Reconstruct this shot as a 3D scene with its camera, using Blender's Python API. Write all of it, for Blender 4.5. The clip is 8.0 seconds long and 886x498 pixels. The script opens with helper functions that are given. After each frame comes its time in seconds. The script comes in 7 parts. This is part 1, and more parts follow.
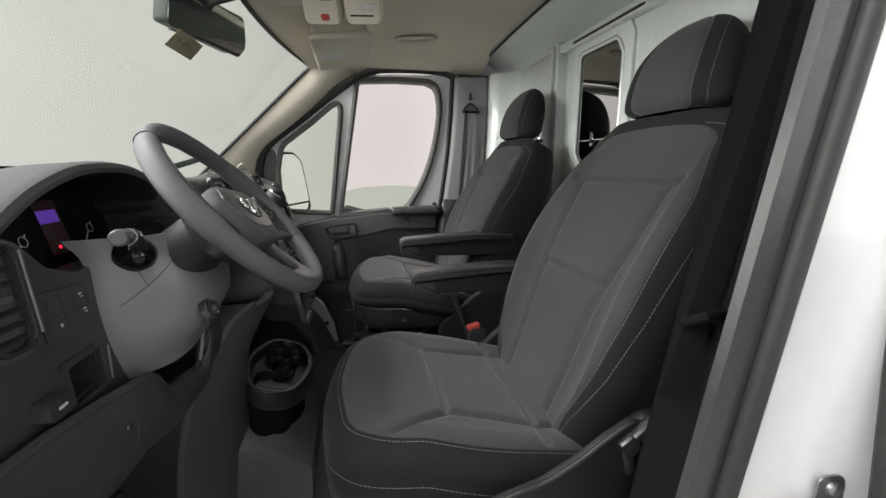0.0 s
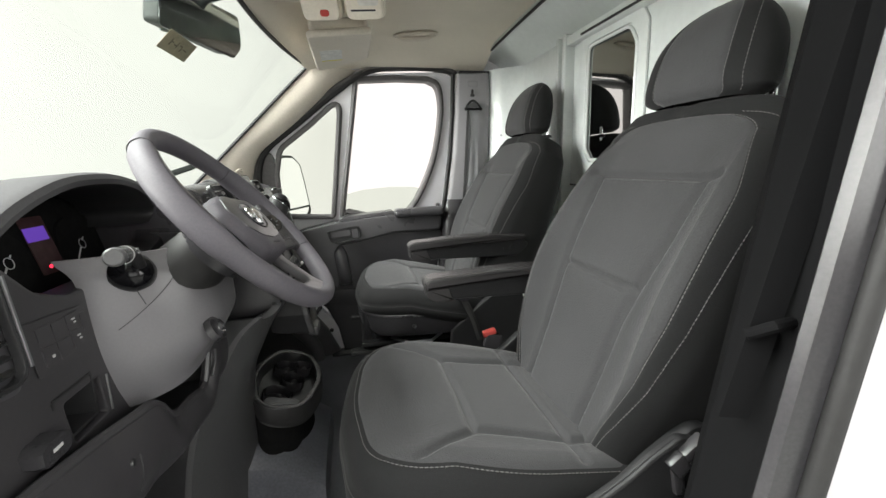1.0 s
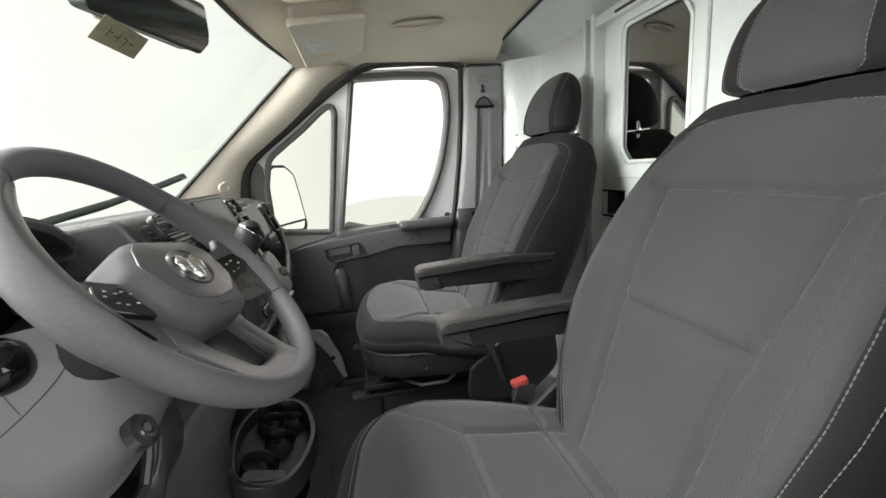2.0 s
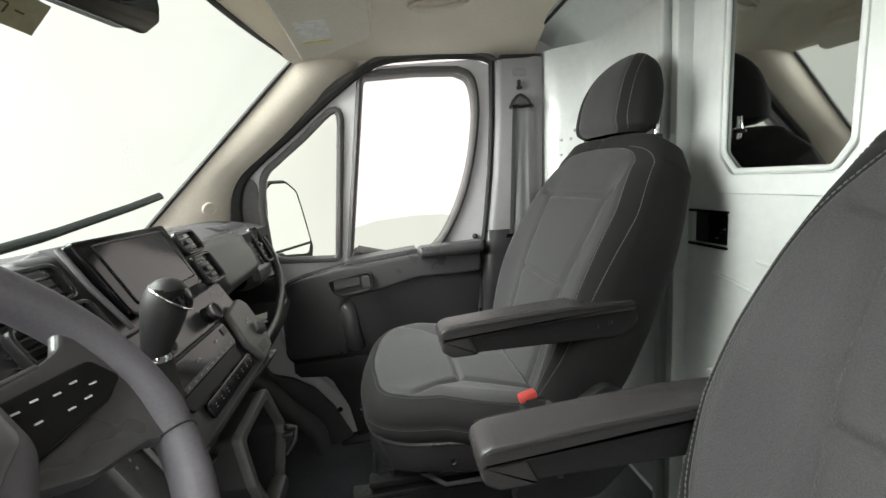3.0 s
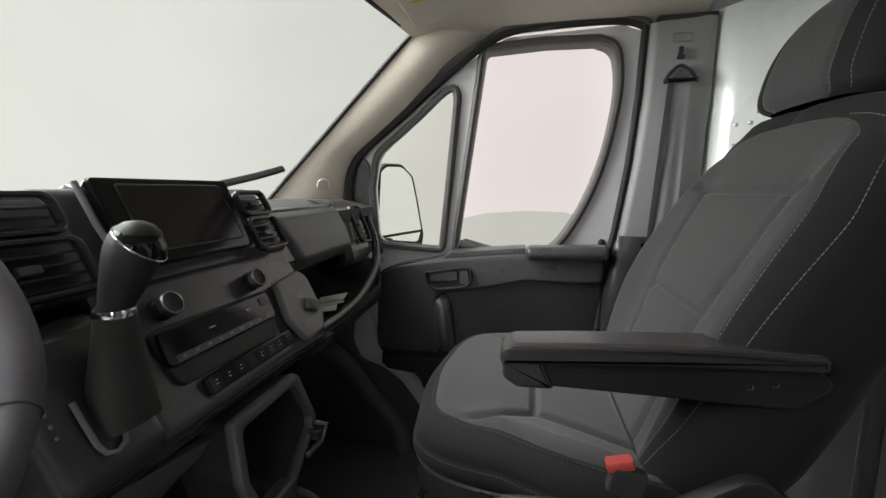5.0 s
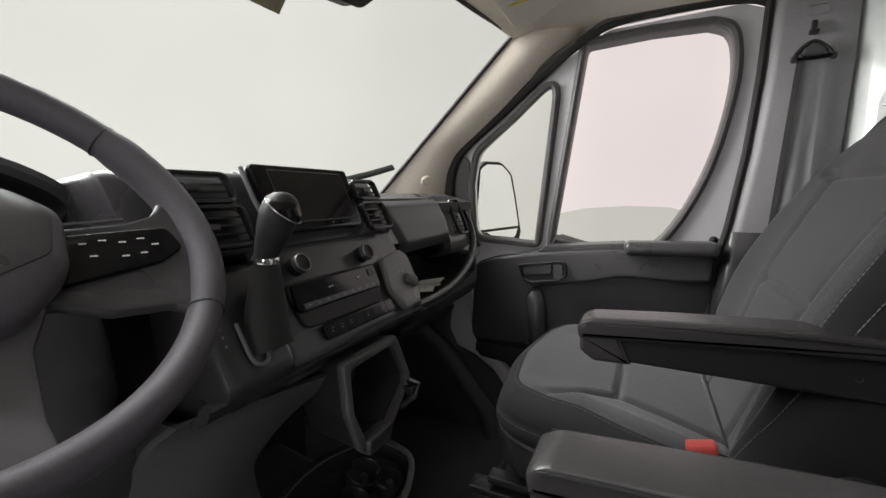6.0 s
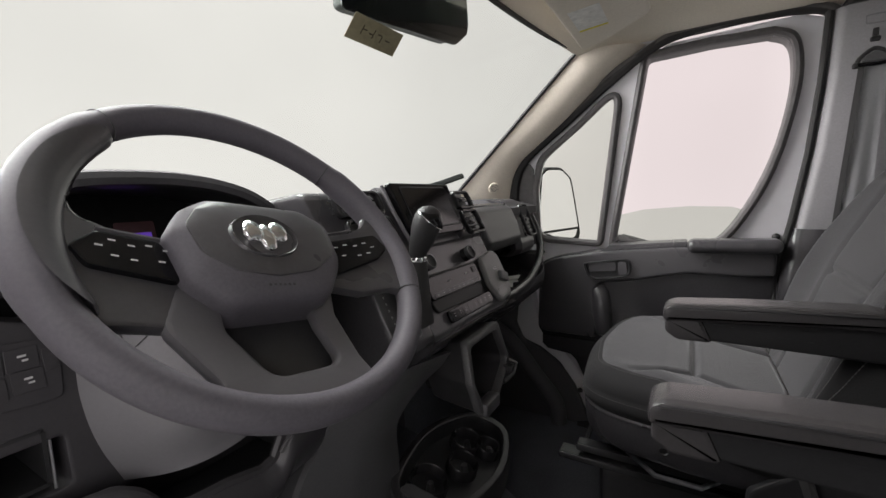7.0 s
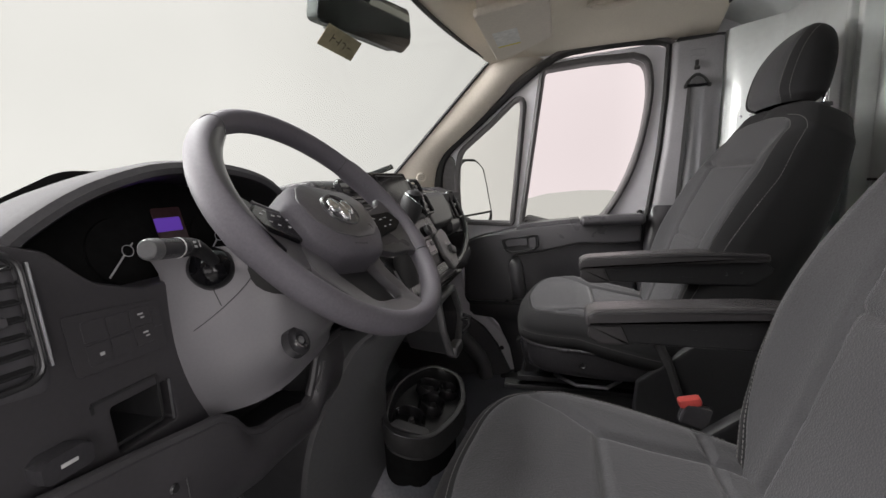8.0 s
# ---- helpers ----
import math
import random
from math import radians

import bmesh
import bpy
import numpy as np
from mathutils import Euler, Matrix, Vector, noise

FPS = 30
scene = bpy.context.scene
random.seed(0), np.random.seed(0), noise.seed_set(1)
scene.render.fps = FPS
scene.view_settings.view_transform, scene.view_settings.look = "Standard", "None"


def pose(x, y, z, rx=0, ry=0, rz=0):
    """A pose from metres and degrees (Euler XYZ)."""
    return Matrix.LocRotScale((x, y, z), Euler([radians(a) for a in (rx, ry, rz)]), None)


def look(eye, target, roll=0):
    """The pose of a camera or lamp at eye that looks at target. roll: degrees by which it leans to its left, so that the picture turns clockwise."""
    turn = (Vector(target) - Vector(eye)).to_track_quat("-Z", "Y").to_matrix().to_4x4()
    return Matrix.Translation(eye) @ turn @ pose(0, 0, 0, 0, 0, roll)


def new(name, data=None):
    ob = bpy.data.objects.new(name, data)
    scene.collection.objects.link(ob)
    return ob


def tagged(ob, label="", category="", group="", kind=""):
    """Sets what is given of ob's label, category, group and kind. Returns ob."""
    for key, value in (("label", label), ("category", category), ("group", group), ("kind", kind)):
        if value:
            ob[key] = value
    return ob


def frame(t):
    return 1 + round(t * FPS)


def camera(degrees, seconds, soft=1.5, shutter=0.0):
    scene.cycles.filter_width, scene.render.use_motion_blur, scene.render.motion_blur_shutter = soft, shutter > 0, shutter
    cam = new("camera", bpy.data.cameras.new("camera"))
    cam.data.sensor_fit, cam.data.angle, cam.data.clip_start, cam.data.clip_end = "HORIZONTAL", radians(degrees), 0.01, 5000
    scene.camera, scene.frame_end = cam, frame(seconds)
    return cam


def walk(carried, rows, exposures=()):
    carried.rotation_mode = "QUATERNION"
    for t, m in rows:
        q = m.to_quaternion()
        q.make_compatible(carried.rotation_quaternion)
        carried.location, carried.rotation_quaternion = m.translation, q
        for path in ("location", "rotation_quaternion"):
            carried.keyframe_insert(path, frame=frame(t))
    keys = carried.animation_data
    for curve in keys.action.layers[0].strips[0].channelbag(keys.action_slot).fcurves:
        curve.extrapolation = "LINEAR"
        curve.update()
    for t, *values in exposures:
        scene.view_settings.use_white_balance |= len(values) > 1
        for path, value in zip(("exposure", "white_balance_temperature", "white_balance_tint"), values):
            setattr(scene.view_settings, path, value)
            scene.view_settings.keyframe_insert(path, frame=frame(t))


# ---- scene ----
cam = camera(93.3, 8.0)
PATH = [
    (0, (0.02, -1.368, 0.931), (0.417, 0.554, 0.55), 0.2),
    (0.5, (-0.004, -1.348, 0.935), (0.403, 0.572, 0.552), -0.6),
    (1, (-0.01, -1.302, 0.935), (0.398, 0.617, 0.548), -1.5),
    (1.5, (0.006, -1.211, 0.946), (0.411, 0.707, 0.55), -2.5),
    (3, (0.074, -0.705, 0.973), (0.35, 1.248, 0.644), -4.1),
    (3.5, (0.114, -0.588, 0.969), (0.314, 1.377, 0.653), -3.3),
    (4, (0.142, -0.519, 0.962), (0.215, 1.457, 0.66), -2.1),
    (5.5, (0.228, -0.522, 0.882), (-0.413, 1.354, 0.619), 0.1),
    (6, (0.248, -0.582, 0.872), (-0.605, 1.209, 0.618), -0.3),
    (6.5, (0.235, -0.673, 0.881), (-0.738, 1.057, 0.63), -0.9),
    (7, (0.201, -0.784, 0.891), (-0.808, 0.925, 0.649), -1.8),
    (7.5, (0.177, -0.896, 0.887), (-0.655, 0.902, 0.616), -2.4),
    (8, (0.123, -1.041, 0.885), (-0.425, 0.859, 0.584), -2.7),
]
EXPO = [(0.0, 0.42, 6500, 6), (0.3, 0.49, 6500, 6), (0.7, 0.87, 6500, 5), (1.0, 1.09, 6500, 5), (1.7, 1.15, 6500, 4), (2.8, 1.15, 6500, 4), (3.1, 1.03, 6500, 4), (3.3, 0.68, 6500, 4), (3.5, 0.61, 6500, 4), (5.5, 0.51, 6500, 10), (6.5, 0.51, 6500, 13), (8.0, 0.59, 6500, 14)]
walk(cam, [(t, look(eye, target, roll)) for t, eye, target, roll in PATH], EXPO)

# ---- world and light ----
world = bpy.data.worlds.new("booth_light")
scene.world = world
world.use_nodes = True
world.node_tree.nodes["Background"].inputs[0].default_value = (1.0, 0.985, 0.965, 1)
world.node_tree.nodes["Background"].inputs[1].default_value = 0.40


def booth_light(name, at, target, size_x, size_y, watts):
    """An unseen rectangular soft lamp added to the booth, aimed at a point."""
    lamp = bpy.data.lights.new(name, "AREA")
    lamp.shape, lamp.size, lamp.size_y, lamp.energy = "RECTANGLE", size_x, size_y, watts
    lamp.color = (1.0, 0.985, 0.965)
    ob = new(name, lamp)
    ob.matrix_world = look(at, target)
    return tagged(ob, "unseen white area lamp added to light the cab", "light panel", "booth lights")


# unseen fill lamps added ahead of the van on the driver's side, a row above the open doorway
booth_light("fill_panel", (-5.2, -1.05, 1.9), (0.6, 0.1, 0.9), 2.4, 2.6, 285)
booth_light("fill_panel", (-0.9, -3.3, 3.5), (0.1, -0.5, 0.5), 5.0, 0.16, 42)
booth_light("fill_panel", (4.2, -3.8, 1.7), (-0.4, -0.5, 0.8), 3.5, 2.4, 84)
booth_light("fill_panel", (0.1, -5.2, 0.95), (-0.25, 0.6, 0.5), 3.4, 1.8, 20)
# unseen thin upright and lying tubes, added so that paint and plastic glint
booth_light("light_tube", (-2.7, -3.3, 1.5), (0.3, 0.2, 0.9), 0.10, 2.2, 11)
booth_light("light_tube", (-3.6, -1.6, 3.0), (0.6, 0.3, 1.0), 4.0, 0.10, 26)
# added fill lamp high ahead, shining through the windscreen
booth_light("fill_panel", (-3.4, 0.0, 4.6), (-0.2, 0.0, 0.6), 5.0, 2.5, 520)


# ---- materials ----
def material(name, color, rough=0.5, metal=0.0, grain=(60, 0.12), stain=(4, 0.1), bump=(900, 0.15), spec=0.5, coat=0.0, sheen=0.0, rough_var=0.03):
    m = bpy.data.materials.new(name)
    m.use_nodes = True
    nt = m.node_tree
    b = nt.nodes["Principled BSDF"]
    tc = nt.nodes.new("ShaderNodeTexCoord")

    def noise_tex(scale, detail=3):
        n = nt.nodes.new("ShaderNodeTexNoise")
        n.inputs["Scale"].default_value = scale
        n.inputs["Detail"].default_value = detail
        nt.links.new(tc.outputs["Object"], n.inputs["Vector"])
        return n

    fine, coarse = noise_tex(grain[0], 2), noise_tex(stain[0], 4)
    mixes = []
    for n, amount in ((fine, grain[1]), (coarse, stain[1])):
        r = nt.nodes.new("ShaderNodeMapRange")
        r.inputs["From Min"].default_value, r.inputs["From Max"].default_value = 0.3, 0.7
        r.inputs["To Min"].default_value, r.inputs["To Max"].default_value = 1 - amount, 1 + amount
        nt.links.new(n.outputs[0], r.inputs[0])
        mixes.append(r)
    mul = nt.nodes.new("ShaderNodeMath")
    mul.operation = "MULTIPLY"
    nt.links.new(mixes[0].outputs[0], mul.inputs[0])
    nt.links.new(mixes[1].outputs[0], mul.inputs[1])
    tint = nt.nodes.new("ShaderNodeVectorMath")
    tint.operation = "SCALE"
    tint.inputs[0].default_value = color
    nt.links.new(mul.outputs[0], tint.inputs["Scale"])
    nt.links.new(tint.outputs[0], b.inputs["Base Color"])
    rr = nt.nodes.new("ShaderNodeMapRange")
    rr.inputs["To Min"].default_value, rr.inputs["To Max"].default_value = max(rough - rough_var, 0.02), min(rough + rough_var, 1)
    nt.links.new(coarse.outputs[0], rr.inputs[0])
    nt.links.new(rr.outputs[0], b.inputs["Roughness"])
    b.inputs["Metallic"].default_value = metal
    b.inputs["Specular IOR Level"].default_value = spec
    b.inputs["Coat Weight"].default_value = coat
    b.inputs["Coat Roughness"].default_value = 0.06
    b.inputs["Sheen Weight"].default_value = sheen
    b.inputs["Sheen Roughness"].default_value = 0.4
    if bump[1] > 0:
        bn = noise_tex(bump[0], 2)
        bp = nt.nodes.new("ShaderNodeBump")
        bp.inputs["Strength"].default_value = bump[1]
        bp.inputs["Distance"].default_value = 0.001
        nt.links.new(bn.outputs[0], bp.inputs["Height"])
        nt.links.new(bp.outputs[0], b.inputs["Normal"])
    return m


def weave(name, color, scale=420, depth=0.35, sheen=0.04):
    """Woven cloth: crossed threads as relief, with mottled colour."""
    m = material(name, color, 0.88, grain=(700, 0.16), stain=(7, 0.07), bump=(0, 0), spec=0.2, sheen=sheen)
    nt = m.node_tree
    b = nt.nodes["Principled BSDF"]
    tc = nt.nodes.new("ShaderNodeTexCoord")
    v = nt.nodes.new("ShaderNodeTexVoronoi")
    v.inputs["Scale"].default_value = scale
    nt.links.new(tc.outputs["Object"], v.inputs["Vector"])
    bp = nt.nodes.new("ShaderNodeBump")
    bp.inputs["Strength"].default_value = depth
    bp.inputs["Distance"].default_value = 0.0012
    nt.links.new(v.outputs["Distance"], bp.inputs["Height"])
    nt.links.new(bp.outputs[0], b.inputs["Normal"])
    return m


def glass(name, color, rough=0.0):
    """Thin pane: tinted see-through with a clear reflection."""
    m = bpy.data.materials.new(name)
    m.use_nodes = True
    nt = m.node_tree
    nt.nodes.remove(nt.nodes["Principled BSDF"])
    out = nt.nodes["Material Output"]
    t, g, mix, f, p, k = (nt.nodes.new(q) for q in ("ShaderNodeBsdfTransparent", "ShaderNodeBsdfGlossy", "ShaderNodeMixShader", "ShaderNodeLayerWeight", "ShaderNodeMath", "ShaderNodeMath"))
    t.inputs[0].default_value = (*color, 1)
    g.inputs["Roughness"].default_value = rough
    f.inputs[0].default_value = 0.5
    p.operation, p.inputs[1].default_value = "POWER", 5
    k.operation, k.inputs[1].default_value, k.inputs[2].default_value = "MULTIPLY_ADD", 0.35, 0.008
    nt.links.new(f.outputs["Facing"], p.inputs[0])
    nt.links.new(p.outputs[0], k.inputs[0])
    nt.links.new(k.outputs[0], mix.inputs[0])
    nt.links.new(t.outputs[0], mix.inputs[1])
    nt.links.new(g.outputs[0], mix.inputs[2])
    nt.links.new(mix.outputs[0], out.inputs[0])
    return m


def glow(name, color, strength):
    m = bpy.data.materials.new(name)
    m.use_nodes = True
    b = m.node_tree.nodes["Principled BSDF"]
    b.inputs["Base Color"].default_value = (*color, 1)
    b.inputs["Emission Color"].default_value = (*color, 1)
    b.inputs["Emission Strength"].default_value = strength
    return m


PAINT = material("white_paint", (0.74, 0.735, 0.76), 0.22, coat=0.6, grain=(30, 0.02), stain=(2, 0.03), bump=(25, 0.03))
BULK = material("grey_white_partition_paint", (0.68, 0.715, 0.70), 0.32, coat=0.9, grain=(40, 0.03), stain=(3, 0.05), bump=(9, 0.05))
LINER = material("beige_headliner_felt", (0.78, 0.72, 0.62), 0.95, grain=(300, 0.06), stain=(3, 0.05), bump=(700, 0.3), spec=0.1)
BEIGE = material("beige_grained_plastic", (0.70, 0.64, 0.55), 0.6, grain=(120, 0.04), stain=(5, 0.04), bump=(600, 0.2))
DARK = material("black_grained_plastic", (0.037, 0.036, 0.039), 0.25, grain=(200, 0.08), stain=(8, 0.08), bump=(900, 0.06), spec=0.65)
ARMPAD = material("smooth_grey_arm_pad", (0.038, 0.036, 0.037), 0.26, grain=(200, 0.05), stain=(8, 0.02), bump=(800, 0.1), spec=0.45)
ARMBODY = material("black_armrest_plastic", (0.019, 0.019, 0.020), 0.36, grain=(200, 0.1), stain=(8, 0.05), bump=(900, 0.15), spec=0.3)
PADDED = material("padded_charcoal_skin", (0.066, 0.065, 0.068), 0.7, grain=(220, 0.06), stain=(6, 0.06), bump=(700, 0.2), spec=0.12)
MATT = material("matt_black_plastic", (0.017, 0.017, 0.018), 0.5, grain=(220, 0.12), stain=(6, 0.08), bump=(800, 0.3), spec=0.4)
SLAT = material("satin_dark_slat", (0.024, 0.024, 0.025), 0.22, grain=(200, 0.1), stain=(8, 0.1), bump=(1100, 0.1))
POD = material("pale_grey_console_plastic", (0.17, 0.17, 0.168), 0.40, grain=(200, 0.06), stain=(6, 0.06), bump=(1000, 0.2))
SOFT = material("charcoal_soft_plastic", (0.058, 0.056, 0.060), 0.28, grain=(200, 0.08), stain=(6, 0.08), bump=(900, 0.08), spec=0.7)
FASCIA = material("dark_grey_fascia_plastic", (0.042, 0.040, 0.043), 0.36, grain=(200, 0.06), stain=(5, 0.08), bump=(900, 0.1), spec=0.5)
GREY = material("satin_grey_plastic", (0.165, 0.160, 0.169), 0.30, grain=(250, 0.03), stain=(5, 0.05), bump=(900, 0.06))
SATIN = material("satin_mid_grey_bezel", (0.085, 0.082, 0.087), 0.30, grain=(250, 0.03), stain=(5, 0.04), bump=(900, 0.04))
CONSOLE = material("mid_grey_plastic", (0.085, 0.085, 0.087), 0.36, grain=(200, 0.08), stain=(5, 0.06), bump=(1000, 0.25))
RIM = material("dark_grey_wheel_rubber", (0.098, 0.092, 0.104), 0.56, grain=(300, 0.08), stain=(9, 0.08), bump=(1300, 0.2), spec=0.28)
GLOSS = material("gloss_black", (0.006, 0.006, 0.007), 0.09, grain=(20, 0.05), stain=(3, 0.1), bump=(0, 0), spec=0.32, rough_var=0.03)
RUBBER = material("black_rubber", (0.022, 0.0215, 0.0215), 0.6, bump=(400, 0.25))
LINING = material("matt_black_flocking", (0.012, 0.012, 0.012), 1.0, bump=(400, 0.25), spec=0.0)
TRIMRUB = material("grey_rubber_seal", (0.095, 0.090, 0.090), 0.5, bump=(300, 0.2))
KICK = material("grey_moulded_carpet", (0.085, 0.084, 0.088), 0.55, grain=(220, 0.08), stain=(5, 0.1), bump=(700, 0.15))
MAT = material("ribbed_floor_rubber", (0.105, 0.108, 0.122), 0.34, grain=(150, 0.15), stain=(6, 0.2), bump=(350, 0.4))
CHROME = material("chrome", (0.75, 0.75, 0.76), 0.14, 1.0, grain=(20, 0.02), stain=(5, 0.05), bump=(0, 0))
STEEL = material("dull_steel", (0.35, 0.35, 0.36), 0.38, 1.0, bump=(300, 0.1))
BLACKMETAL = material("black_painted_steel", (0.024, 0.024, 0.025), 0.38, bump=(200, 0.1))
CLOTH = weave("grey_woven_cloth", (0.051, 0.051, 0.053), 330, 0.6, 0.2)
SIDE = weave("charcoal_side_cloth", (0.016, 0.016, 0.0165), 520, 0.25, 0.06)
GREYTHREAD = material("dark_grey_thread", (0.045, 0.045, 0.044), 0.8, bump=(0, 0))
THREAD = material("pale_thread", (0.13, 0.128, 0.125), 0.8, bump=(0, 0))
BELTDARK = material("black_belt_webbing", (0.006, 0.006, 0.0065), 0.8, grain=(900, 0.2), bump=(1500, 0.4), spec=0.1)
WEB = material("grey_belt_webbing", (0.24, 0.24, 0.25), 0.6, grain=(900, 0.2), bump=(1500, 0.4))
BCOVER = material("grey_pillar_cover", (0.25, 0.245, 0.255), 0.5, grain=(200, 0.06), bump=(900, 0.2))
RED = material("red_plastic", (0.45, 0.06, 0.05), 0.4, bump=(0, 0))
YELLOW = material("yellow_sticker", (0.72, 0.62, 0.03), 0.6, bump=(0, 0))
PAPER = material("white_paper", (0.72, 0.71, 0.68), 0.8, bump=(0, 0))
TAN = material("tan_paper_tag", (0.36, 0.29, 0.19), 0.8, grain=(80, 0.1), bump=(0, 0))
INK = material("dark_ink", (0.09, 0.065, 0.04), 0.8, bump=(0, 0))
MARK = material("white_print", (0.50, 0.50, 0.50), 0.6, bump=(0, 0))
LENS = material("frosted_lamp_lens", (0.62, 0.60, 0.56), 0.35, bump=(200, 0.1))
BOOTHFLOOR = material("grey_booth_floor", (0.32, 0.32, 0.31), 0.5, bump=(50, 0.1))
TINT = glass("green_tinted_windscreen", (0.822, 0.872, 0.845))
TINT_SIDE = glass("green_tinted_side_glass", (0.845, 0.885, 0.85))
MIRRORED = material("reflective_film_on_glass", (0.42, 0.43, 0.42), 0.03, 1.0, grain=(5, 0.02), stain=(2, 0.03), bump=(0, 0), rough_var=0.01)
MIRROR = material("mirror_silver", (0.85, 0.86, 0.86), 0.03, 1.0, grain=(5, 0.01), stain=(2, 0.02), bump=(0, 0), rough_var=0.01)
PURPLE = glow("purple_display", (0.09, 0.035, 0.30), 0.5)
DIM = material("dim_display", (0.075, 0.040, 0.042), 0.15, bump=(0, 0))
LED = glow("red_warning_light", (0.9, 0.02, 0.05), 1.5)
SCREEN = material("dark_screen_glass", (0.010, 0.008, 0.009), 0.10, grain=(5, 0.1), bump=(0, 0), rough_var=0.03)
# self-glow stands in for the light that falls on the wall
WALL = glow("glowing_booth_wall", (0.86, 0.775, 0.765), 1.0)


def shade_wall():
    """The booth's wall glows instead of being lit: stronger ahead of the van and behind it, dimmer towards the driver's
    side.
    """
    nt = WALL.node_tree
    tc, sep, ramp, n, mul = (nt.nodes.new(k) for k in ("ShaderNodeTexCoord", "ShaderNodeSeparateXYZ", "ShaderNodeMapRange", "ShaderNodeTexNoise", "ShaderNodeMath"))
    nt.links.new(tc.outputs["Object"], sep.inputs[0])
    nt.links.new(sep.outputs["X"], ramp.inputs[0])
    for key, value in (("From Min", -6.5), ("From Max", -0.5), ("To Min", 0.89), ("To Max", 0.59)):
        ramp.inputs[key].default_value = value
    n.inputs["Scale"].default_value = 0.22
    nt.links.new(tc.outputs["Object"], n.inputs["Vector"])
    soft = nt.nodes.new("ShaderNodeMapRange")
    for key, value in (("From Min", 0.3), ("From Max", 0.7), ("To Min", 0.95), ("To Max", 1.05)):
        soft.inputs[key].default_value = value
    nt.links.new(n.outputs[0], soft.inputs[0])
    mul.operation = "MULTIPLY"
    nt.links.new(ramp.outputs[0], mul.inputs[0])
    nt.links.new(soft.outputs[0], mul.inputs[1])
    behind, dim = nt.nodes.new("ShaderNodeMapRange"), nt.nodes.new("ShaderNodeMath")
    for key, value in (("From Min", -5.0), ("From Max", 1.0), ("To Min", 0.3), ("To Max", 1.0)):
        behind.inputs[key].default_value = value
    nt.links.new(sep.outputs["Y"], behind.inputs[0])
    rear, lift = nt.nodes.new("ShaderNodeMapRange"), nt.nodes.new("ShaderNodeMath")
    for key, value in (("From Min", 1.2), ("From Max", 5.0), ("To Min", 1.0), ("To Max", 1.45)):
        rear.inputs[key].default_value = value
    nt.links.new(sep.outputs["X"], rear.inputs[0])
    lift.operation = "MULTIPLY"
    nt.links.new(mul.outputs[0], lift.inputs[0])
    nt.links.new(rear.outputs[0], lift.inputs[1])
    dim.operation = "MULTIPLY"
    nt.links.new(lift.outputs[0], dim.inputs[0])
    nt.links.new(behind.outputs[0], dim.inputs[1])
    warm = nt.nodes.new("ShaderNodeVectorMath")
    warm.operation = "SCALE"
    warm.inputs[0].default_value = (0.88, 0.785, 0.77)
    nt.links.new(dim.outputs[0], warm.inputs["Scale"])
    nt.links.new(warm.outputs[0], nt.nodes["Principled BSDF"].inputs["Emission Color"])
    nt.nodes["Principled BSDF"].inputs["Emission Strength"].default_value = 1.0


shade_wall()
WALL.node_tree.nodes["Principled BSDF"].inputs["Specular IOR Level"].default_value = 0.0
WALL.node_tree.nodes["Principled BSDF"].inputs["Roughness"].default_value = 1.0


# ---- building helpers ----
def origin(ob):
    v = Vector()
    while ob:
        v, ob = v + ob.location, ob.parent
    return v


def thing(name, at, label, category, group="", kind=""):
    ob = new(name)
    ob.location = at
    ob.empty_display_size = 0.05
    return tagged(ob, label, category, group, kind)


def part(name, bm, mat, parent=None, label="", smooth=True):
    """Links a bmesh in world coordinates as one mesh object under parent."""
    me = bpy.data.meshes.new(name)
    if parent:
        bm.transform(Matrix.Translation(-origin(parent)))
    bmesh.ops.recalc_face_normals(bm, faces=bm.faces)
    bm.to_mesh(me)
    bm.free()
    me.materials.append(mat)
    if smooth:
        me.polygons.foreach_set("use_smooth", [True] * len(me.polygons))
        me.set_sharp_from_angle(angle=radians(38))
    ob = new(name, me)
    ob.parent = parent
    if smooth:
        even = ob.modifiers.new("even_normals", "WEIGHTED_NORMAL")
        even.keep_sharp = True
    return tagged(ob, label)


def array_part(name, verts, faces, mat, parent=None, label=""):
    """A mesh object from numpy corners and faces, in world coordinates; unused corners go."""
    faces = np.asarray(faces)
    used, index = np.unique(faces, return_inverse=True)
    v = np.asarray(verts)[used] - (np.array(origin(parent)) if parent else 0)
    me = bpy.data.meshes.new(name)
    me.from_pydata(v.tolist(), [], index.reshape(faces.shape).tolist())
    me.materials.append(mat)
    me.polygons.foreach_set("use_smooth", [True] * len(me.polygons))
    ob = new(name, me)
    ob.parent = parent
    return tagged(ob, label)


def grid_faces(nu, nv, close_u=False):
    f = []
    for i in range(nu if close_u else nu - 1):
        for j in range(nv - 1):
            a, b = i * nv + j, ((i + 1) % nu) * nv + j
            f.append((a, b, b + 1, a + 1))
    return np.array(f)


def merge(*bms):
    """Joins bmeshes into the first one."""
    first = bms[0]
    for b in bms[1:]:
        me = bpy.data.meshes.new("tmp")
        b.to_mesh(me)
        first.from_mesh(me)
        bpy.data.meshes.remove(me)
        b.free()
    return first


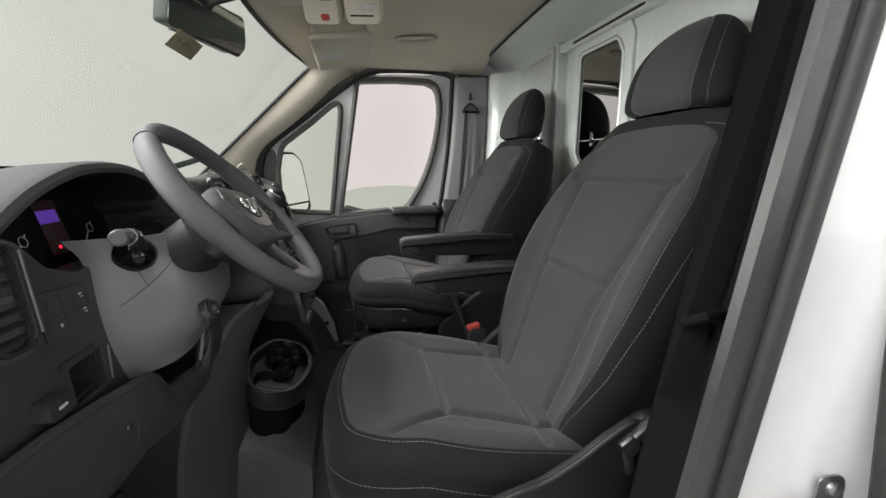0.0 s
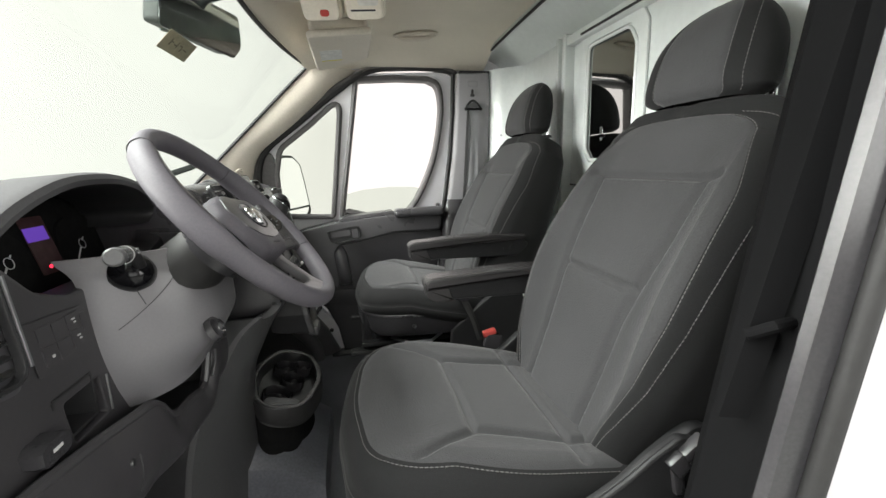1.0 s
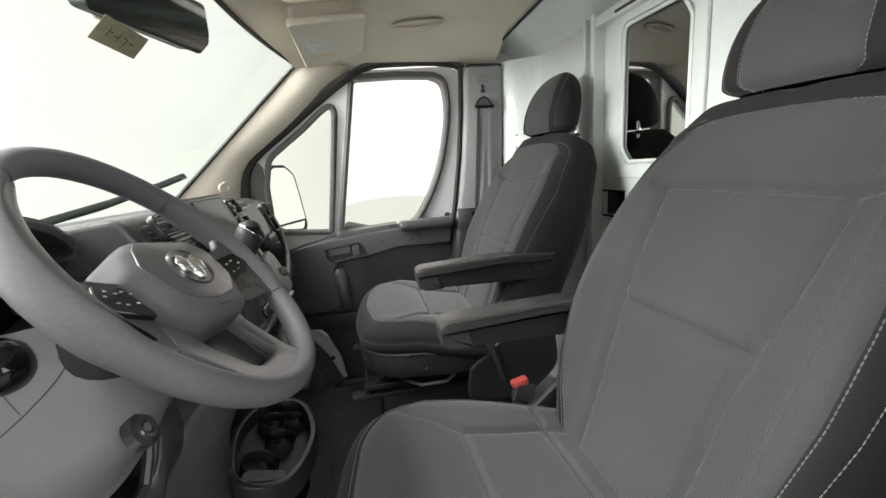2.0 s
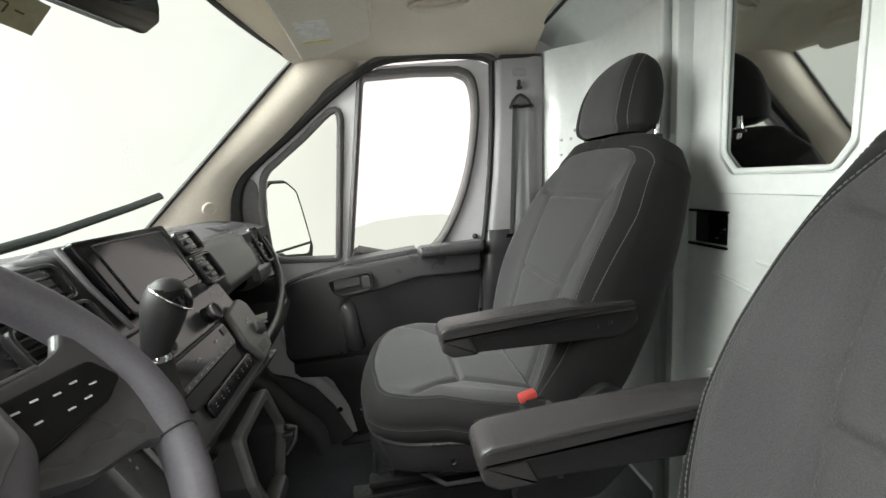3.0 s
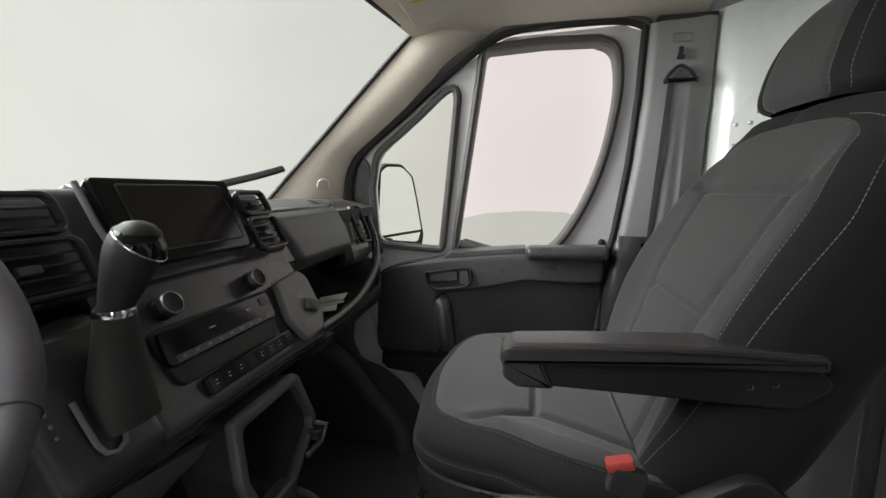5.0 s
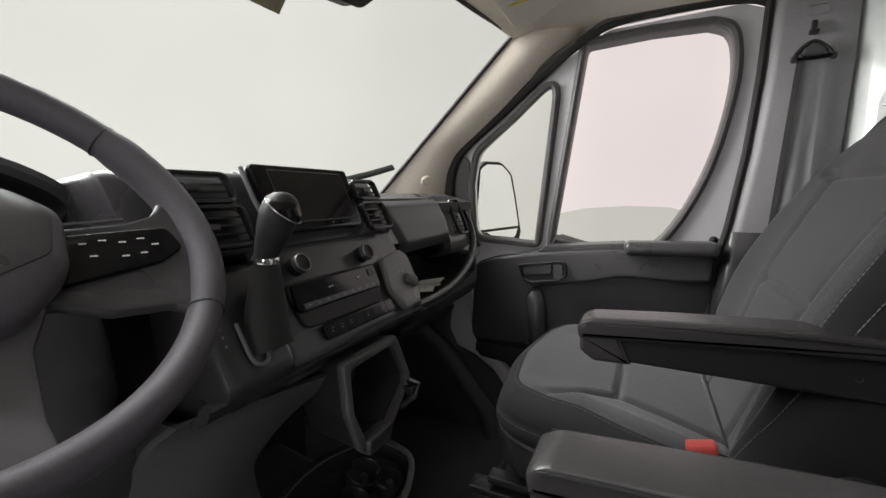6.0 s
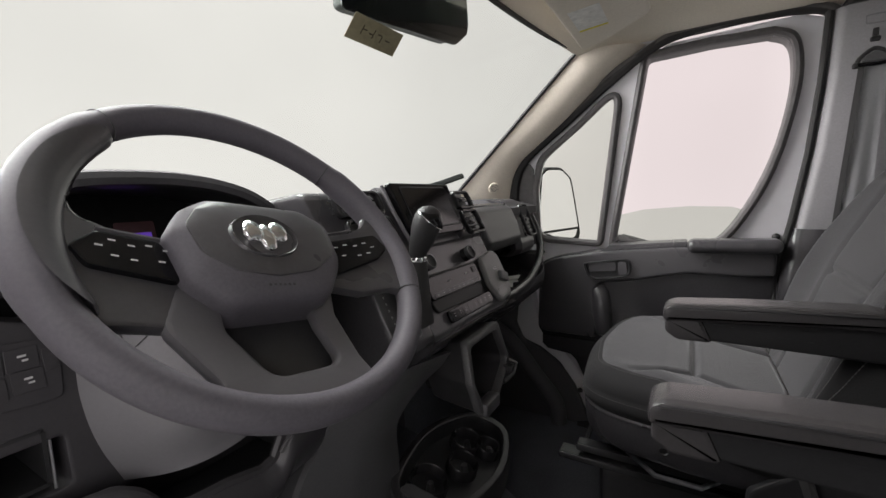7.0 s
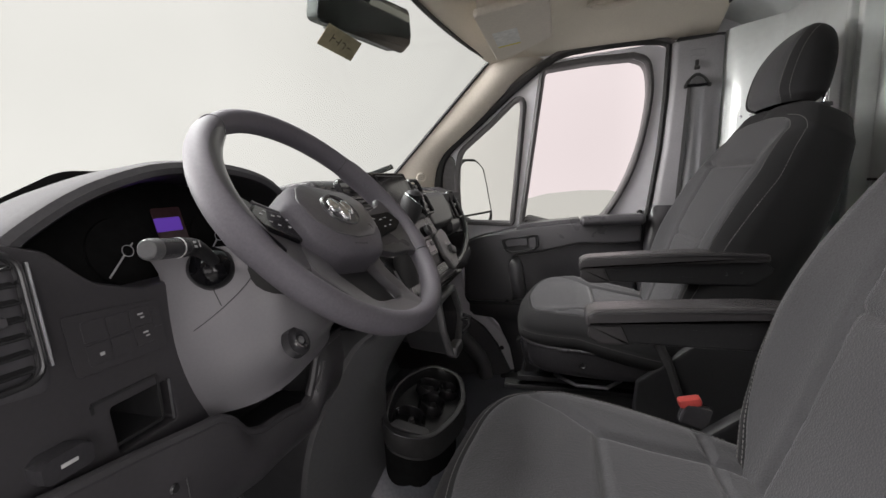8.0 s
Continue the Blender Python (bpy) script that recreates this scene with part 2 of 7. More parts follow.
def box(c, size, bevel=0.004, m=None, seg=2):
    bm = bmesh.new()
    bmesh.ops.create_cube(bm, size=1, matrix=Matrix.Diagonal((*size, 1)))
    if bevel:
        bmesh.ops.bevel(bm, geom=bm.edges[:], offset=min(bevel, 0.48 * min(size)), segments=seg, affect="EDGES", profile=0.5)
    bm.transform(Matrix.Translation(c) @ (m or Matrix()))
    return bm


def rounded(points, seg=5):
    """A closed outline with rounded corners from (a, b, radius) corners."""
    out, n = [], len(points)
    for i in range(n):
        p, q, s = (Vector(points[(i + k) % n][:2]) for k in (-1, 0, 1))
        r = points[i][2] if len(points[i]) > 2 else 0.0
        a, b = (p - q), (s - q)
        if r <= 0:
            out.append(q)
            continue
        ang = a.angle(b, 3.1)
        d = min(r / math.tan(ang / 2), a.length * 0.49, b.length * 0.49)
        a1, b1 = q + a.normalized() * d, q + b.normalized() * d
        for k in range(seg + 1):
            t = k / seg
            out.append((a1 * (1 - t) ** 2 + q * 2 * t * (1 - t) + b1 * t * t))
    return [tuple(v) for v in out]


def plate(outer, holes, thick, to3, bevel=0.0):
    """A flat plate with holes; to3(a, b, depth) places its points."""
    bm = bmesh.new()
    edges = []
    for loop in (outer, *holes):
        vs = [bm.verts.new((a, b, 0)) for a, b in loop]
        if holes:
            edges += [bm.edges.new((vs[i], vs[(i + 1) % len(vs)])) for i in range(len(vs))]
        else:
            bm.faces.new(vs)
    if holes:
        bmesh.ops.triangle_fill(bm, use_beauty=True, use_dissolve=False, edges=edges)
    rim = [e for e in bm.edges if e.is_boundary]
    ext = bmesh.ops.extrude_face_region(bm, geom=bm.faces[:])
    bmesh.ops.translate(bm, vec=(0, 0, 1), verts=[g for g in ext["geom"] if isinstance(g, bmesh.types.BMVert)])
    if bevel:
        sharp = [e for e in bm.edges if len(e.link_faces) == 2 and abs(e.verts[0].co.z - e.verts[1].co.z) < 1e-6 and abs(e.link_faces[0].normal.dot(e.link_faces[1].normal)) < 0.5]
        bm.normal_update()
        sharp = [e for e in bm.edges if len(e.link_faces) == 2 and abs(e.verts[0].co.z - e.verts[1].co.z) < 1e-6 and abs(e.link_faces[0].normal.dot(e.link_faces[1].normal)) < 0.5]
        for v in bm.verts:
            v.co.z *= thick
        bmesh.ops.bevel(bm, geom=sharp, offset=bevel, segments=2, affect="EDGES", profile=0.5)
        for v in bm.verts:
            v.co.z /= thick
    for v in bm.verts:
        v.co = to3(v.co.x, v.co.y, v.co.z * thick)
    return bm


def tube(points, r, sides=10, closed=False, flat=1.0, up=None):
    """A tube along points; r is a number or a function of 0..1; flat squeezes it along up."""
    pts = [Vector(p) for p in points]
    n = len(pts)
    bm = bmesh.new()
    rings = []
    ref = Vector(up) if up else None
    last = None
    for i, p in enumerate(pts):
        a = pts[(i - 1) % n] if closed or i > 0 else p
        b = pts[(i + 1) % n] if closed or i < n - 1 else p
        t = (b - a).normalized()
        if ref:
            u = (ref - t * ref.dot(t)).normalized()
        else:
            u = last - t * last.dot(t) if last else t.orthogonal()
            u.normalize()
        last = u
        w = t.cross(u)
        rad = r(i / max(n - 1, 1)) if callable(r) else r
        rings.append([bm.verts.new(p + (u * math.sin(k * math.tau / sides) * flat + w * math.cos(k * math.tau / sides)) * rad) for k in range(sides)])
    for i in range(n if closed else n - 1):
        a, b = rings[i], rings[(i + 1) % n]
        for k in range(sides):
            bm.faces.new((a[k], a[(k + 1) % sides], b[(k + 1) % sides], b[k]))
    if not closed:
        bm.faces.new(rings[0][::-1])
        bm.faces.new(rings[-1])
    return bm


def lathe(profile, m=None, sides=28):
    """A turned shape round local z from (radius, height) pairs."""
    bm = bmesh.new()
    rings = []
    for r, z in profile:
        rings.append([bm.verts.new((r * math.cos(k * math.tau / sides), r * math.sin(k * math.tau / sides), z)) for k in range(sides)] if r > 1e-6 else [bm.verts.new((0, 0, z))])
    for a, b in zip(rings, rings[1:]):
        for k in range(sides):
            q = [a[k % len(a)], a[(k + 1) % len(a)], b[(k + 1) % len(b)], b[k % len(b)]]
            q = list(dict.fromkeys(q))
            if len(q) > 2:
                bm.faces.new(q)
    bm.transform(m or Matrix())
    return bm


def loft(rings, caps=True, closed=True):
    bm = bmesh.new()
    vs = [[bm.verts.new(p) for p in ring] for ring in rings]
    for a, b in zip(vs, vs[1:]):
        n = len(a)
        for k in range(n if closed else n - 1):
            bm.faces.new((a[k], a[(k + 1) % n], b[(k + 1) % n], b[k]))
    if caps and closed:
        bm.faces.new(vs[0][::-1])
        bm.faces.new(vs[-1])
    return bm


def sheet(f, nu, nv, thick=0.004, direction=(0, 0, -1)):
    """A thick skin over f(u, v) for u, v in 0..1, thickened along direction."""
    bm = bmesh.new()
    d = Vector(direction) * thick
    top = [[bm.verts.new(f(i / nu, j / nv)) for j in range(nv + 1)] for i in range(nu + 1)]
    low = [[bm.verts.new(v.co + d) for v in row] for row in top]
    for i in range(nu):
        for j in range(nv):
            bm.faces.new((top[i][j], top[i + 1][j], top[i + 1][j + 1], top[i][j + 1]))
            bm.faces.new((low[i][j], low[i][j + 1], low[i + 1][j + 1], low[i + 1][j]))
    rim = [top[i][0] for i in range(nu + 1)] + [top[nu][j] for j in range(1, nv + 1)] + [top[i][nv] for i in range(nu - 1, -1, -1)] + [top[0][j] for j in range(nv - 1, 0, -1)]
    lrim = [low[i][0] for i in range(nu + 1)] + [low[nu][j] for j in range(1, nv + 1)] + [low[i][nv] for i in range(nu - 1, -1, -1)] + [low[0][j] for j in range(nv - 1, 0, -1)]
    for k in range(len(rim)):
        n = (k + 1) % len(rim)
        bm.faces.new((rim[k], lrim[k], lrim[n], rim[n]))
    return bm


def smooth(a, b, x):
    t = min(max((x - a) / (b - a), 0.0), 1.0)
    return t * t * (3 - 2 * t)


def spline(points, n):
    """n points along a Catmull-Rom curve through the points."""
    p = [Vector(q) for q in points]
    p = [p[0] * 2 - p[1], *p, p[-1] * 2 - p[-2]]
    out = []
    spans = len(p) - 3
    for k in range(n):
        s = k / (n - 1) * spans
        i = min(int(s), spans - 1)
        t = s - i
        a, b, c, d = p[i:i + 4]
        out.append(0.5 * (2 * b + (c - a) * t + (2 * a - 5 * b + 4 * c - d) * t * t + (3 * b - a - 3 * c + d) * t ** 3))
    return out


def frame_of(c, u, v):
    """A pose at c whose local x runs along u and local z along u x v."""
    u = Vector(u).normalized()
    n = u.cross(Vector(v)).normalized()
    v = n.cross(u)
    return Matrix((( u.x, v.x, n.x, c[0]), (u.y, v.y, n.y, c[1]), (u.z, v.z, n.z, c[2]), (0, 0, 0, 1)))


def flat_plate(m, outer, thick, bevel=0.0, holes=()):
    """A plate in the pose m: outline in its local x and y, thickness along its local z."""
    return plate(outer, holes, thick, lambda a, b, d: m @ Vector((a, b, d)), bevel)


def rect(w, h, r=0.0, cx=0.0, cy=0.0):
    return rounded([(cx - w / 2, cy - h / 2, r), (cx + w / 2, cy - h / 2, r), (cx + w / 2, cy + h / 2, r), (cx - w / 2, cy + h / 2, r)])


def bars(m, items):
    """Thin printed bars (x, y, width, height) in the pose m."""
    return merge(*[flat_plate(m, rect(w, h, 0, x, y), 0.0006) for x, y, w, h in items])


# ---- setting: the booth outside ----
FLOOR = -0.06
GROUND = -0.78
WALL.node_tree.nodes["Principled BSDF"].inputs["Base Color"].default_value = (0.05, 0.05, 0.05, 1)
tagged(part("ground", flat_plate(Matrix.Translation((0, 0, GROUND - 0.05)), rect(40, 40), 0.05), BOOTHFLOOR), "grey smooth floor of the photo booth", "floor", kind="structure")
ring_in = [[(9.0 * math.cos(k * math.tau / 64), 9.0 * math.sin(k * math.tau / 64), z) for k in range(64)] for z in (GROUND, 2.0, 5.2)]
tagged(part("backdrop", loft(ring_in, caps=False), WALL), "plain white wall of the photo booth, glowing by itself", "backdrop", kind="structure")


# ---- setting: the shell of the cab ----
def door_y(z, out=0.0):
    """The leaning plane of the passenger's door."""
    return 1.04 - 0.14 * (z - 0.72) + out


def screen_x(y, z):
    """The windscreen's bowed and raked surface."""
    return -0.29 + 0.11 * (y / 0.87) ** 2 - 1.03 * (1.41 - z)


floor = part("floor", box((0.02, 0, FLOOR - 0.025), (1.66, 1.92, 0.05), 0.005), MAT)
tagged(floor, "black ribbed rubber floor of the cab", "floor", kind="structure")
ribs = merge(*[box((-0.62 + 0.035 * k, -0.5, FLOOR + 0.002), (0.012, 0.66, 0.006), 0.002) for k in range(20)])
part("floor_rib", ribs, MAT, floor)


def liner_surface(u, v):
    y = -0.955 + 1.91 * v
    s = abs(y) / 0.955
    front = -0.29 + 0.11 * (y / 0.87) ** 2
    x = front + (0.705 - front) * u
    both = 1 - (1 - 0.76 * smooth(0.72, 1.0, s)) * (1 - 0.95 * smooth(0.22, 0.0, u))
    return Vector((x, y, 1.525 - 0.112 * both - 0.02 * s * s))


tagged(part("ceiling", sheet(liner_surface, 40, 48, 0.02, (0, 0, 1)), LINER), "beige moulded felt headliner of the cab", "ceiling", kind="structure")
tagged(part("roof", sheet(lambda u, v: liner_surface(u, v) + Vector((0.02 * u, 0, 0.05 + 0.03 * math.sin(math.pi * v))), 12, 16, 0.004, (0, 0, 1)), PAINT), "white painted steel roof over the cab", "roof", kind="structure")

# windscreen, its black edge and the cowl outside
pane = sheet(lambda u, v: Vector((screen_x((v - 0.5) * 1.76, 0.84 + 0.575 * u), (v - 0.5) * 1.76, 0.84 + 0.575 * u)), 14, 28, 0.005, (-0.7, 0, 0.7))
windscreen = part("window_1", pane, TINT)
tagged(windscreen, "large raked windscreen with a faint green tint", "windscreen", kind="structure")
windscreen.visible_shadow = False
edge = [Vector((screen_x(s * 0.868, z) + 0.004, s * 0.868, z)) for s, z in [(1, 0.84 + 0.0285 * k) for k in range(21)]]
top = [Vector((screen_x(0.868 - 0.0434 * k * 1.0, 1.411) + 0.004, 0.868 - 0.0434 * k, 1.411)) for k in range(1, 40)]
left = [Vector((screen_x(-0.868, z) + 0.004, -0.868, z)) for z in [1.41 - 0.0285 * k for k in range(21)]]
part("window_frame", tube(edge + top + left, 0.0075, 8), RUBBER, windscreen, "black rubber edge")
cowl = sheet(lambda u, v: Vector((-1.25 + 0.50 * u + 0.1 * ((v - 0.5) * 2) ** 2, (v - 0.5) * 1.9, 0.66 + 0.09 * u)), 4, 12, 0.02)
tagged(part("cowl", cowl, DARK), "black plastic cowl below the windscreen", "cowl", kind="structure")
wip = thing("wiper", (-0.66, 0.88, 0.98), "black windscreen wiper resting on the glass", "wiper")
part("blade", tube([(-0.668, 0.875, 0.985), (-0.715, 0.78, 0.955), (-0.80, 0.58, 0.905), (-0.90, 0.30, 0.855)], 0.014, 8, flat=0.7), RUBBER, wip)
part("arm", tube([(-0.73, 0.74, 0.942), (-0.815, 0.54, 0.890), (-0.93, 0.20, 0.835)], 0.008, 8), BLACKMETAL, wip)


# beige pillar trim between windscreen and door, on both sides
def pillar_trim(s):
    glass_edge = [Vector((screen_x(0.87, z) + 0.006, s * 0.872, z)) for z in [1.413 - 0.0272 * k for k in range(21)]]
    door_edge = spline([(0.05, s * 0.940, 1.412), (-0.04, s * 0.950, 1.345), (-0.13, s * 0.962, 1.262), (-0.235, s * 0.970, 1.172), (-0.335, s * 0.980, 1.098), (-0.425, s * 0.990, 1.03), (-0.475, s * 1.0, 0.94), (-0.49, s * 1.01, 0.85)], 21)

    def f(u, v):
        k = u * 20
        i = min(int(k), 19)
        a = glass_edge[i].lerp(glass_edge[i + 1], k - i)
        b = door_edge[i].lerp(door_edge[i + 1], k - i)
        p = a.lerp(b, v)
        return p + Vector((0.03, -s * 0.022, 0.0)) * math.sin(math.pi * v)
    return sheet(f, 30, 10, 0.012, (-0.3, s * 0.9, 0))


trim_r = part("trim_1", pillar_trim(1), BEIGE)
tagged(trim_r, "beige grained plastic trim on the front pillar", "pillar trim", kind="structure")
tagged(part("trim_2", pillar_trim(-1), BEIGE), "beige grained plastic trim on the front pillar", "pillar trim", kind="structure")
tw = frame_of((-0.5335, 0.9165, 0.9265), (0.793, 0.608, -0.04), (0.493, -0.055, 0.868))
part("speaker_grille", lathe([(0, 0.0035), (0.012, 0.0034), (0.0165, 0.0025), (0.0175, 0.0012), (0.0190, 0.0012), (0.0200, 0.004), (0.0220, 0.004), (0.0235, 0.0005), (0.0240, -0.010)], tw, 32), BEIGE, trim_r, "round beige tweeter grille")
for r_, count in ((0.005, 6), (0.010, 12), (0.0145, 18)):
    tagged(part("grille_hole", merge(*[lathe([(0, 0.0042), (0.0009, 0.004), (0.0009, 0.002)], tw @ Matrix.Translation((r_ * math.cos(math.tau * k / count), r_ * math.sin(math.tau * k / count), 0)), 6) for k in range(count)]), CONSOLE, trim_r), "small grille holes", kind="stuff")

# the wall of the passenger's side round and behind the door
def side_wall(s, name, label):
    outer = [(-1.0, 0.68), (-0.82, 0.74), (-0.60, 1.02), (-0.16, 1.45), (0.9, 1.50), (0.9, -0.2), (-1.2, -0.2)]
    r = 0.0 if s > 0 else 0.12
    hole = rounded([(0.565 + r, 1.40, 0.05), (0.48 + r, 1.435, 0.05), (0.12, 1.42, 0.06), (-0.10, 1.312, 0.4), (-0.44, 1.045, 0.08), (-0.495, 0.85), (-0.46, 0.5), (-0.44, 0.25, 0.1), (-0.30, 0.02, 0.1), (-0.12, -0.08, 0.05), (0.44 + r, -0.08, 0.05), (0.50 + r, 0.5), (0.53 + r, 0.8), (0.565 + r, 1.15)])
    bm = plate(outer, [hole], 0.04, lambda a, b, d: Vector((a, s * (door_y(b) + 0.004 + d), b)))
    w = part(name, bm, PAINT)
    tagged(w, label, "wall", kind="structure")
    seal = tube([Vector((a, s * (door_y(b) - 0.012), b)) for a, b in hole], 0.016, 8, closed=True)
    part("door_seal", seal, TRIMRUB if s > 0 else RUBBER, w, "dark rubber door seal")
    return w


side_wall(1, "wall_east", "white painted body side round the passenger door")
side_wall(-1, "wall_west", "white painted body side with an open driver's doorway")

# sill and wheel-arch cover on the passenger's side
sill = loft([[Vector((x + 0.05, 1.0, z + 0.06)), Vector((x + 0.05, 0.955, z + 0.06)), Vector((x + 0.045, 0.945, z + 0.05)), Vector((x - 0.03, 0.925, z - 0.05)), Vector((x - 0.03, 1.0, z - 0.06))] for x, z in ((-0.42, 0.62), (-0.42, 0.50), (-0.425, 0.40), (-0.41, 0.32), (-0.35, 0.23), (-0.27, 0.14), (-0.19, 0.05), (-0.14, -0.015), (-0.10, -0.045))])
tagged(part("sill_1", sill, PAINT), "white painted door sill sweeping up to the pillar", "sill", kind="structure")
scuff = loft([[Vector((x, 1.02, z)), Vector((x, 0.90, z)), Vector((x, 0.885, z - 0.015)), Vector((x, 0.885, FLOOR - 0.02)), Vector((x, 1.02, FLOOR - 0.02))] for x, z in ((-0.17, -0.05), (-0.12, -0.035), (0.0, -0.03), (0.55, -0.03))])
tagged(part("sill_cover", scuff, DARK), "black plastic scuff cover on the door sill", "sill cover", kind="structure")
knob = part("sill_stud", lathe([(0, 0.006), (0.009, 0.005), (0.011, 0)], frame_of((-0.165, 0.921, 0.08), (1, 0, 0), (0, 0, 1)), 14), RUBBER)
tagged(knob, "small black rubber stud on the white sill", "stud")
kick_o = rounded([(-0.88, FLOOR), (-0.88, 0.78), (-0.40, 0.78), (-0.372, 0.62, 0.1), (-0.425, 0.45, 0.1), (-0.436, 0.34, 0.05), (-0.405, 0.270, 0.04), (-0.33, 0.242, 0.06), (-0.25, 0.188, 0.1), (-0.185, 0.10, 0.1), (-0.145, 0.01, 0.05), (-0.125, -0.03), (-0.125, FLOOR)], 6)
kick = part("kick_panel", plate(kick_o, [], 0.03, lambda a, b, t: Vector((a, 0.905 - 0.02 * smooth(-0.3, -0.6, a) + t, b)), 0.008), KICK)
tagged(kick, "black moulded kick panel beside the passenger footwell", "kick panel", kind="structure")
part("arch_roll", tube(spline([(-0.62, 0.87, 0.36), (-0.50, 0.86, 0.31), (-0.42, 0.865, 0.24), (-0.34, 0.875, 0.13), (-0.26, 0.88, 0.03), (-0.24, 0.88, FLOOR)], 24), 0.035, 10), KICK, kick, "rounded wheel arch moulding")
firewall = sheet(lambda u, v: Vector((-0.82 + 0.12 * (1 - u) ** 3, -0.94 + 1.88 * v, FLOOR + 0.9 * u)), 8, 4, 0.03, (-1, 0, 0))
tagged(part("firewall", firewall, MAT), "black carpeted bulkhead before the footwells", "firewall", kind="structure")

# ---- setting: the partition behind the seats ----
PX = 0.86


def part_wall():
    """Fixed side panel of the partition, curving from the pillar cover to the flat back."""
    path = [(0.722, 0.905), (0.735, 0.87), (0.765, 0.835), (0.81, 0.80), (0.85, 0.765), (PX, 0.72), (PX, 0.50), (PX, 0.33)]
    pts = spline([(x, y, 0) for x, y in path], 30)
    return sheet(lambda u, v: Vector((pts[min(int(u * 29), 29)].x, pts[min(int(u * 29), 29)].y, FLOOR + v * (1.415 - FLOOR))), 29, 6, 0.01, (0.7, 0.7, 0))


corner = part("wall_north", part_wall(), BULK)
tagged(corner, "pale grey-white painted steel side of the partition", "partition", kind="structure")
bk_m = frame_of((0.790, 0.800, 1.075), (0.8, -0.6, 0), (0, 0, 1))
part("rivet", merge(*[lathe([(0, 0.006), (0.004, 0.0055), (0.0060, 0.002)], bk_m @ Matrix.Translation((a, b, 0.004)), 10) for a, b in ((-0.030, 0.010), (0.004, 0.012), (-0.032, -0.046), (0.020, 0.040))]), STEEL, corner)
backing = flat_plate(bk_m, rounded([(-0.012, 0.085, 0.02), (0.05, 0.085, 0.01), (0.05, -0.11, 0.01), (-0.045, -0.11, 0.02), (-0.045, 0.02, 0.03)], 5), 0.005, 0.0015)
part("bracket_plate", backing, BULK, corner)
for y0, w, dx in ((0.350, 0.02, -0.022), (0.318, 0.016, -0.004), (0.290, 0.026, -0.026)):
    part("channel", box((PX + dx / 2, y0, 0.68), (0.02 - dx, w, 1.48), 0.006), BULK, corner)
part("guide", box((PX - 0.003, 0.334, 0.68), (0.012, 0.008, 1.46), 0.002), STEEL, corner)

# sliding panel with its window
win = rounded([(0.165, 1.345, 0.03), (-0.07, 1.345, 0.045), (-0.105, 1.29, 0.03), (-0.105, 0.99, 0.03), (-0.075, 0.945, 0.02), (0.13, 0.945, 0.02), (0.165, 0.985, 0.03)])
big = rounded([(0.290, 1.40, 0.01), (-0.62, 1.40, 0.01), (-0.62, FLOOR, 0.0), (0.290, FLOOR, 0.0)])
panel = part("wall_partition", plate(big, [win, [(a, b) for a, b in rect(0.112, 0.078, 0.005, 0.208, 0.808)]], 0.012, lambda a, b, d: Vector((PX + 0.006 + d, a, b))), BULK)
tagged(panel, "pale grey-white steel sliding partition panel with window", "partition", kind="structure")


def grow(loop, d):
    cx, cy = sum(p[0] for p in loop) / len(loop), sum(p[1] for p in loop) / len(loop)
    return [(a + math.copysign(d, a - cx) if abs(a - cx) > 0.02 else a, b + math.copysign(d, b - cy) if abs(b - cy) > 0.02 else b) for a, b in loop]


raised = plate(grow(win, 0.05), [grow(win, 0.008)], 0.012, lambda a, b, d: Vector((PX + 0.006 - d, a, b)), 0.004)
part("window_surround", raised, BULK, panel)
part("window_gasket", tube([(PX - 0.001, a, b) for a, b in win], 0.006, 8, closed=True), BULK, panel, "pale painted window edge")
part("pane", plate(grow(win, 0.004), [], 0.004, lambda a, b, d: Vector((PX + 0.008 - 0.03 * (a - 0.03) + d, a, b))), MIRRORED, panel, "dark reflecting window pane", smooth=False)
part("latch_box", merge(box((PX + 0.045, 0.208, 0.808), (0.06, 0.112, 0.078), 0.003), box((PX + 0.001, 0.208, 0.8505), (0.008, 0.122, 0.007), 0.002), box((PX + 0.001, 0.208, 0.7655), (0.008, 0.122, 0.007), 0.002)), GLOSS, panel, "black latch recess")
part("screw", merge(*[lathe([(0, 0.004), (0.003, 0.003), (0.004, 0)], frame_of((PX + 0.014, y, z), (0, 1, 0), (0, 0, -1)), 8) for y, z in ((0.178, 0.800), (0.170, 0.808), (0.19, 0.785))]), CHROME, panel)
for (y0, z0), (y1, z1) in (((0.19, 0.70), (0.06, 0.675)), ((0.07, 0.75), (0.0, 0.735)), ((0.02, 0.675), (-0.10, 0.63)), ((0.19, 0.30), (-0.2, 0.28))):
    part("pressed_bead", tube([(PX + 0.007, y0, z0), (PX + 0.002, (y0 + y1) / 2, (z0 + z1) / 2 + 0.004), (PX + 0.007, y1, z1)], 0.0055, 8), BULK, panel)
part("vertical_bead", merge(*[tube([(PX + 0.007, y, 0.05), (PX + 0.002, y, 0.1), (PX + 0.002, y, 0.86), (PX + 0.007, y, 0.9)], 0.012, 8) for y in (-0.14, -0.3, -0.46)]), BULK, panel)
tagged(part("sticker", plate(rounded([(0.115, 0.475, 0.004), (0.055, 0.47, 0.004), (0.045, 0.44, 0.004), (0.105, 0.44, 0.004)]), [], 0.001, lambda a, b, d: Vector((PX + 0.005 - d, a, b))), YELLOW), "yellow warning sticker on the partition", "sticker")
for y, z in ((0.065, 0.505), (0.165, 0.452)):
    tagged(part("clip", box((PX - 0.004, y, z), (0.02, 0.03, 0.012), 0.004), PAPER), "small white plastic clip low on the partition", "clip", group="partition clips")
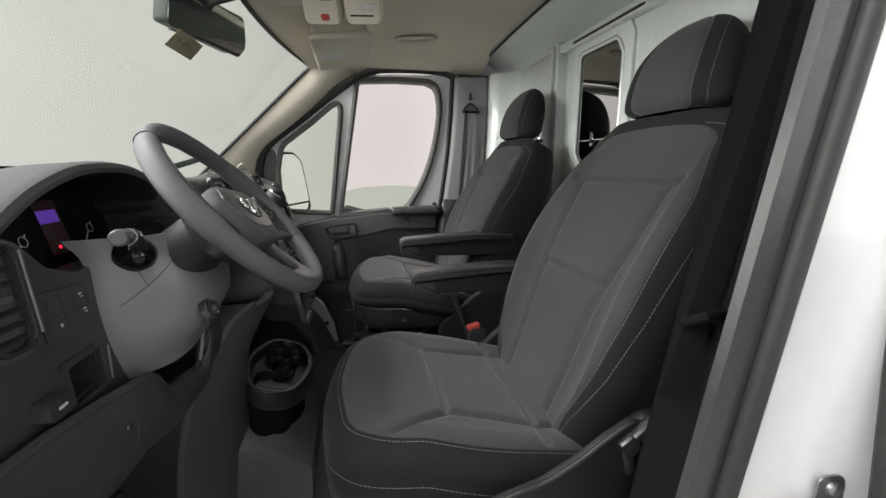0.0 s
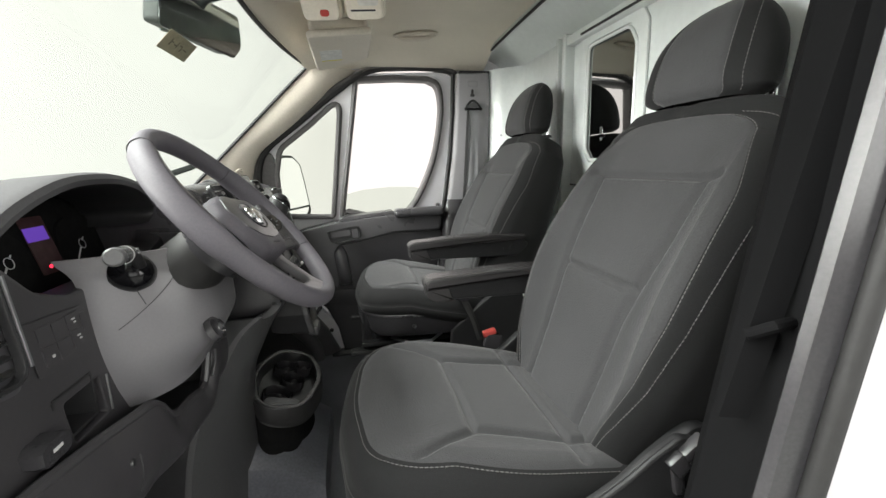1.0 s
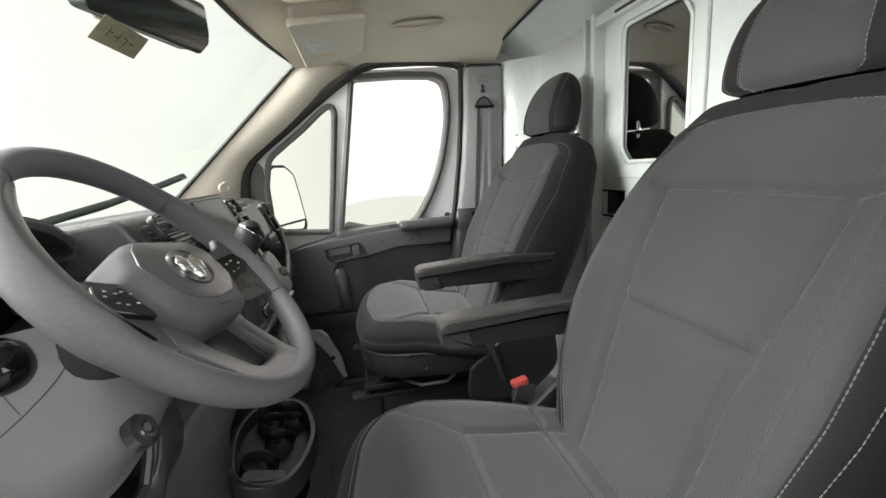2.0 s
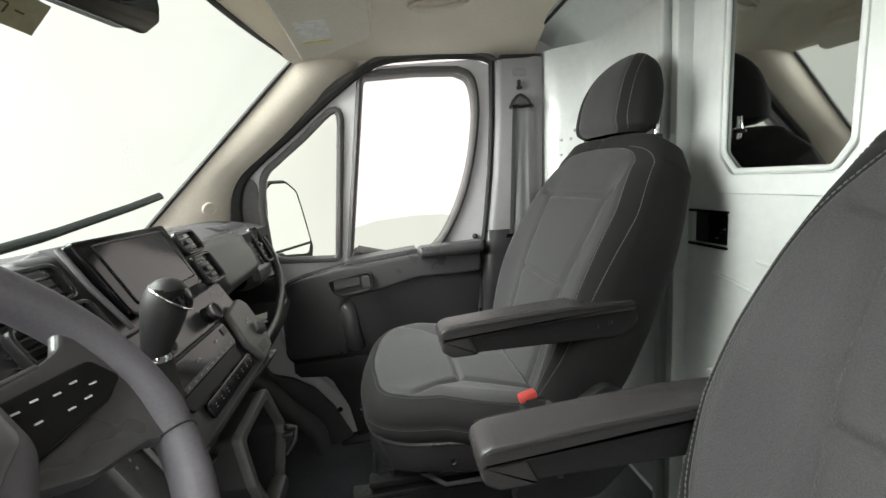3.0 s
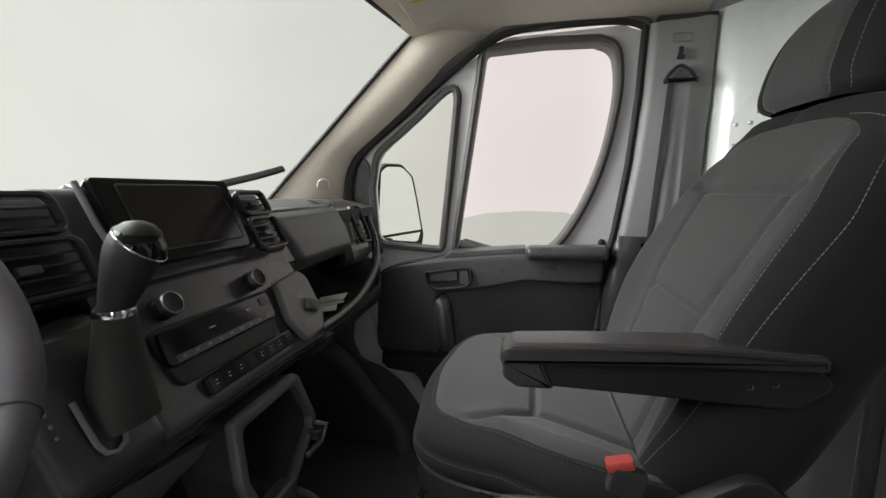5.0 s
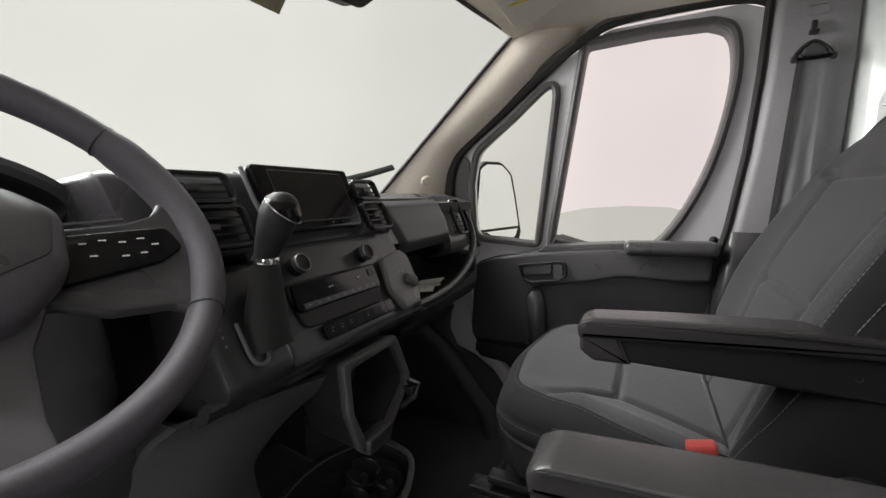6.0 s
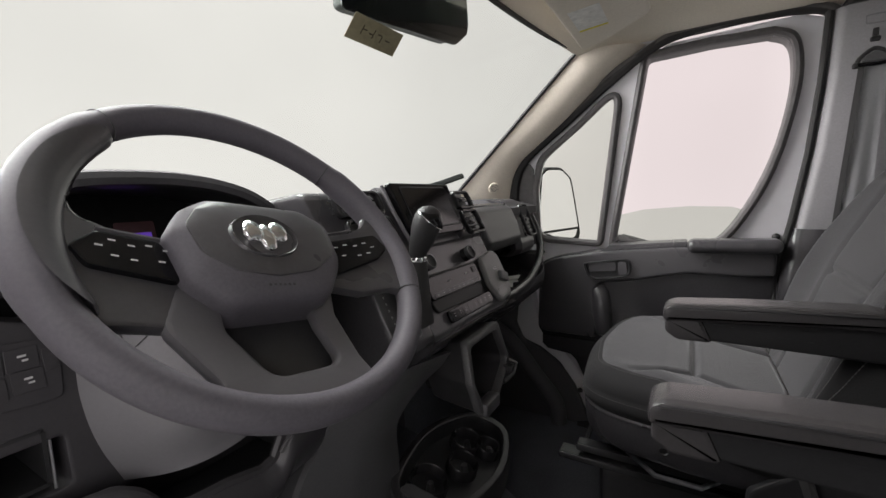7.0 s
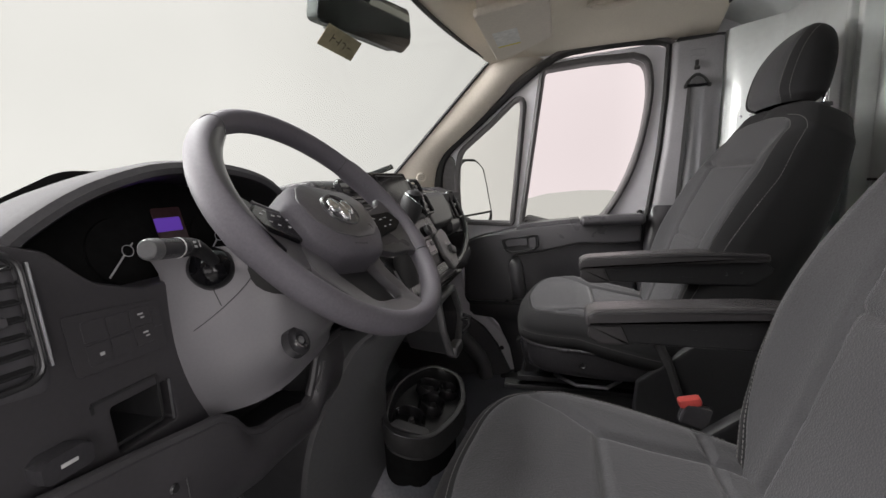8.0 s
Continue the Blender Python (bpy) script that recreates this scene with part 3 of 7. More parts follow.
side_panel = part("wall_partition_driver", plate(rounded([(-0.60, 1.405), (-0.92, 1.405), (-0.92, FLOOR), (-0.60, FLOOR)]), [], 0.012, lambda a, b, d: Vector((PX - 0.012 + d, a, b))), BULK)
tagged(side_panel, "pale grey-white steel side of the partition", "partition", kind="structure")
rail = thing("slide_rail", (PX - 0.02, -0.2, 1.39), "pale steel rail with black slot above the sliding panel", "rail")
part("track", box((PX - 0.012, -0.16, 1.392), (0.036, 0.92, 0.034), 0.006), BULK, rail)
part("slot", box((PX - 0.032, -0.03, 1.386), (0.006, 0.40, 0.008), 0.002), RUBBER, rail)
head = sheet(lambda u, v: Vector((0.695 + (PX + 0.02 - 0.695) * u, -0.945 + 1.89 * v, 1.512 - 0.03 * (abs(v - 0.5) * 2) ** 2 - 0.10 * u ** 1.6)), 14, 20, 0.012, (0.2, 0, 1))
tagged(part("header_panel", head, BULK), "pale grey-white steel header over the partition", "header", kind="structure")
part("gap_seal", tube([(0.702, y, 1.508 - 0.03 * (abs(y) / 0.945) ** 2) for y in [-0.9 + 0.09 * k for k in range(21)]], 0.006, 6), RUBBER, bpy.data.objects["header_panel"], "black edge of the headliner")
# unseen black sheet: the load space's darkness is put into its colour
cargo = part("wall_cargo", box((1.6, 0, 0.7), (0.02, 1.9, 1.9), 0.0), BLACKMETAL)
tagged(cargo, "black sheet standing in for the dark of the load space", "wall", kind="structure")

# plain outer skin closing the load space behind the partition
for nm, lab, bm in (
        ("wall_load_space_left", "white painted side of the load space", box((1.26, -1.03, 0.62), (0.72, 0.03, 1.86), 0.005)),
        ("wall_load_space_right", "white painted side of the load space", box((1.26, 1.03, 0.62), (0.72, 0.03, 1.86), 0.005)),
        ("roof_load_space", "white painted roof of the load space", box((1.26, 0.0, 1.57), (0.74, 2.10, 0.03), 0.005)),
        ("floor_load_space", "grey floor of the load space", box((1.26, 0.0, -0.30), (0.74, 2.06, 0.04), 0.005))):
    tagged(part(nm, bm, PAINT), lab, nm.split("_")[0], kind="structure")

# ---- belt pillar cover on the passenger's side, with its belt ----
cover_l = [(0.552, 1.398), (0.545, 1.2), (0.528, 0.99), (0.500, 0.78), (0.474, 0.634), (0.456, 0.443), (0.45, 0.10)]
cover_r = [(0.722, 1.392), (0.722, 1.2), (0.715, 0.99), (0.708, 0.80), (0.70, 0.634), (0.69, 0.443), (0.68, 0.10)]
rings = []
for (a, z), (b, _) in zip(cover_l, cover_r):
    y = 0.885 + 0.03 * (1.39 - z) * (z > 0.6)
    rings.append([Vector((a - 0.012, y + 0.06, z)), Vector((a, y + 0.018, z)), Vector((a + 0.02, y, z)), Vector((b - 0.055, y - 0.012, z)), Vector((b - 0.03, y - 0.016, z)), Vector((b - 0.004, y - 0.012, z)), Vector((b + 0.002, y + 0.02, z)), Vector((b, y + 0.07, z))])
cover = part("trim_3", loft(rings), BCOVER)
tagged(cover, "grey plastic cover on the belt pillar", "pillar cover", kind="structure")
low_rings = []
for k in range(9):
    z = 0.76 - 0.66 * k / 8
    a, b = (float(np.interp(-z, [-q[1] for q in side_], [q[0] for q in side_])) for side_ in (cover_l, cover_r))
    y = 0.882 + 0.03 * (1.39 - z) * (z > 0.6) - 0.006 * smooth(0.76, 0.70, z)
    low_rings.append([Vector((a - 0.016, y + 0.06, z)), Vector((a - 0.004, y + 0.014, z)), Vector((a + 0.02, y - 0.004, z)), Vector((b - 0.055, y - 0.016, z)), Vector((b - 0.004, y - 0.016, z)), Vector((b + 0.004, y + 0.02, z))])
part("lower_cover", loft(low_rings, closed=False, caps=False), DARK, cover, "dark lower part of the pillar cover")
part("cover_seal", tube([(a - 0.016, 0.885 + 0.03 * (1.39 - z) * (z > 0.6) + 0.030, z) for a, z in cover_l[:6]], 0.010, 8), RUBBER, cover, "black rubber seal")
mc = frame_of((0.630, 0.877, 1.345), (1, 0, 0), (0, 0, 1))
part("adjuster_label", merge(tube([mc @ Vector((a, b, 0.002)) for a, b in rect(0.05, 0.024, 0.006)], 0.0018, 6, closed=True)), BCOVER, cover)
part("cover_gap", box((0.64, 0.895, 1.402), (0.16, 0.05, 0.012), 0.003), RUBBER, cover)
belt = thing("seat_belt", (0.62, 0.87, 1.27), "grey webbing seat belt hanging from a black ring", "seat belt")
part("slider", merge(box((0.626, 0.868, 1.306), (0.012, 0.012, 0.022), 0.003), box((0.626, 0.866, 1.288), (0.020, 0.014, 0.012), 0.003)), RUBBER, belt)
part("ring", merge(tube(spline([(0.586, 0.852, 1.220), (0.598, 0.856, 1.242), (0.626, 0.858, 1.262), (0.654, 0.856, 1.242), (0.666, 0.852, 1.220)], 24), 0.0055, 8), box((0.586, 0.850, 1.219), (0.014, 0.016, 0.016), 0.005), box((0.666, 0.850, 1.219), (0.014, 0.016, 0.016), 0.005)), RUBBER, belt, "black belt ring")
part("ring_face", plate(rounded([(0.597, 1.226, 0.006), (0.604, 1.243, 0.01), (0.626, 1.257, 0.015), (0.648, 1.243, 0.01), (0.655, 1.226, 0.006)], 5), [], 0.012, lambda a, b, t: Vector((a, 0.846 + t + 6.0 * (a - 0.626) ** 2, b)), 0.004), CONSOLE, belt, "grey face of the ring")
part("ring_bar", tube([(0.584, 0.848, 1.221), (0.626, 0.842, 1.217), (0.668, 0.848, 1.221)], 0.0055, 8), GLOSS, belt)
part("webbing", sheet(lambda u, v: Vector((0.598 + (0.054 + 0.02 * u) * v - 0.035 * u, 0.853 + 0.012 * u + 0.003 * math.sin(7 * u) + 0.0022 * math.sin(9 * v + 2 * u) * min(3 * u, 1), 1.222 - 0.80 * u)), 30, 16, 0.0015, (0, 1, 0)), WEB, belt)
part("return_webbing", sheet(lambda u, v: Vector((0.593 + 0.012 * v - 0.03 * u, 0.852 - 0.004 * v + 0.010 * u, 1.222 - 0.49 * u)), 24, 2, 0.0015, (0, 1, 0)), RUBBER, belt)
part("guide_clip", merge(box((0.563, 0.862, 0.737), (0.03, 0.014, 0.014), 0.004), tube([(0.553, 0.855, 0.745), (0.565, 0.848, 0.73), (0.58, 0.855, 0.735)], 0.004, 6)), GLOSS, belt)

# driver's belt pillar, seen from the doorway
def pillar_x(z, off):
    return 0.42 + off + 0.165 * (z - 0.58)


for nm, a, b, ya, yb, mt, lab in (("trim_4", 0.0, 0.036, -0.955, -0.975, DARK, "dark plastic cover on the driver's belt pillar"),):
    rg = [[Vector((pillar_x(z, a + 0.01), -0.962, z)), Vector((pillar_x(z, a), -0.970, z)), Vector((pillar_x(z, a + 0.004), -0.982, z)), Vector((pillar_x(z, 0.036), -0.988, z)), Vector((pillar_x(z, 0.036), -0.962, z))] for z in (0.0, 0.4, 0.8, 1.1, 1.3)]
    tagged(part(nm, loft(rg), mt), lab, "pillar cover", kind="structure")
jamb = loft([[Vector((pillar_x(z, 0.058), -0.965, z)), Vector((pillar_x(z, 0.075), -0.99, z)), Vector((pillar_x(z, 0.16), -1.005, z)), Vector((pillar_x(z, 0.30), -1.04, z)), Vector((pillar_x(z, 0.30), -0.95, z)), Vector((pillar_x(z, 0.06), -0.94, z))] for z in (-0.3, 0.2, 0.6, 0.9, 1.2, 1.35)])
tagged(part("pillar_1", jamb, PAINT), "white painted steel door jamb with rounded edge", "door jamb", kind="structure")
part("door_seal", tube([(pillar_x(z, 0.047), -0.994, z) for z in [-0.2 + 0.1 * k for k in range(16)]], 0.0125, 10), RUBBER, bpy.data.objects["pillar_1"], "thick dark rubber door seal")
strk = thing("door_striker", (0.58, -1.01, 0.52), "steel door striker loop bolted to the white jamb", "striker")
sm = frame_of((0.592, -1.012, 0.527), (1, -0.1, 0), (0, 0, 1))
part("plate", flat_plate(sm, rounded([(-0.02, -0.03, 0.012), (0.022, -0.03, 0.012), (0.022, 0.026, 0.016), (-0.016, 0.026, 0.014)]), 0.004, 0.001), STEEL, strk)
part("bolt", lathe([(0, 0.010), (0.006, 0.010), (0.009, 0.008), (0.010, 0.004)], sm @ Matrix.Translation((0.004, 0.008, 0)), 12), STEEL, strk)
part("loop", tube([sm @ Vector(p) for p in ((-0.005, -0.026, 0.0), (-0.022, -0.022, 0.012), (-0.045, -0.012, 0.014), (-0.05, -0.005, 0.012), (-0.03, -0.008, 0.010), (-0.005, -0.016, 0.002))], 0.0045, 8), STEEL, strk)
dbelt = thing("seat_belt", (0.45, -0.93, 1.1), "dark grey seat belt beside the driver's pillar", "seat belt")
part("webbing", sheet(lambda u, v: Vector((0.555 - 0.13 * u + 0.030 * v - 0.02 * u * u, -0.925 - 0.012 * v, 1.25 - 0.62 * u)), 24, 4, 0.002, (0, 1, 0)), BELTDARK, dbelt)
part("guide_clip", merge(tube([(0.425, -0.93, 0.735), (0.445, -0.945, 0.748), (0.475, -0.94, 0.748), (0.49, -0.93, 0.738)], 0.007, 8), box((0.462, -0.925, 0.722), (0.04, 0.012, 0.02), 0.004)), BELTDARK, dbelt)
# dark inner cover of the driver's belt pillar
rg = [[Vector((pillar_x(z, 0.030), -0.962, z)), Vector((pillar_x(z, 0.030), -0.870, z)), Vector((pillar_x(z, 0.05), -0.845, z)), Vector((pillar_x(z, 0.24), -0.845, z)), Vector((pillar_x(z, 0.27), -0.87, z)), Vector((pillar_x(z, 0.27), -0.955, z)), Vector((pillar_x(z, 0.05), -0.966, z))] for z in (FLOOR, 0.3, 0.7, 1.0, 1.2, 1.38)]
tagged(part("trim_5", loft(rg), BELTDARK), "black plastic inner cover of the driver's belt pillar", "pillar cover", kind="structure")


# ---- passenger's door ----
def build_door():
    d = thing("door", (0.05, 1.0, -0.05), "closed white van door with black trim panel, window lowered", "door")
    P = lambda a, b, out=0.0: Vector((a, door_y(b) + out, b))
    outline = rounded([(0.562, 1.385, 0.05), (0.48, 1.415, 0.05), (0.12, 1.402, 0.06), (-0.07, 1.30, 0.1), (-0.235, 1.172), (-0.425, 1.03, 0.06), (-0.475, 0.85), (-0.445, 0.5), (-0.425, 0.26, 0.1), (-0.28, 0.04, 0.1), (-0.11, -0.06, 0.05), (0.43, -0.06, 0.05), (0.488, 0.5), (0.530, 0.8), (0.572, 1.15)])
    arc = [(v.x, v.y) for v in spline([(0.405, 1.373, 0), (0.452, 1.350, 0), (0.471, 1.295, 0), (0.474, 1.20, 0), (0.452, 1.05, 0), (0.412, 0.915, 0), (0.360, 0.80, 0), (0.308, 0.72, 0), (0.250, 0.670, 0), (0.215, 0.645, 0)], 40)]
    win = rounded([(-0.071, 0.640, 0.01), (0.052, 1.366, 0.02), (0.25, 1.376)], 6) + arc
    qtr = rounded([(-0.036, 1.290, 0.05), (-0.19, 1.160, 0.3), (-0.348, 1.037, 0.09), (-0.376, 0.92, 0.1), (-0.376, 0.70, 0.06), (-0.118, 0.685, 0.02)], 7)
    part("frame", plate(outline, [win, qtr], 0.05, lambda a, b, t: P(a, b, t), 0.006), PAINT, d, "white painted steel door frame")
    part("window_seal", tube([P(a, b, -0.004) for a, b in grow(win, 0.006)], 0.0135, 8, closed=True), TRIMRUB, d, "grey rubber window channel")
    part("window_channel", loft([[P(a, b, t) for a, b in [(0.2 + (a - 0.2) * 0.983, 1.03 + (b - 1.03) * 0.985) for a, b in win]] for t in (-0.002, 0.058)], caps=False), TRIMRUB, d, "black rubber lining of the window")
    part("quarter_seal", tube([P(a, b, -0.006) for a, b in grow(qtr, 0.003)], 0.0145, 8, closed=True), TRIMRUB, d, "grey rubber seal of the quarter window")
    part("mirror_corner", plate(rounded([(-0.382, 1.0, 0.03), (-0.40, 1.03, 0.02), (-0.448, 1.0, 0.02), (-0.47, 0.86), (-0.465, 0.66, 0.03), (-0.34, 0.655, 0.02), (-0.386, 0.72, 0.04)]), [], 0.012, lambda a, b, t: P(a, b, -0.012 + t), 0.003), TRIMRUB, d, "dark corner trim behind the mirror")
    part("edge_seal", tube([P(v.x, v.y, -0.014) for v in spline([(0.518, 0.70, 0), (0.542, 0.85, 0), (0.571, 1.08, 0), (0.574, 1.28, 0), (0.556, 1.37, 0), (0.50, 1.416, 0), (0.30, 1.425, 0), (0.11, 1.408, 0), (-0.05, 1.318, 0), (-0.235, 1.180, 0), (-0.41, 1.046, 0), (-0.462, 0.95, 0), (-0.475, 0.84, 0)], 80)], lambda k: 0.013 + 0.007 * smooth(0.45, 0.8, k), 8), RUBBER, d, "black seal along the door's upper edge")
    part("pillar_seal", tube([P(v.x, v.y, -0.016) for v in spline([(0.506, 0.30, 0), (0.538, 0.70, 0), (0.562, 0.85, 0), (0.592, 1.08, 0), (0.595, 1.28, 0), (0.580, 1.37, 0)], 40)], 0.0125, 8), TRIMRUB, d, "grey rubber seal along the rear pillar")
    g = part("quarter_pane", plate(grow(qtr, 0.004), [], 0.004, lambda a, b, t: P(a, b, 0.012 + t)), TINT_SIDE, d, "fixed green-tinted quarter pane", smooth=False)
    g.visible_shadow = False
    low = [(-0.06, 0.66), (0.27, 0.66), (0.375, 0.815), (0.33, 0.828), (0.2, 0.832), (0.05, 0.822), (-0.045, 0.80)]
    g = part("lowered_pane", plate(low, [], 0.004, lambda a, b, t: P(a, b, 0.012 + t)), TINT_SIDE, d, "lowered green-tinted window pane", smooth=False)
    g.visible_shadow = False
    # trim panel: a moulded skin over its outline
    Y0 = 0.925
    body = rounded([(-0.335, 0.612, 0.05), (-0.25, 0.640, 0.2), (-0.08, 0.672, 0.1), (0.20, 0.70, 0.05), (0.46, 0.70, 0.03), (0.455, 0.56), (0.43, 0.40), (0.40, 0.10, 0.06), (0.40, -0.045), (-0.105, -0.045), (-0.128, 0.085, 0.1), (-0.182, 0.205, 0.06), (-0.215, 0.236, 0.03), (-0.285, 0.250, 0.06), (-0.345, 0.33, 0.06)], 6)
    part("trim_panel", plate(body, [], 0.10, lambda a, b, t: Vector((a, Y0 - 0.012 + t, b)), 0.016), DARK, d, "black grained door trim")
    belt = rounded([(-0.10, 0.662, 0.01), (0.20, 0.693, 0.01), (0.20, 0.712, 0.01), (-0.06, 0.690, 0.01)])
    part("belt_strip", plate(belt, [], 0.10, lambda a, b, t: Vector((a, Y0 - 0.006 + t, b)), 0.004), SOFT, d)
    upper = rounded([(-0.318, 0.612, 0.05), (-0.25, 0.638, 0.2), (-0.08, 0.668, 0.1), (0.18, 0.692, 0.05), (0.452, 0.690, 0.03), (0.448, 0.604, 0.02), (0.36, 0.598, 0.1), (0.20, 0.600, 0.15), (0.02, 0.560, 0.15), (-0.09, 0.545, 0.05), (-0.118, 0.50, 0.1), (-0.100, 0.40, 0.1), (-0.102, 0.322, 0.02), (-0.322, 0.322, 0.03), (-0.338, 0.37, 0.1), (-0.325, 0.50, 0.1)], 6)
    part("upper_roll", plate(upper, [], 0.03, lambda a, b, t: Vector((a, Y0 - 0.034 + t, b)), 0.013), SOFT, d, "charcoal soft upper roll and speaker panel")
    part("elbow_pad", box((0.330, Y0 - 0.030, 0.703), (0.262, 0.085, 0.046), 0.020, pose(0, 0, 0, 0, -1.5, 0), 4), SOFT, d, "padded elbow rest")
    # speaker bulge and lower pocket
    part("pull_column", loft([[Vector((x + w * math.cos(a), Y0 - 0.014 - h * max(math.sin(a), 0) ** 0.8, z)) for a in [math.pi * k / 12 for k in range(13)]] for z, x, w, h in ((0.535, -0.095, 0.022, 0.004), (0.515, -0.092, 0.032, 0.022), (0.48, -0.088, 0.036, 0.034), (0.42, -0.082, 0.036, 0.040), (0.37, -0.074, 0.034, 0.040), (0.345, -0.070, 0.032, 0.034), (0.335, -0.068, 0.028, 0.020))]), SOFT, d, "charcoal grab column")
    part("map_pocket", loft([[Vector((x, Y0 - 0.01 - b, z)) for z, b in ((0.235 - q, 0.0), (0.245 - q, 0.030), (0.275, 0.036), (0.312, 0.034), (0.312, 0.018), (0.26, 0.0))] for x, q in ((-0.310, -0.03), (-0.29, -0.01), (-0.2, 0.0), (0.0, 0.03), (0.3, 0.04), (0.39, 0.04))]), DARK, d, "black map pocket")
    # inner handle
    hm = frame_of((-0.06, Y0 - 0.040, 0.606), (1, 0, 0.085), (0, 0, 1))
    bez = rounded([(-0.088, 0.026, 0.012), (0.060, 0.036, 0.02), (0.082, 0.030, 0.02), (0.084, -0.020, 0.025), (0.060, -0.036, 0.02), (-0.045, -0.044, 0.03), (-0.075, -0.030, 0.03)], 6)
    hd = part("handle", flat_plate(hm, bez, 0.014, 0.004, [[(a * 0.90 - 0.001, b * 0.80) for a, b in bez]]), BLACKMETAL, d, "black door handle in its bezel")
    part("lever", merge(flat_plate(hm @ Matrix.Translation((-0.018, 0.006, 0.0)), rect(0.100, 0.036, 0.012), 0.009, 0.004), flat_plate(hm @ Matrix.Translation((0.054, -0.001, 0.0)), rect(0.034, 0.050, 0.010), 0.012, 0.004)), SOFT, hd)
    part("recess", flat_plate(hm @ Matrix.Translation((0, 0, -0.001)), [(a * 0.92, b * 0.84) for a, b in bez], 0.002), BLACKMETAL, hd)
    part("lock_knob", lathe([(0, 0.010), (0.008, 0.008), (0.012, 0.003), (0.012, 0)], frame_of((0.463, door_y(0.725) - 0.001, 0.722), (1, 0, 0), (0, 0, 1)), 16), RUBBER, d, "round black rubber stop")
    return d


build_door()


def build_open_door():
    """The driver's door, swung wide open on its front hinges; unseen, it blocks side light."""
    d = thing("door", (-0.50, -1.06, -0.05), "open white driver's door with black inner trim", "door")
    P = lambda a, b, t=0.0: Vector((-0.52 - 0.10 * a - t, -1.08 - 0.99 * a, b))
    outline = rounded([(0.0, 0.95, 0.1), (0.30, 1.20, 0.1), (0.55, 1.39, 0.1), (1.0, 1.40, 0.06), (1.0, 0.5), (0.94, -0.06, 0.05), (0.38, -0.06, 0.1), (0.02, 0.25, 0.1)], 6)
    hole = rounded([(0.14, 0.95, 0.05), (0.36, 1.17, 0.1), (0.58, 1.34, 0.06), (0.93, 1.34, 0.06), (0.88, 0.80, 0.1), (0.14, 0.72, 0.05)], 6)
    part("frame", plate(outline, [hole], 0.05, P, 0.006), PAINT, d, "white painted steel door frame")
    part("window_seal", tube([P(a, b, -0.004) for a, b in hole], 0.011, 8, closed=True), TRIMRUB, d, "grey rubber window channel")
    g = part("pane", plate(grow(hole, 0.004), [], 0.004, lambda a, b, t: P(a, b, 0.02 + t)), TINT_SIDE, d, "green-tinted window pane", smooth=False)
    g.visible_shadow = False
    part("trim_panel", plate(rounded([(0.06, 0.66, 0.05), (0.92, 0.74, 0.05), (0.92, 0.10, 0.06), (0.40, 0.02, 0.1), (0.06, 0.30, 0.1)], 6), [], 0.06, lambda a, b, t: P(a, b, -0.062 + t), 0.016), DARK, d, "black grained door trim")


build_open_door()

# exterior mirror
mir = thing("wing_mirror", (-0.33, 1.2, 0.66), "tall black exterior mirror with a silvered glass", "wing mirror")
def mirror_place(a, b, t=0.0):
    """The mirror's plane, turned to the rear: a runs outwards, b up, t back from the glass."""
    return Vector((-0.335 + 0.58 * a - 0.82 * t, 1.2 + 0.82 * a + 0.58 * t, b))


mo = rounded([(-0.118, 0.665, 0.03), (-0.125, 0.745), (-0.104, 0.99, 0.02), (-0.07, 1.017, 0.03), (0.02, 1.017, 0.05), (0.078, 0.97, 0.05), (0.105, 0.86, 0.05), (0.138, 0.70, 0.03), (0.117, 0.632, 0.03)], 5)
part("housing", loft([[mirror_place(a * k, 0.835 + (b - 0.835) * k, t) for a, b in mo] for k, t in ((0.90, 0.0), (0.97, -0.004), (1.0, 0.004), (1.0, 0.02), (0.93, 0.045), (0.7, 0.065), (0.2, 0.07))]), RUBBER, mir, "black plastic mirror housing")
part("glass", plate([(a * 0.86 - 0.004, 0.85 + (b - 0.835) * 0.84) for a, b in mo], [], 0.003, lambda a, b, t: mirror_place(a, b, -0.006 - t)), MIRROR, mir, "silvered mirror glass", smooth=False)
part("divider", tube([mirror_place(-0.112, 0.715, -0.008), mirror_place(0.118, 0.728, -0.008)], 0.006, 8), RUBBER, mir)
part("arm", tube([mirror_place(-0.02, 0.69, 0.03), (-0.37, 1.13, 0.69), (-0.39, 1.06, 0.69)], 0.022, 10), RUBBER, mir)


# ---- seats ----
def stitches(path, length=0.0066, gap=0.0014, r=0.0008):
    """A row of short raised threads along a path."""
    pts = np.array([tuple(p) for p in path])
    acc = np.concatenate([[0], np.cumsum(np.linalg.norm(np.diff(pts, axis=0), axis=1))])
    at = lambda d: Vector([float(np.interp(d, acc, pts[:, c])) for c in range(3)])
    out = [(at(d), at(d + length)) for d in np.arange(0, acc[-1] - length, length + gap)]
    verts, faces = [], []
    for p, q in out:
        t = (q - p).normalized()
        u = t.orthogonal().normalized()
        w = t.cross(u)
        n = len(verts)
        for c, k in ((p, 0.5), (p.lerp(q, 0.5), 1.3), (q, 0.5)):
            for i in range(4):
                verts.append(c + (u * math.cos(i * math.pi / 2) + w * math.sin(i * math.pi / 2)) * r * k)
        for ring_i in (0, 4):
            for i in range(4):
                faces.append((n + ring_i + i, n + ring_i + (i + 1) % 4, n + ring_i + 4 + (i + 1) % 4, n + ring_i + 4 + i))
    return np.array([tuple(v) for v in verts]), faces


def groove(d, width=0.006, depth=0.006):
    return depth * np.exp(-(d / width) ** 2)


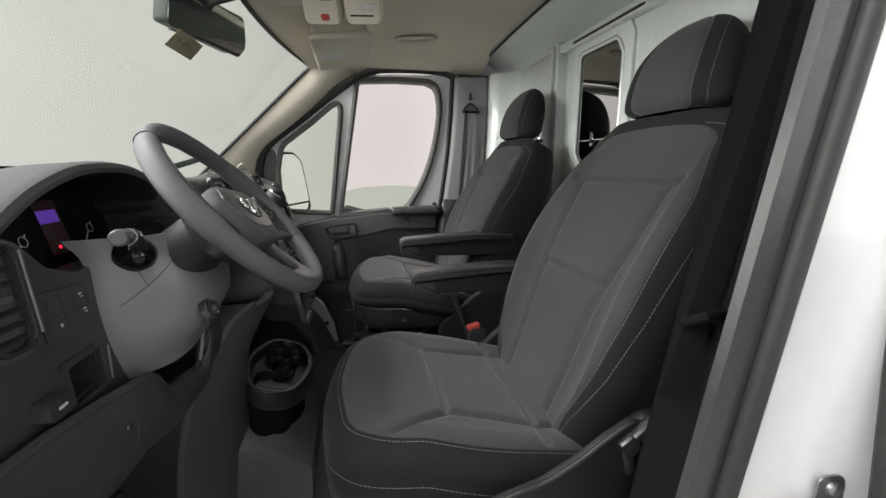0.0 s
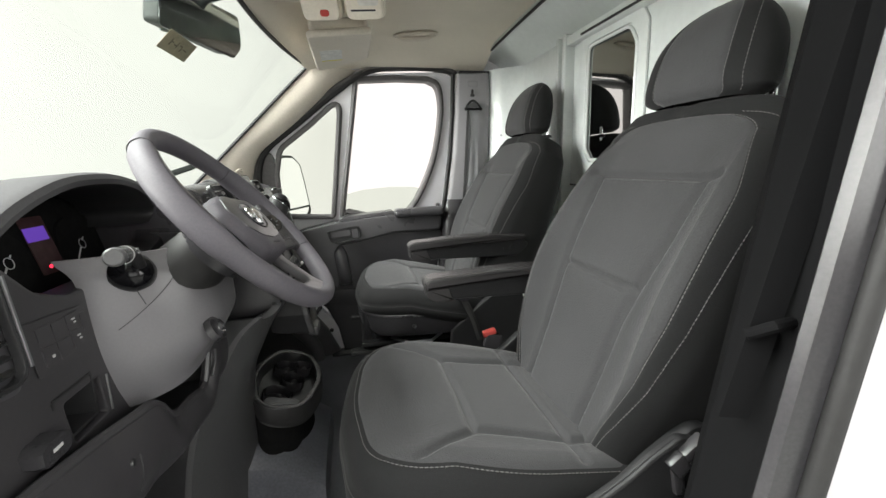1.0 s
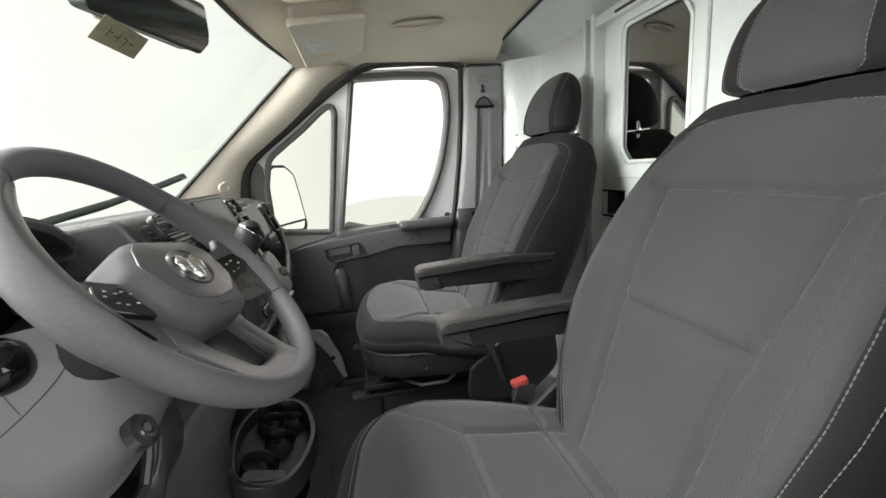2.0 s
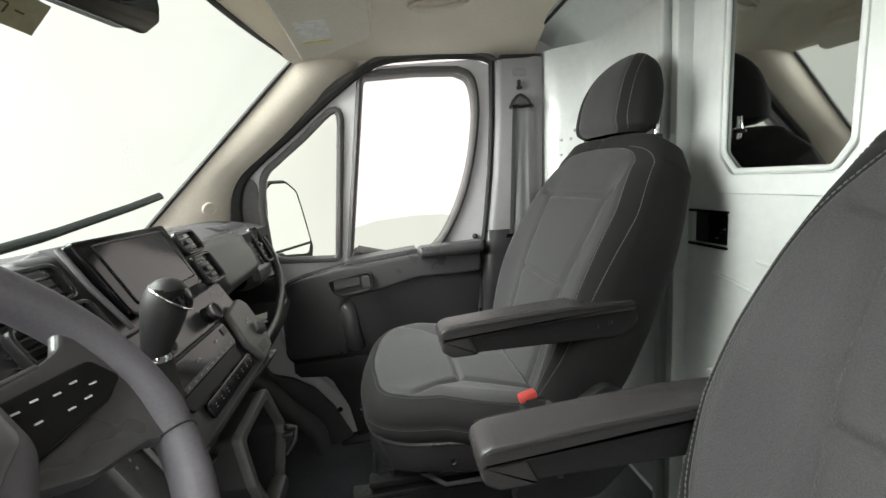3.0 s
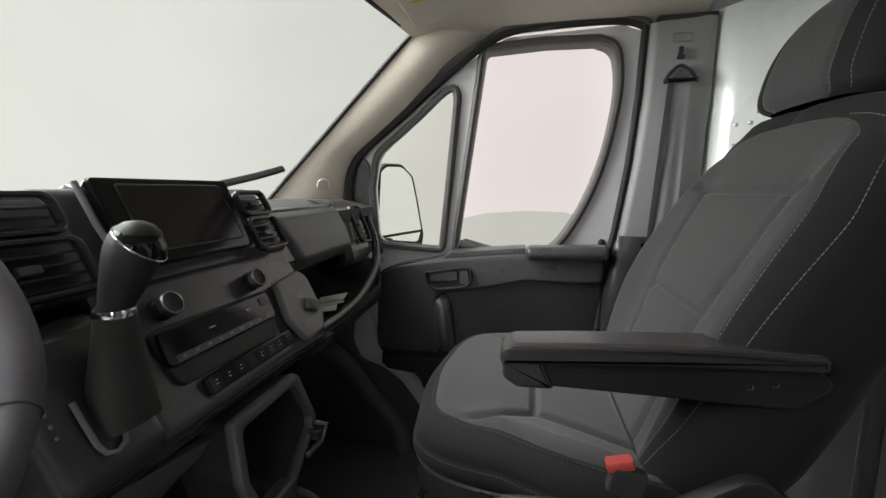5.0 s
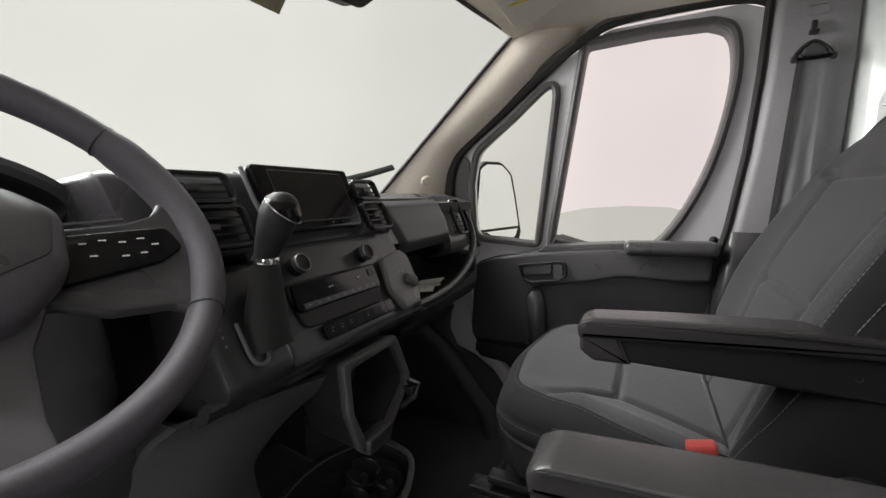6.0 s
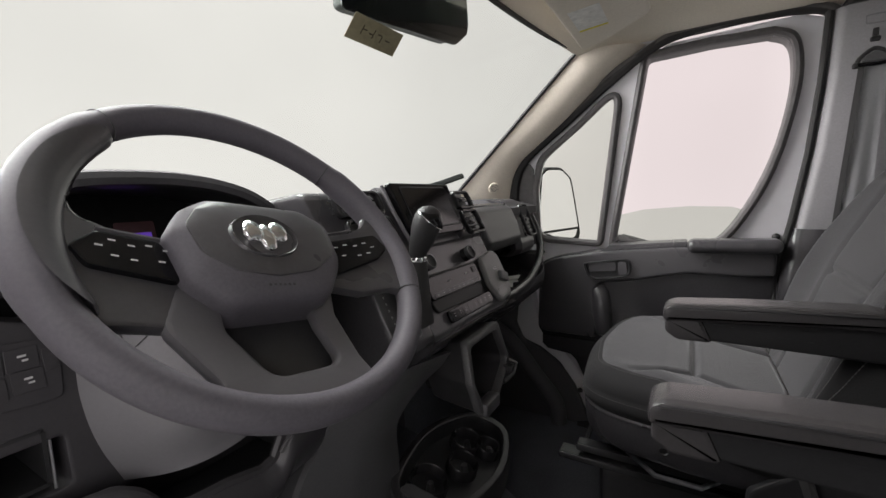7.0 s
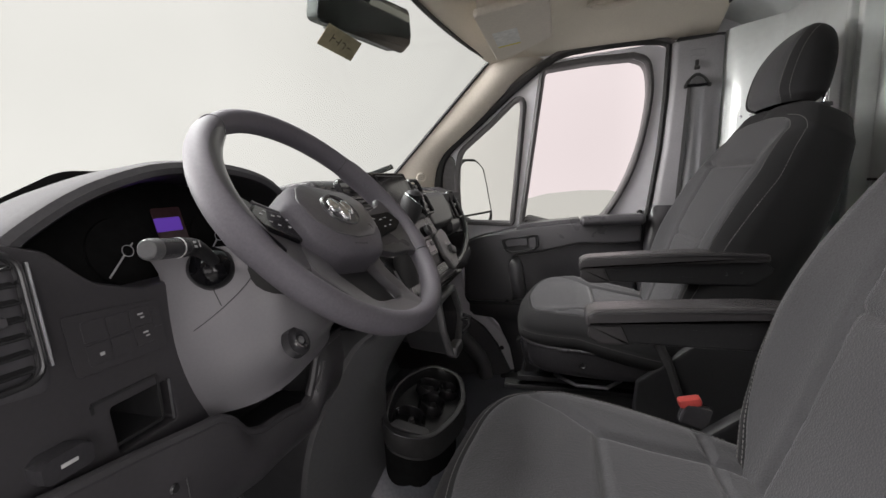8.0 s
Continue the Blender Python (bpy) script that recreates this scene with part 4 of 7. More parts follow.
def near_line(px, py, pts):
    """Distance from arrays of points to a polyline."""
    best = np.full(px.shape, 9.0)
    for (ax, ay), (bx, by) in zip(pts, pts[1:]):
        dx, dy = bx - ax, by - ay
        t = np.clip(((px - ax) * dx + (py - ay) * dy) / (dx * dx + dy * dy), 0, 1)
        best = np.minimum(best, np.hypot(px - ax - t * dx, py - ay - t * dy))
    return best


def cushion_body(rows, spine, half, front, back, power, marks, edge, bolster, seam_gap, y0, s, root, names, labels, angles=240):
    """A padded block lofted along a spine in the x-z plane, with pressed seams and two cloths.
    spine, half, front, back: functions of v; marks: pressed seams in (y, v * length); edge: half width of the front cloth."""
    v = np.linspace(0, 1, rows)
    th = np.arange(angles) * math.tau / angles
    X, Y, Z = (np.zeros((angles, rows)) for _ in range(3))
    SP = np.array([spine(k) for k in v])
    tang = np.gradient(SP, axis=0)
    tang /= np.linalg.norm(tang, axis=1)[:, None]
    nx, nz = -tang[:, 1], tang[:, 0]
    length = np.concatenate([[0], np.cumsum(np.linalg.norm(np.diff(SP, axis=0), axis=1))])
    w = np.array([half(k) for k in v])
    f = np.array([front(k) for k in v])
    b = np.array([back(k) for k in v])
    e = np.array([edge(k) for k in v])[None, :]
    # columns are shifted so that one of them follows the cloth's edge
    te = np.arccos(np.clip(np.clip(e / np.maximum(w, 1e-6), 0, 1) ** (1 / power), 0, 0.9999))
    i0 = int(round(float(np.median(te)) / math.tau * angles))
    t0 = i0 / angles * math.tau
    q = np.broadcast_to(np.where(th <= math.pi / 2, th, np.where(th <= math.pi, math.pi - th, 9))[:, None], (angles, rows))
    wq = np.where(q <= t0, q * te / t0, te + (q - t0) * (math.pi / 2 - te) / (math.pi / 2 - t0))
    full = np.where(th[:, None] <= math.pi / 2, wq, np.where(th[:, None] <= math.pi, math.pi - wq, th[:, None]))
    c, sn = np.cos(full), np.sin(full)
    yy = np.sign(c) * np.abs(c) ** power * w
    nn = np.where(sn >= 0, np.abs(sn) ** power * f, -np.abs(sn) ** power * b)
    rel = np.abs(yy) / np.maximum(w, 1e-6)
    isfront = sn >= -0.001
    nn = nn + np.where(isfront, bolster(rel, v[None, :]), 0)
    Ltot = np.broadcast_to(length[None, :], yy.shape)
    press = np.zeros(yy.shape)
    for pts, wd, dp in marks:
        press = np.maximum(press, groove(near_line(yy, Ltot, pts), wd, dp))
        press = np.maximum(press, groove(near_line(-yy, Ltot, pts), wd, dp))
    press = np.maximum(press, groove(np.where(isfront, np.abs(yy) - e, 1), 0.004, 0.004))
    nn = nn - np.where(isfront, press, 0)
    X = SP[:, 0][None, :] - nx[None, :] * nn * -1
    Z = SP[:, 1][None, :] + nz[None, :] * nn
    V = np.stack([X, y0 + s * yy, Z], -1).reshape(-1, 3)
    F = grid_faces(angles, rows, True)
    if s < 0:
        F = F[:, ::-1]
    ya = np.abs(yy.reshape(-1))[F].mean(axis=1)
    ea = np.broadcast_to(e, yy.shape).reshape(-1)[F].mean(axis=1)
    cols = np.arange(len(F)) // (rows - 1)
    inner = (cols >= i0) & (cols < angles // 2 - i0) & (ea > 0.004)
    shell = array_part(names[0], V, F[~inner], SIDE, root, labels[0])
    array_part(names[1], V, F[inner], CLOTH, shell, labels[1])
    G = V.reshape(angles, rows, 3)
    # stitched lines: one beside the cloth's edge, one further round the side
    for gap in seam_gap:
        for sgn in (1, -1):
            path = []
            for j in range(3, rows - 2):
                half_t = np.linspace(math.pi / 2, -math.pi / 3, 120) if sgn > 0 else np.linspace(math.pi / 2, math.pi * 4 / 3, 120)
                idx = (half_t / math.tau * angles) % angles
                i0 = np.floor(idx).astype(int) % angles
                fr_ = (idx - np.floor(idx))[:, None]
                ring_pts = G[i0, j] * (1 - fr_) + G[(i0 + 1) % angles, j] * fr_
                ys = np.abs(ring_pts[:, 1] - y0)
                arc = np.concatenate([[0], np.cumsum(np.linalg.norm(np.diff(ring_pts, axis=0), axis=1))])
                k = max(int(np.argmax(ys >= e[0, j])), 1) if (ys >= e[0, j]).any() else 1
                at = arc[k - 1] + (arc[k] - arc[k - 1]) * min(max((e[0, j] - ys[k - 1]) / max(ys[k] - ys[k - 1], 1e-6), 0), 1)
                target = at + gap[0] + (gap[1] - gap[0]) * v[j]
                p = np.array([np.interp(target, arc, ring_pts[:, c_]) for c_ in range(3)])
                out_ = np.array([0, np.sign(p[1] - y0), 0]) * 0.0004 + np.array([nx[j], 0, nz[j]]) * 0.0004
                if e[0, j] > 0.03:
                    path.append(p + out_)
            sv, sf = stitches(path)
            if len(sf):
                tagged(array_part("stitching", sv, sf, THREAD, shell), "pale thread stitching", kind="stuff")
    return shell


def along(pts, v):
    """A point at 0..1 along a list of points."""
    k = min(max(v, 0), 1) * (len(pts) - 1)
    i = min(int(k), len(pts) - 2)
    return pts[i].lerp(pts[i + 1], k - i)


def build_seat(y0, s, label, knobs, arm, back_low, back_high, head_x, seat_x, lift, depth, raised_base):
    """A van seat; s is +1 where the aisle lies towards +y."""
    r = thing("seat", (0.25, y0, FLOOR), label, "seat", group="cab seats")
    cx = lambda v: v
    # backrest
    bp = [Vector((a, b, 0)) for a, b in ((0.372, 0.38), (0.420, 0.50), (0.478, 0.66), (0.545, 0.80), (0.612, 0.93), (0.672, 1.045))]
    bs = spline(bp, 60)

    def back_spine(v):
        p = along(bs, v)
        return (p.x + 0.035 + back_low + (back_high - back_low) * v, p.y)

    def back_half(v):
        k = [0.225, 0.252, 0.275, 0.284, 0.283, 0.277, 0.266, 0.250, 0.18]
        t = v * 8
        i = min(int(t), 7)
        return k[i] + (k[i + 1] - k[i]) * (t - i)
    rnd = lambda v: 1 - 0.9 * smooth(0.955, 1.0, v) ** 2 if v > 0.955 else 1.0

    def edge(v):
        side = back_half(min(v, 0.84)) - 0.062 + 0.03 * smooth(0.0, 0.45, v) - 0.022 * smooth(0.66, 0.84, v)
        return side * max(1 - (max(v - 0.76, 0) / 0.155) ** 4, 0.0) ** 0.3
    marks = [([(0.112, 0.02), (0.125, 0.25), (0.150, 0.40), (0.160, 0.535)], 0.007, 0.013), ([(0.0, 0.545), (0.165, 0.545), (0.19, 0.552)], 0.007, 0.012), ([(0.0, 0.315), (0.135, 0.315)], 0.007, 0.012)]
    bol = lambda rel, v: 0.036 * np.clip((rel - 0.5) / 0.28, 0, 1) ** 2 * (1 - np.clip((rel - 0.86) / 0.14, 0, 1) ** 2) * np.sin(np.pi * np.clip(v / 0.85, 0, 1)) ** 0.7
    cushion_body(150, back_spine, lambda v: back_half(v) * (rnd(v) if v > 0.955 else 1), lambda v: (0.050 + 0.01 * math.sin(math.pi * v)) * rnd(v), lambda v: (0.125 - 0.05 * v + 0.065 * math.sin(math.pi * v)) * rnd(v), 0.55, marks, edge, bol, ((0.004, 0.004), (0.018, 0.062)), y0, s, r, ("backrest", "backrest_cloth"), ("charcoal cloth backrest sides", "grey woven cloth front with pressed seams"))
    # headrest
    hs = spline([Vector((0.695 + head_x, 1.052, 0)), Vector((0.700 + head_x, 1.10, 0)), Vector((0.720 + head_x, 1.175, 0)), Vector((0.757 + head_x, 1.252, 0))], 40)

    def head_half(v):
        arch = max(1 - (max(v - 0.34, 0) / 0.66) ** 2.5, 0.004) ** 0.5
        return 0.156 * arch * (1 - 0.22 * max(1 - v / 0.14, 0) ** 2)

    def hr(v):
        if v < 0.30:
            return 1 - 0.34 * (1 - v / 0.30) ** 2.4
        return max(1 - ((v - 0.30) / 0.70) ** 2.6, 0.004) ** 0.5
    cushion_body(70, lambda v: tuple(along(hs, v).xy), head_half, lambda v: 0.056 * hr(v), lambda v: 0.064 * hr(v), 0.74, [], lambda v: head_half(v) * 0.60, lambda rel, v: 0 * rel * v, ((0.001, 0.001), (0.038, 0.038)), y0, s, r, ("headrest", "headrest_cloth"), ("charcoal cloth headrest", "grey woven cloth headrest front"), 160)
    for o in (-0.125, 0.125):
        part("headrest_post", tube([(0.735 + head_x, y0 + o, 0.99), (0.738 + head_x, y0 + o, 1.075)], 0.007, 10), CHROME, r, "chrome headrest post")
        part("post_guide", lathe([(0.016, 0), (0.015, 0.008), (0.008, 0.011)], Matrix.Translation((0.736 + head_x, y0 + o, 1.034)), 14), DARK, r)
    # seat cushion: polar skin over a rounded plan
    plan = rounded([(-0.040, -0.255, 0.15), (-0.072, 0.0, 0.5), (-0.040, 0.255, 0.15), (0.22, 0.296, 0.6), (0.47, 0.274, 0.04), (0.47, -0.274, 0.04), (0.22, -0.296, 0.6)], 14)
    pl = np.array(plan)
    # even steps along the outline
    seg = np.linalg.norm(np.diff(np.vstack([pl, pl[:1]]), axis=0), axis=1)
    acc = np.concatenate([[0], np.cumsum(seg)])
    NA, NF, NC, ND = 300, 52, 22, 14
    NR = NF + NC + ND
    u = np.linspace(0, acc[-1], NA, endpoint=False)
    px = np.interp(u, acc, np.append(pl[:, 0], pl[0, 0]))
    py = np.interp(u, acc, np.append(pl[:, 1], pl[0, 1]))
    c0 = np.array([0.235, 0.0])
    # flat top, a quarter-round shoulder, then the upright side
    turn = np.linspace(0, math.pi / 2, NC + 1)[1:]
    rr = np.concatenate([np.linspace(0.0, 0.77, NF), 0.77 + 0.215 * np.sin(turn), np.full(ND, 0.985)])
    side = np.linspace(0, 1, ND + 1)[1:]
    rr[NF + NC:] += 0.022 * np.sin(side * math.pi) - 0.03 * side ** 2
    fall = np.concatenate([np.zeros(NF), 0.058 * (1 - np.cos(turn)), 0.058 + depth * side])
    GX = c0[0] + (px[:, None] - c0[0]) * rr[None, :]
    GY = py[:, None] * rr[None, :]
    top = 0.480 - 0.070 * np.clip((GX - 0.12) / 0.30, 0, 1) + 0.008 * np.clip((np.abs(GY) - 0.13) / 0.08, 0, 1) ** 2
    top = top - 0.006 * np.clip((0.06 - GX) / 0.10, 0, 1) ** 2
    GZ = top + lift - fall[None, :]
    press = np.zeros(GX.shape)
    for pts in ([(0.180, 0.0), (0.178, 0.145)], [(0.178, 0.145), (0.26, 0.150), (0.36, 0.165), (0.46, 0.150)], [(0.178, 0.147), (0.12, 0.185), (0.055, 0.225)], [(0.358, 0.0), (0.356, 0.165), (0.352, 0.24)]):
        d = np.minimum(near_line(GX, GY, pts), near_line(GX, -GY, pts))
        press = np.maximum(press, groove(d, 0.0085, 0.011) * np.clip((0.86 - rr[None, :]) / 0.06, 0, 1))
    seam = NF + int(NC * 0.27)
    press = np.maximum(press, groove((np.arange(NR)[None, :] - seam) * 0.0042 + 0 * GX, 0.004, 0.0022))
    GZ = GZ - press
    V = np.stack([GX + seat_x, y0 + s * GY, GZ], -1).reshape(-1, 3)
    F = grid_faces(NA, NR, True)
    if s > 0:
        F = F[:, ::-1]
    col = (F % NR).max(axis=1)
    inner = col <= seam
    cush = array_part("cushion", V, F[~inner], SIDE, r, "charcoal cloth cushion sides")
    array_part("cushion_cloth", V, F[inner], CLOTH, cush, "grey woven cloth seat with pressed seams")
    G = V.reshape(NA, NR, 3)
    for j, lift in ((seam + 2, 0.0006), (NF + NC + 1, 0.0002)):
        path = [G[k, j] + np.array([0, 0, lift]) for k in np.roll(np.arange(NA), -int(NA * 0.52)) if G[k, j][0] < 0.42 + seat_x]
        runs, cur = [], []
        for p in path:
            if cur and np.linalg.norm(p - cur[-1]) > 0.05:
                runs.append(cur)
                cur = []
            cur.append(p)
        runs.append(cur)
        for run in runs:
            if len(run) > 3:
                sv, sf = stitches(run)
                tagged(array_part("stitching", sv, sf, THREAD if knobs else GREYTHREAD, cush), "thin thread stitching", kind="stuff")
    # plastic skirt, pedestal and slides
    sk = [(a + 0.004 + seat_x, b * 0.965) for a, b in plan]
    up = raised_base
    part("skirt", loft([[Vector((0.235 + (a - 0.235) * k, y0 + s * b * k, z + up)) for a, b in sk] for z, k in ((0.345, 0.90), (0.342, 0.985), (0.328, 1.0), (0.275, 0.985), (0.256, 0.95), (0.252, 0.85))]), DARK, r, "black plastic seat skirt")
    part("skirt_lip", tube([(0.235 + (a - 0.235) * 0.985, y0 + s * b * 0.998, 0.336 + up) for a, b in sk], 0.0055, 8, closed=True), SOFT, r)
    part("skirt_screw", lathe([(0, 0.003), (0.006, 0.003), (0.008, 0)], frame_of((0.175, y0 + s * 0.283, 0.300 + up), (1, 0, 0), (0, 0, s)), 12), BLACKMETAL, r)
    for o in (-0.19, 0.19):
        part("slide", merge(box((0.24, y0 + o, 0.215 + up), (0.50, 0.035, 0.018), 0.004), box((0.22, y0 + o, 0.188 + up), (0.54, 0.045, 0.016), 0.004)), SLAT, r, "black steel seat slide")
    part("slide_bar", tube([(0.02, y0 - 0.19, 0.205 + up), (0.0, y0 - 0.17, 0.20 + up), (0.0, y0 + 0.17, 0.20 + up), (0.02, y0 + 0.19, 0.205 + up)], 0.007, 8), SLAT, r)
    part("slide_lever", tube([(0.10, y0 + s * 0.20, 0.232 + up), (0.16, y0 + s * 0.262, 0.232 + up), (0.24, y0 + s * 0.262, 0.232 + up), (0.29, y0 + s * 0.20, 0.232 + up)], 0.005, 8), STEEL, r, "bare steel slide lever")
    part("pedestal", box((0.26, y0, (0.180 + up + FLOOR) / 2), (0.44, 0.40, 0.180 + up - FLOOR), 0.02), BLACKMETAL, r, "black steel pedestal")
    # recliner covers and armrest on the aisle side
    for side in (1, -1):
        yc = y0 + s * side * 0.268
        rc = rounded([(0.30, 0.25, 0.03), (0.50, 0.24, 0.05), (0.60, 0.33, 0.08), (0.585, 0.47, 0.06), (0.52, 0.515, 0.04), (0.43, 0.455, 0.1), (0.31, 0.355, 0.03)], 6)
        part("recliner_cover", plate(rc, [], 0.03, lambda a, b, t: Vector((a, yc + s * side * (t - 0.008), b)), 0.009), MATT, r, "moulded plastic recliner cover")
    ya = y0 + s * (0.290 if knobs else 0.258)
    arm_side = [(a, b + arm) for a, b in rounded([(0.200, 0.654, 0.008), (0.575, 0.670, 0.02), (0.605, 0.645, 0.03), (0.560, 0.606, 0.03), (0.205, 0.612, 0.01)], 6)]
    am = part("armrest", plate(arm_side, [], 0.056, lambda a, b, t: Vector((a, ya + t - 0.028, b)), 0.006), ARMBODY, r, "folded-down black armrest")
    pad = [(a, b + arm) for a, b in rounded([(0.166, 0.640, 0.008), (0.164, 0.666, 0.020), (0.185, 0.676, 0.03), (0.30, 0.684, 0.1), (0.45, 0.690, 0.1), (0.59, 0.686, 0.014), (0.59, 0.663, 0.010), (0.40, 0.656, 0.1), (0.20, 0.642, 0.02)], 6)]
    part("arm_pad", plate(pad, [], 0.072, lambda a, b, t: Vector((a, ya + t - 0.036, b)), 0.0105), ARMPAD, am, "smooth grey arm pad")
    for k in (-1, 1):
        part("pad_piping", tube([(a, ya + k * 0.0362, b + arm) for a, b in ((0.176, 0.668), (0.20, 0.671), (0.30, 0.6765), (0.45, 0.682), (0.58, 0.679))], 0.0016, 6), ARMBODY, am)
    nose = [(a, b + arm) for a, b in rounded([(0.169, 0.622, 0.012), (0.169, 0.650, 0.008), (0.226, 0.654, 0.004), (0.246, 0.609, 0.006), (0.19, 0.608, 0.016)], 6)]
    part("arm_nose", plate(nose, [], 0.067, lambda a, b, t: Vector((a, ya + t - 0.0335, b)), 0.007), ARMPAD, am, "rounded grey arm end")
    for x, z in ((0.50, 0.636), (0.53, 0.642)):
        for k in (-1, 1):
            part("arm_screw", lathe([(0, 0.003), (0.003, 0.002), (0.004, 0)], frame_of((x, ya + k * 0.0285, z + arm), (k, 0, 0), (0, 0, 1)), 8), STEEL, am)
    # buckle on the aisle side
    yb = y0 + s * (0.300 if knobs else 0.288)
    xb, zb = (0.356, 0.455) if knobs else (0.341, 0.512)
    bk = part("buckle_stalk", tube([(xb + 0.07, yb, zb - 0.20), (xb + 0.04, yb, zb - 0.10), (xb + 0.012, yb, zb - 0.04)], 0.014, 8, flat=0.6), RUBBER, r, "black belt buckle stalk")
    part("buckle_body", box((xb + 0.010, yb, zb - 0.026), (0.05, 0.024, 0.045), 0.006, pose(0, 0, 0, 0, 15, 0)), DARK, bk)
    part("buckle_button", box((xb, yb, zb), (0.040, 0.022, 0.017), 0.005, pose(0, 0, 0, 0, -14, 0)), RED, bk, "red release button")
    if knobs:
        yk = y0 - s * 0.330
        side_o = rounded([(0.08, 0.20), (0.06, 0.335, 0.03), (0.235, 0.414, 0.2), (0.30, 0.431, 0.1), (0.36, 0.463, 0.1), (0.408, 0.497, 0.05), (0.455, 0.522, 0.02), (0.503, 0.505, 0.03), (0.535, 0.40, 0.1), (0.53, 0.22)], 6)
        va = part("side_valance", plate(side_o, [], 0.020, lambda a, b, t: Vector((a, y0 - s * (0.304 + t), b)), 0.006), MATT, r, "black plastic side valance")
        part("valance_edge", tube(spline([(0.07, y0 - s * 0.322, 0.338), (0.235, y0 - s * 0.322, 0.412), (0.30, y0 - s * 0.322, 0.430), (0.36, y0 - s * 0.322, 0.461), (0.408, y0 - s * 0.322, 0.494), (0.446, y0 - s * 0.322, 0.517)], 24), 0.005, 8), MATT, va)
        part("adjuster_lever", merge(box((0.470, yk, 0.508), (0.046, 0.020, 0.022), 0.006, pose(0, 0, 0, 0, -38, 0)), box((0.446, yk, 0.484), (0.030, 0.018, 0.036), 0.006, pose(0, 0, 0, 0, -38, 0)), box((0.450, yk + s * 0.004, 0.452), (0.020, 0.014, 0.05), 0.006, pose(0, 0, 0, 0, -12, 0))), DARK, r, "black notched adjuster lever")
        part("adjuster_hub", lathe([(0, 0.016), (0.016, 0.016), (0.020, 0.011), (0.020, 0)], frame_of((0.462, yk + s * 0.014, 0.480), (1, 0, 0), (0, 0, s)), 18), DARK, r)
        part("fabric_tag", box((0.560, y0 - s * 0.252, 0.775), (0.03, 0.002, 0.016), 0.0005, pose(0, 0, 0, 0, -45, 0)), PAPER, r, "small white fabric tag")
    return r


build_seat(-0.50, 1, "grey and black cloth driver's seat with folded-down armrest", True, -0.034, 0.030, 0.050, 0.040, 0.0, 0.0, 0.092, 0.0)
build_seat(0.368, -1, "grey and black cloth passenger seat beside the closed door", False, 0.008, 0.020, 0.022, 0.008, 0.045, 0.034, 0.044, 0.085)


# ---- dashboard ----
dash = thing("dashboard", (-0.5, 0, 0.3), "charcoal and black plastic van dashboard", "dashboard")


def stack_x(z):
    """The raked face of the centre stack."""
    return -0.21 - (z - 0.645) * 0.52


def stack_frame(y, z, out=0.0):
    """A pose on the centre stack's face: local x to the passenger, local y up the face, local z towards the cabin."""
    n = Vector((1, 0, 0.52)).normalized()
    return frame_of(Vector((stack_x(z), y, z)) + n * out, (0, 1, 0), (-0.52, 0, 1))


# top pad across the whole width
def top_pad(u, v):
    y = -0.93 + 1.86 * v
    hump = smooth(-0.86, -0.72, y) * smooth(-0.14, -0.30, y)
    x0 = screen_x(0, 0.86) + 0.02 + 0.12 * (y / 0.9) ** 2
    x1 = -0.352 - 0.10 * smooth(-0.24, -0.30, y) - 0.17 * smooth(-0.26, -0.33, y) * smooth(-0.80, -0.74, y)
    x = x0 + (x1 - x0) * u
    z = 0.858 + 0.022 * math.sin(math.pi * min(u * 1.1, 1)) - 0.010 * smooth(0.85, 1.0, u) + 0.028 * hump * smooth(0.3, 0.9, u)
    return Vector((x, y, z))


part("top_pad", sheet(top_pad, 24, 60, 0.03), PADDED, dash, "charcoal soft top pad")


# passenger's side: padded face, open tray and lower lip
def fascia(y):
    e = smooth(0.76, 0.90, y)
    bow = 0.02 * smooth(0.28, 0.9, y)
    pts = [(-0.38, 0.868), (-0.360, 0.864), (-0.347, 0.845), (-0.329, 0.80), (-0.318, 0.75), (-0.336, 0.715), (-0.38, 0.700), (-0.43, 0.695), (-0.46, 0.66), (-0.455, 0.615), (-0.42, 0.60), (-0.30, 0.588), (-0.275, 0.598), (-0.258, 0.596), (-0.250, 0.575), (-0.262, 0.540), (-0.32, 0.505), (-0.45, 0.47), (-0.70, 0.45)]
    out = []
    for x, z in pts:
        if z < 0.70:
            z = z + e * (0.72 - z) * 0.55 * (1 if x > -0.44 else 0.4)
            x = x - 0.04 * e
        elif x > -0.40:
            x = x - 0.055 * smooth(0.645, 0.675, y)
        out.append(Vector((x - bow, y, z)))
    return out


part("passenger_fascia", loft([fascia(0.24 + 0.68 * k / 28) for k in range(29)], closed=False), DARK, dash, "black lower fascia with open tray")


def pad_place(a, b, t):
    k = [(0.868, -0.380), (0.860, -0.358), (0.845, -0.346), (0.80, -0.328), (0.75, -0.317), (0.715, -0.336)]
    x = np.interp(b, [q[0] for q in k[::-1]], [q[1] for q in k[::-1]])
    return Vector((x - 0.02 * smooth(0.28, 0.9, a) + 0.004 + t, a, b))


def pad_surface(u, v):
    b = 0.862 - 0.146 * u
    a0, a1 = 0.278 + 0.085 * u, 0.648 + 0.034 * u
    a = a0 + (a1 - a0) * v
    p = pad_place(a, b, 0.0)
    edge_ = min(u, 1 - u, v * 2.2, (1 - v) * 2.2)
    return p + Vector((0.012 * smooth(0, 0.12, edge_) - 0.004, 0, 0))


part("glovebox_lid", sheet(pad_surface, 24, 30, 0.02, (-1, 0, 0)), CONSOLE, dash, "charcoal padded glovebox lid")
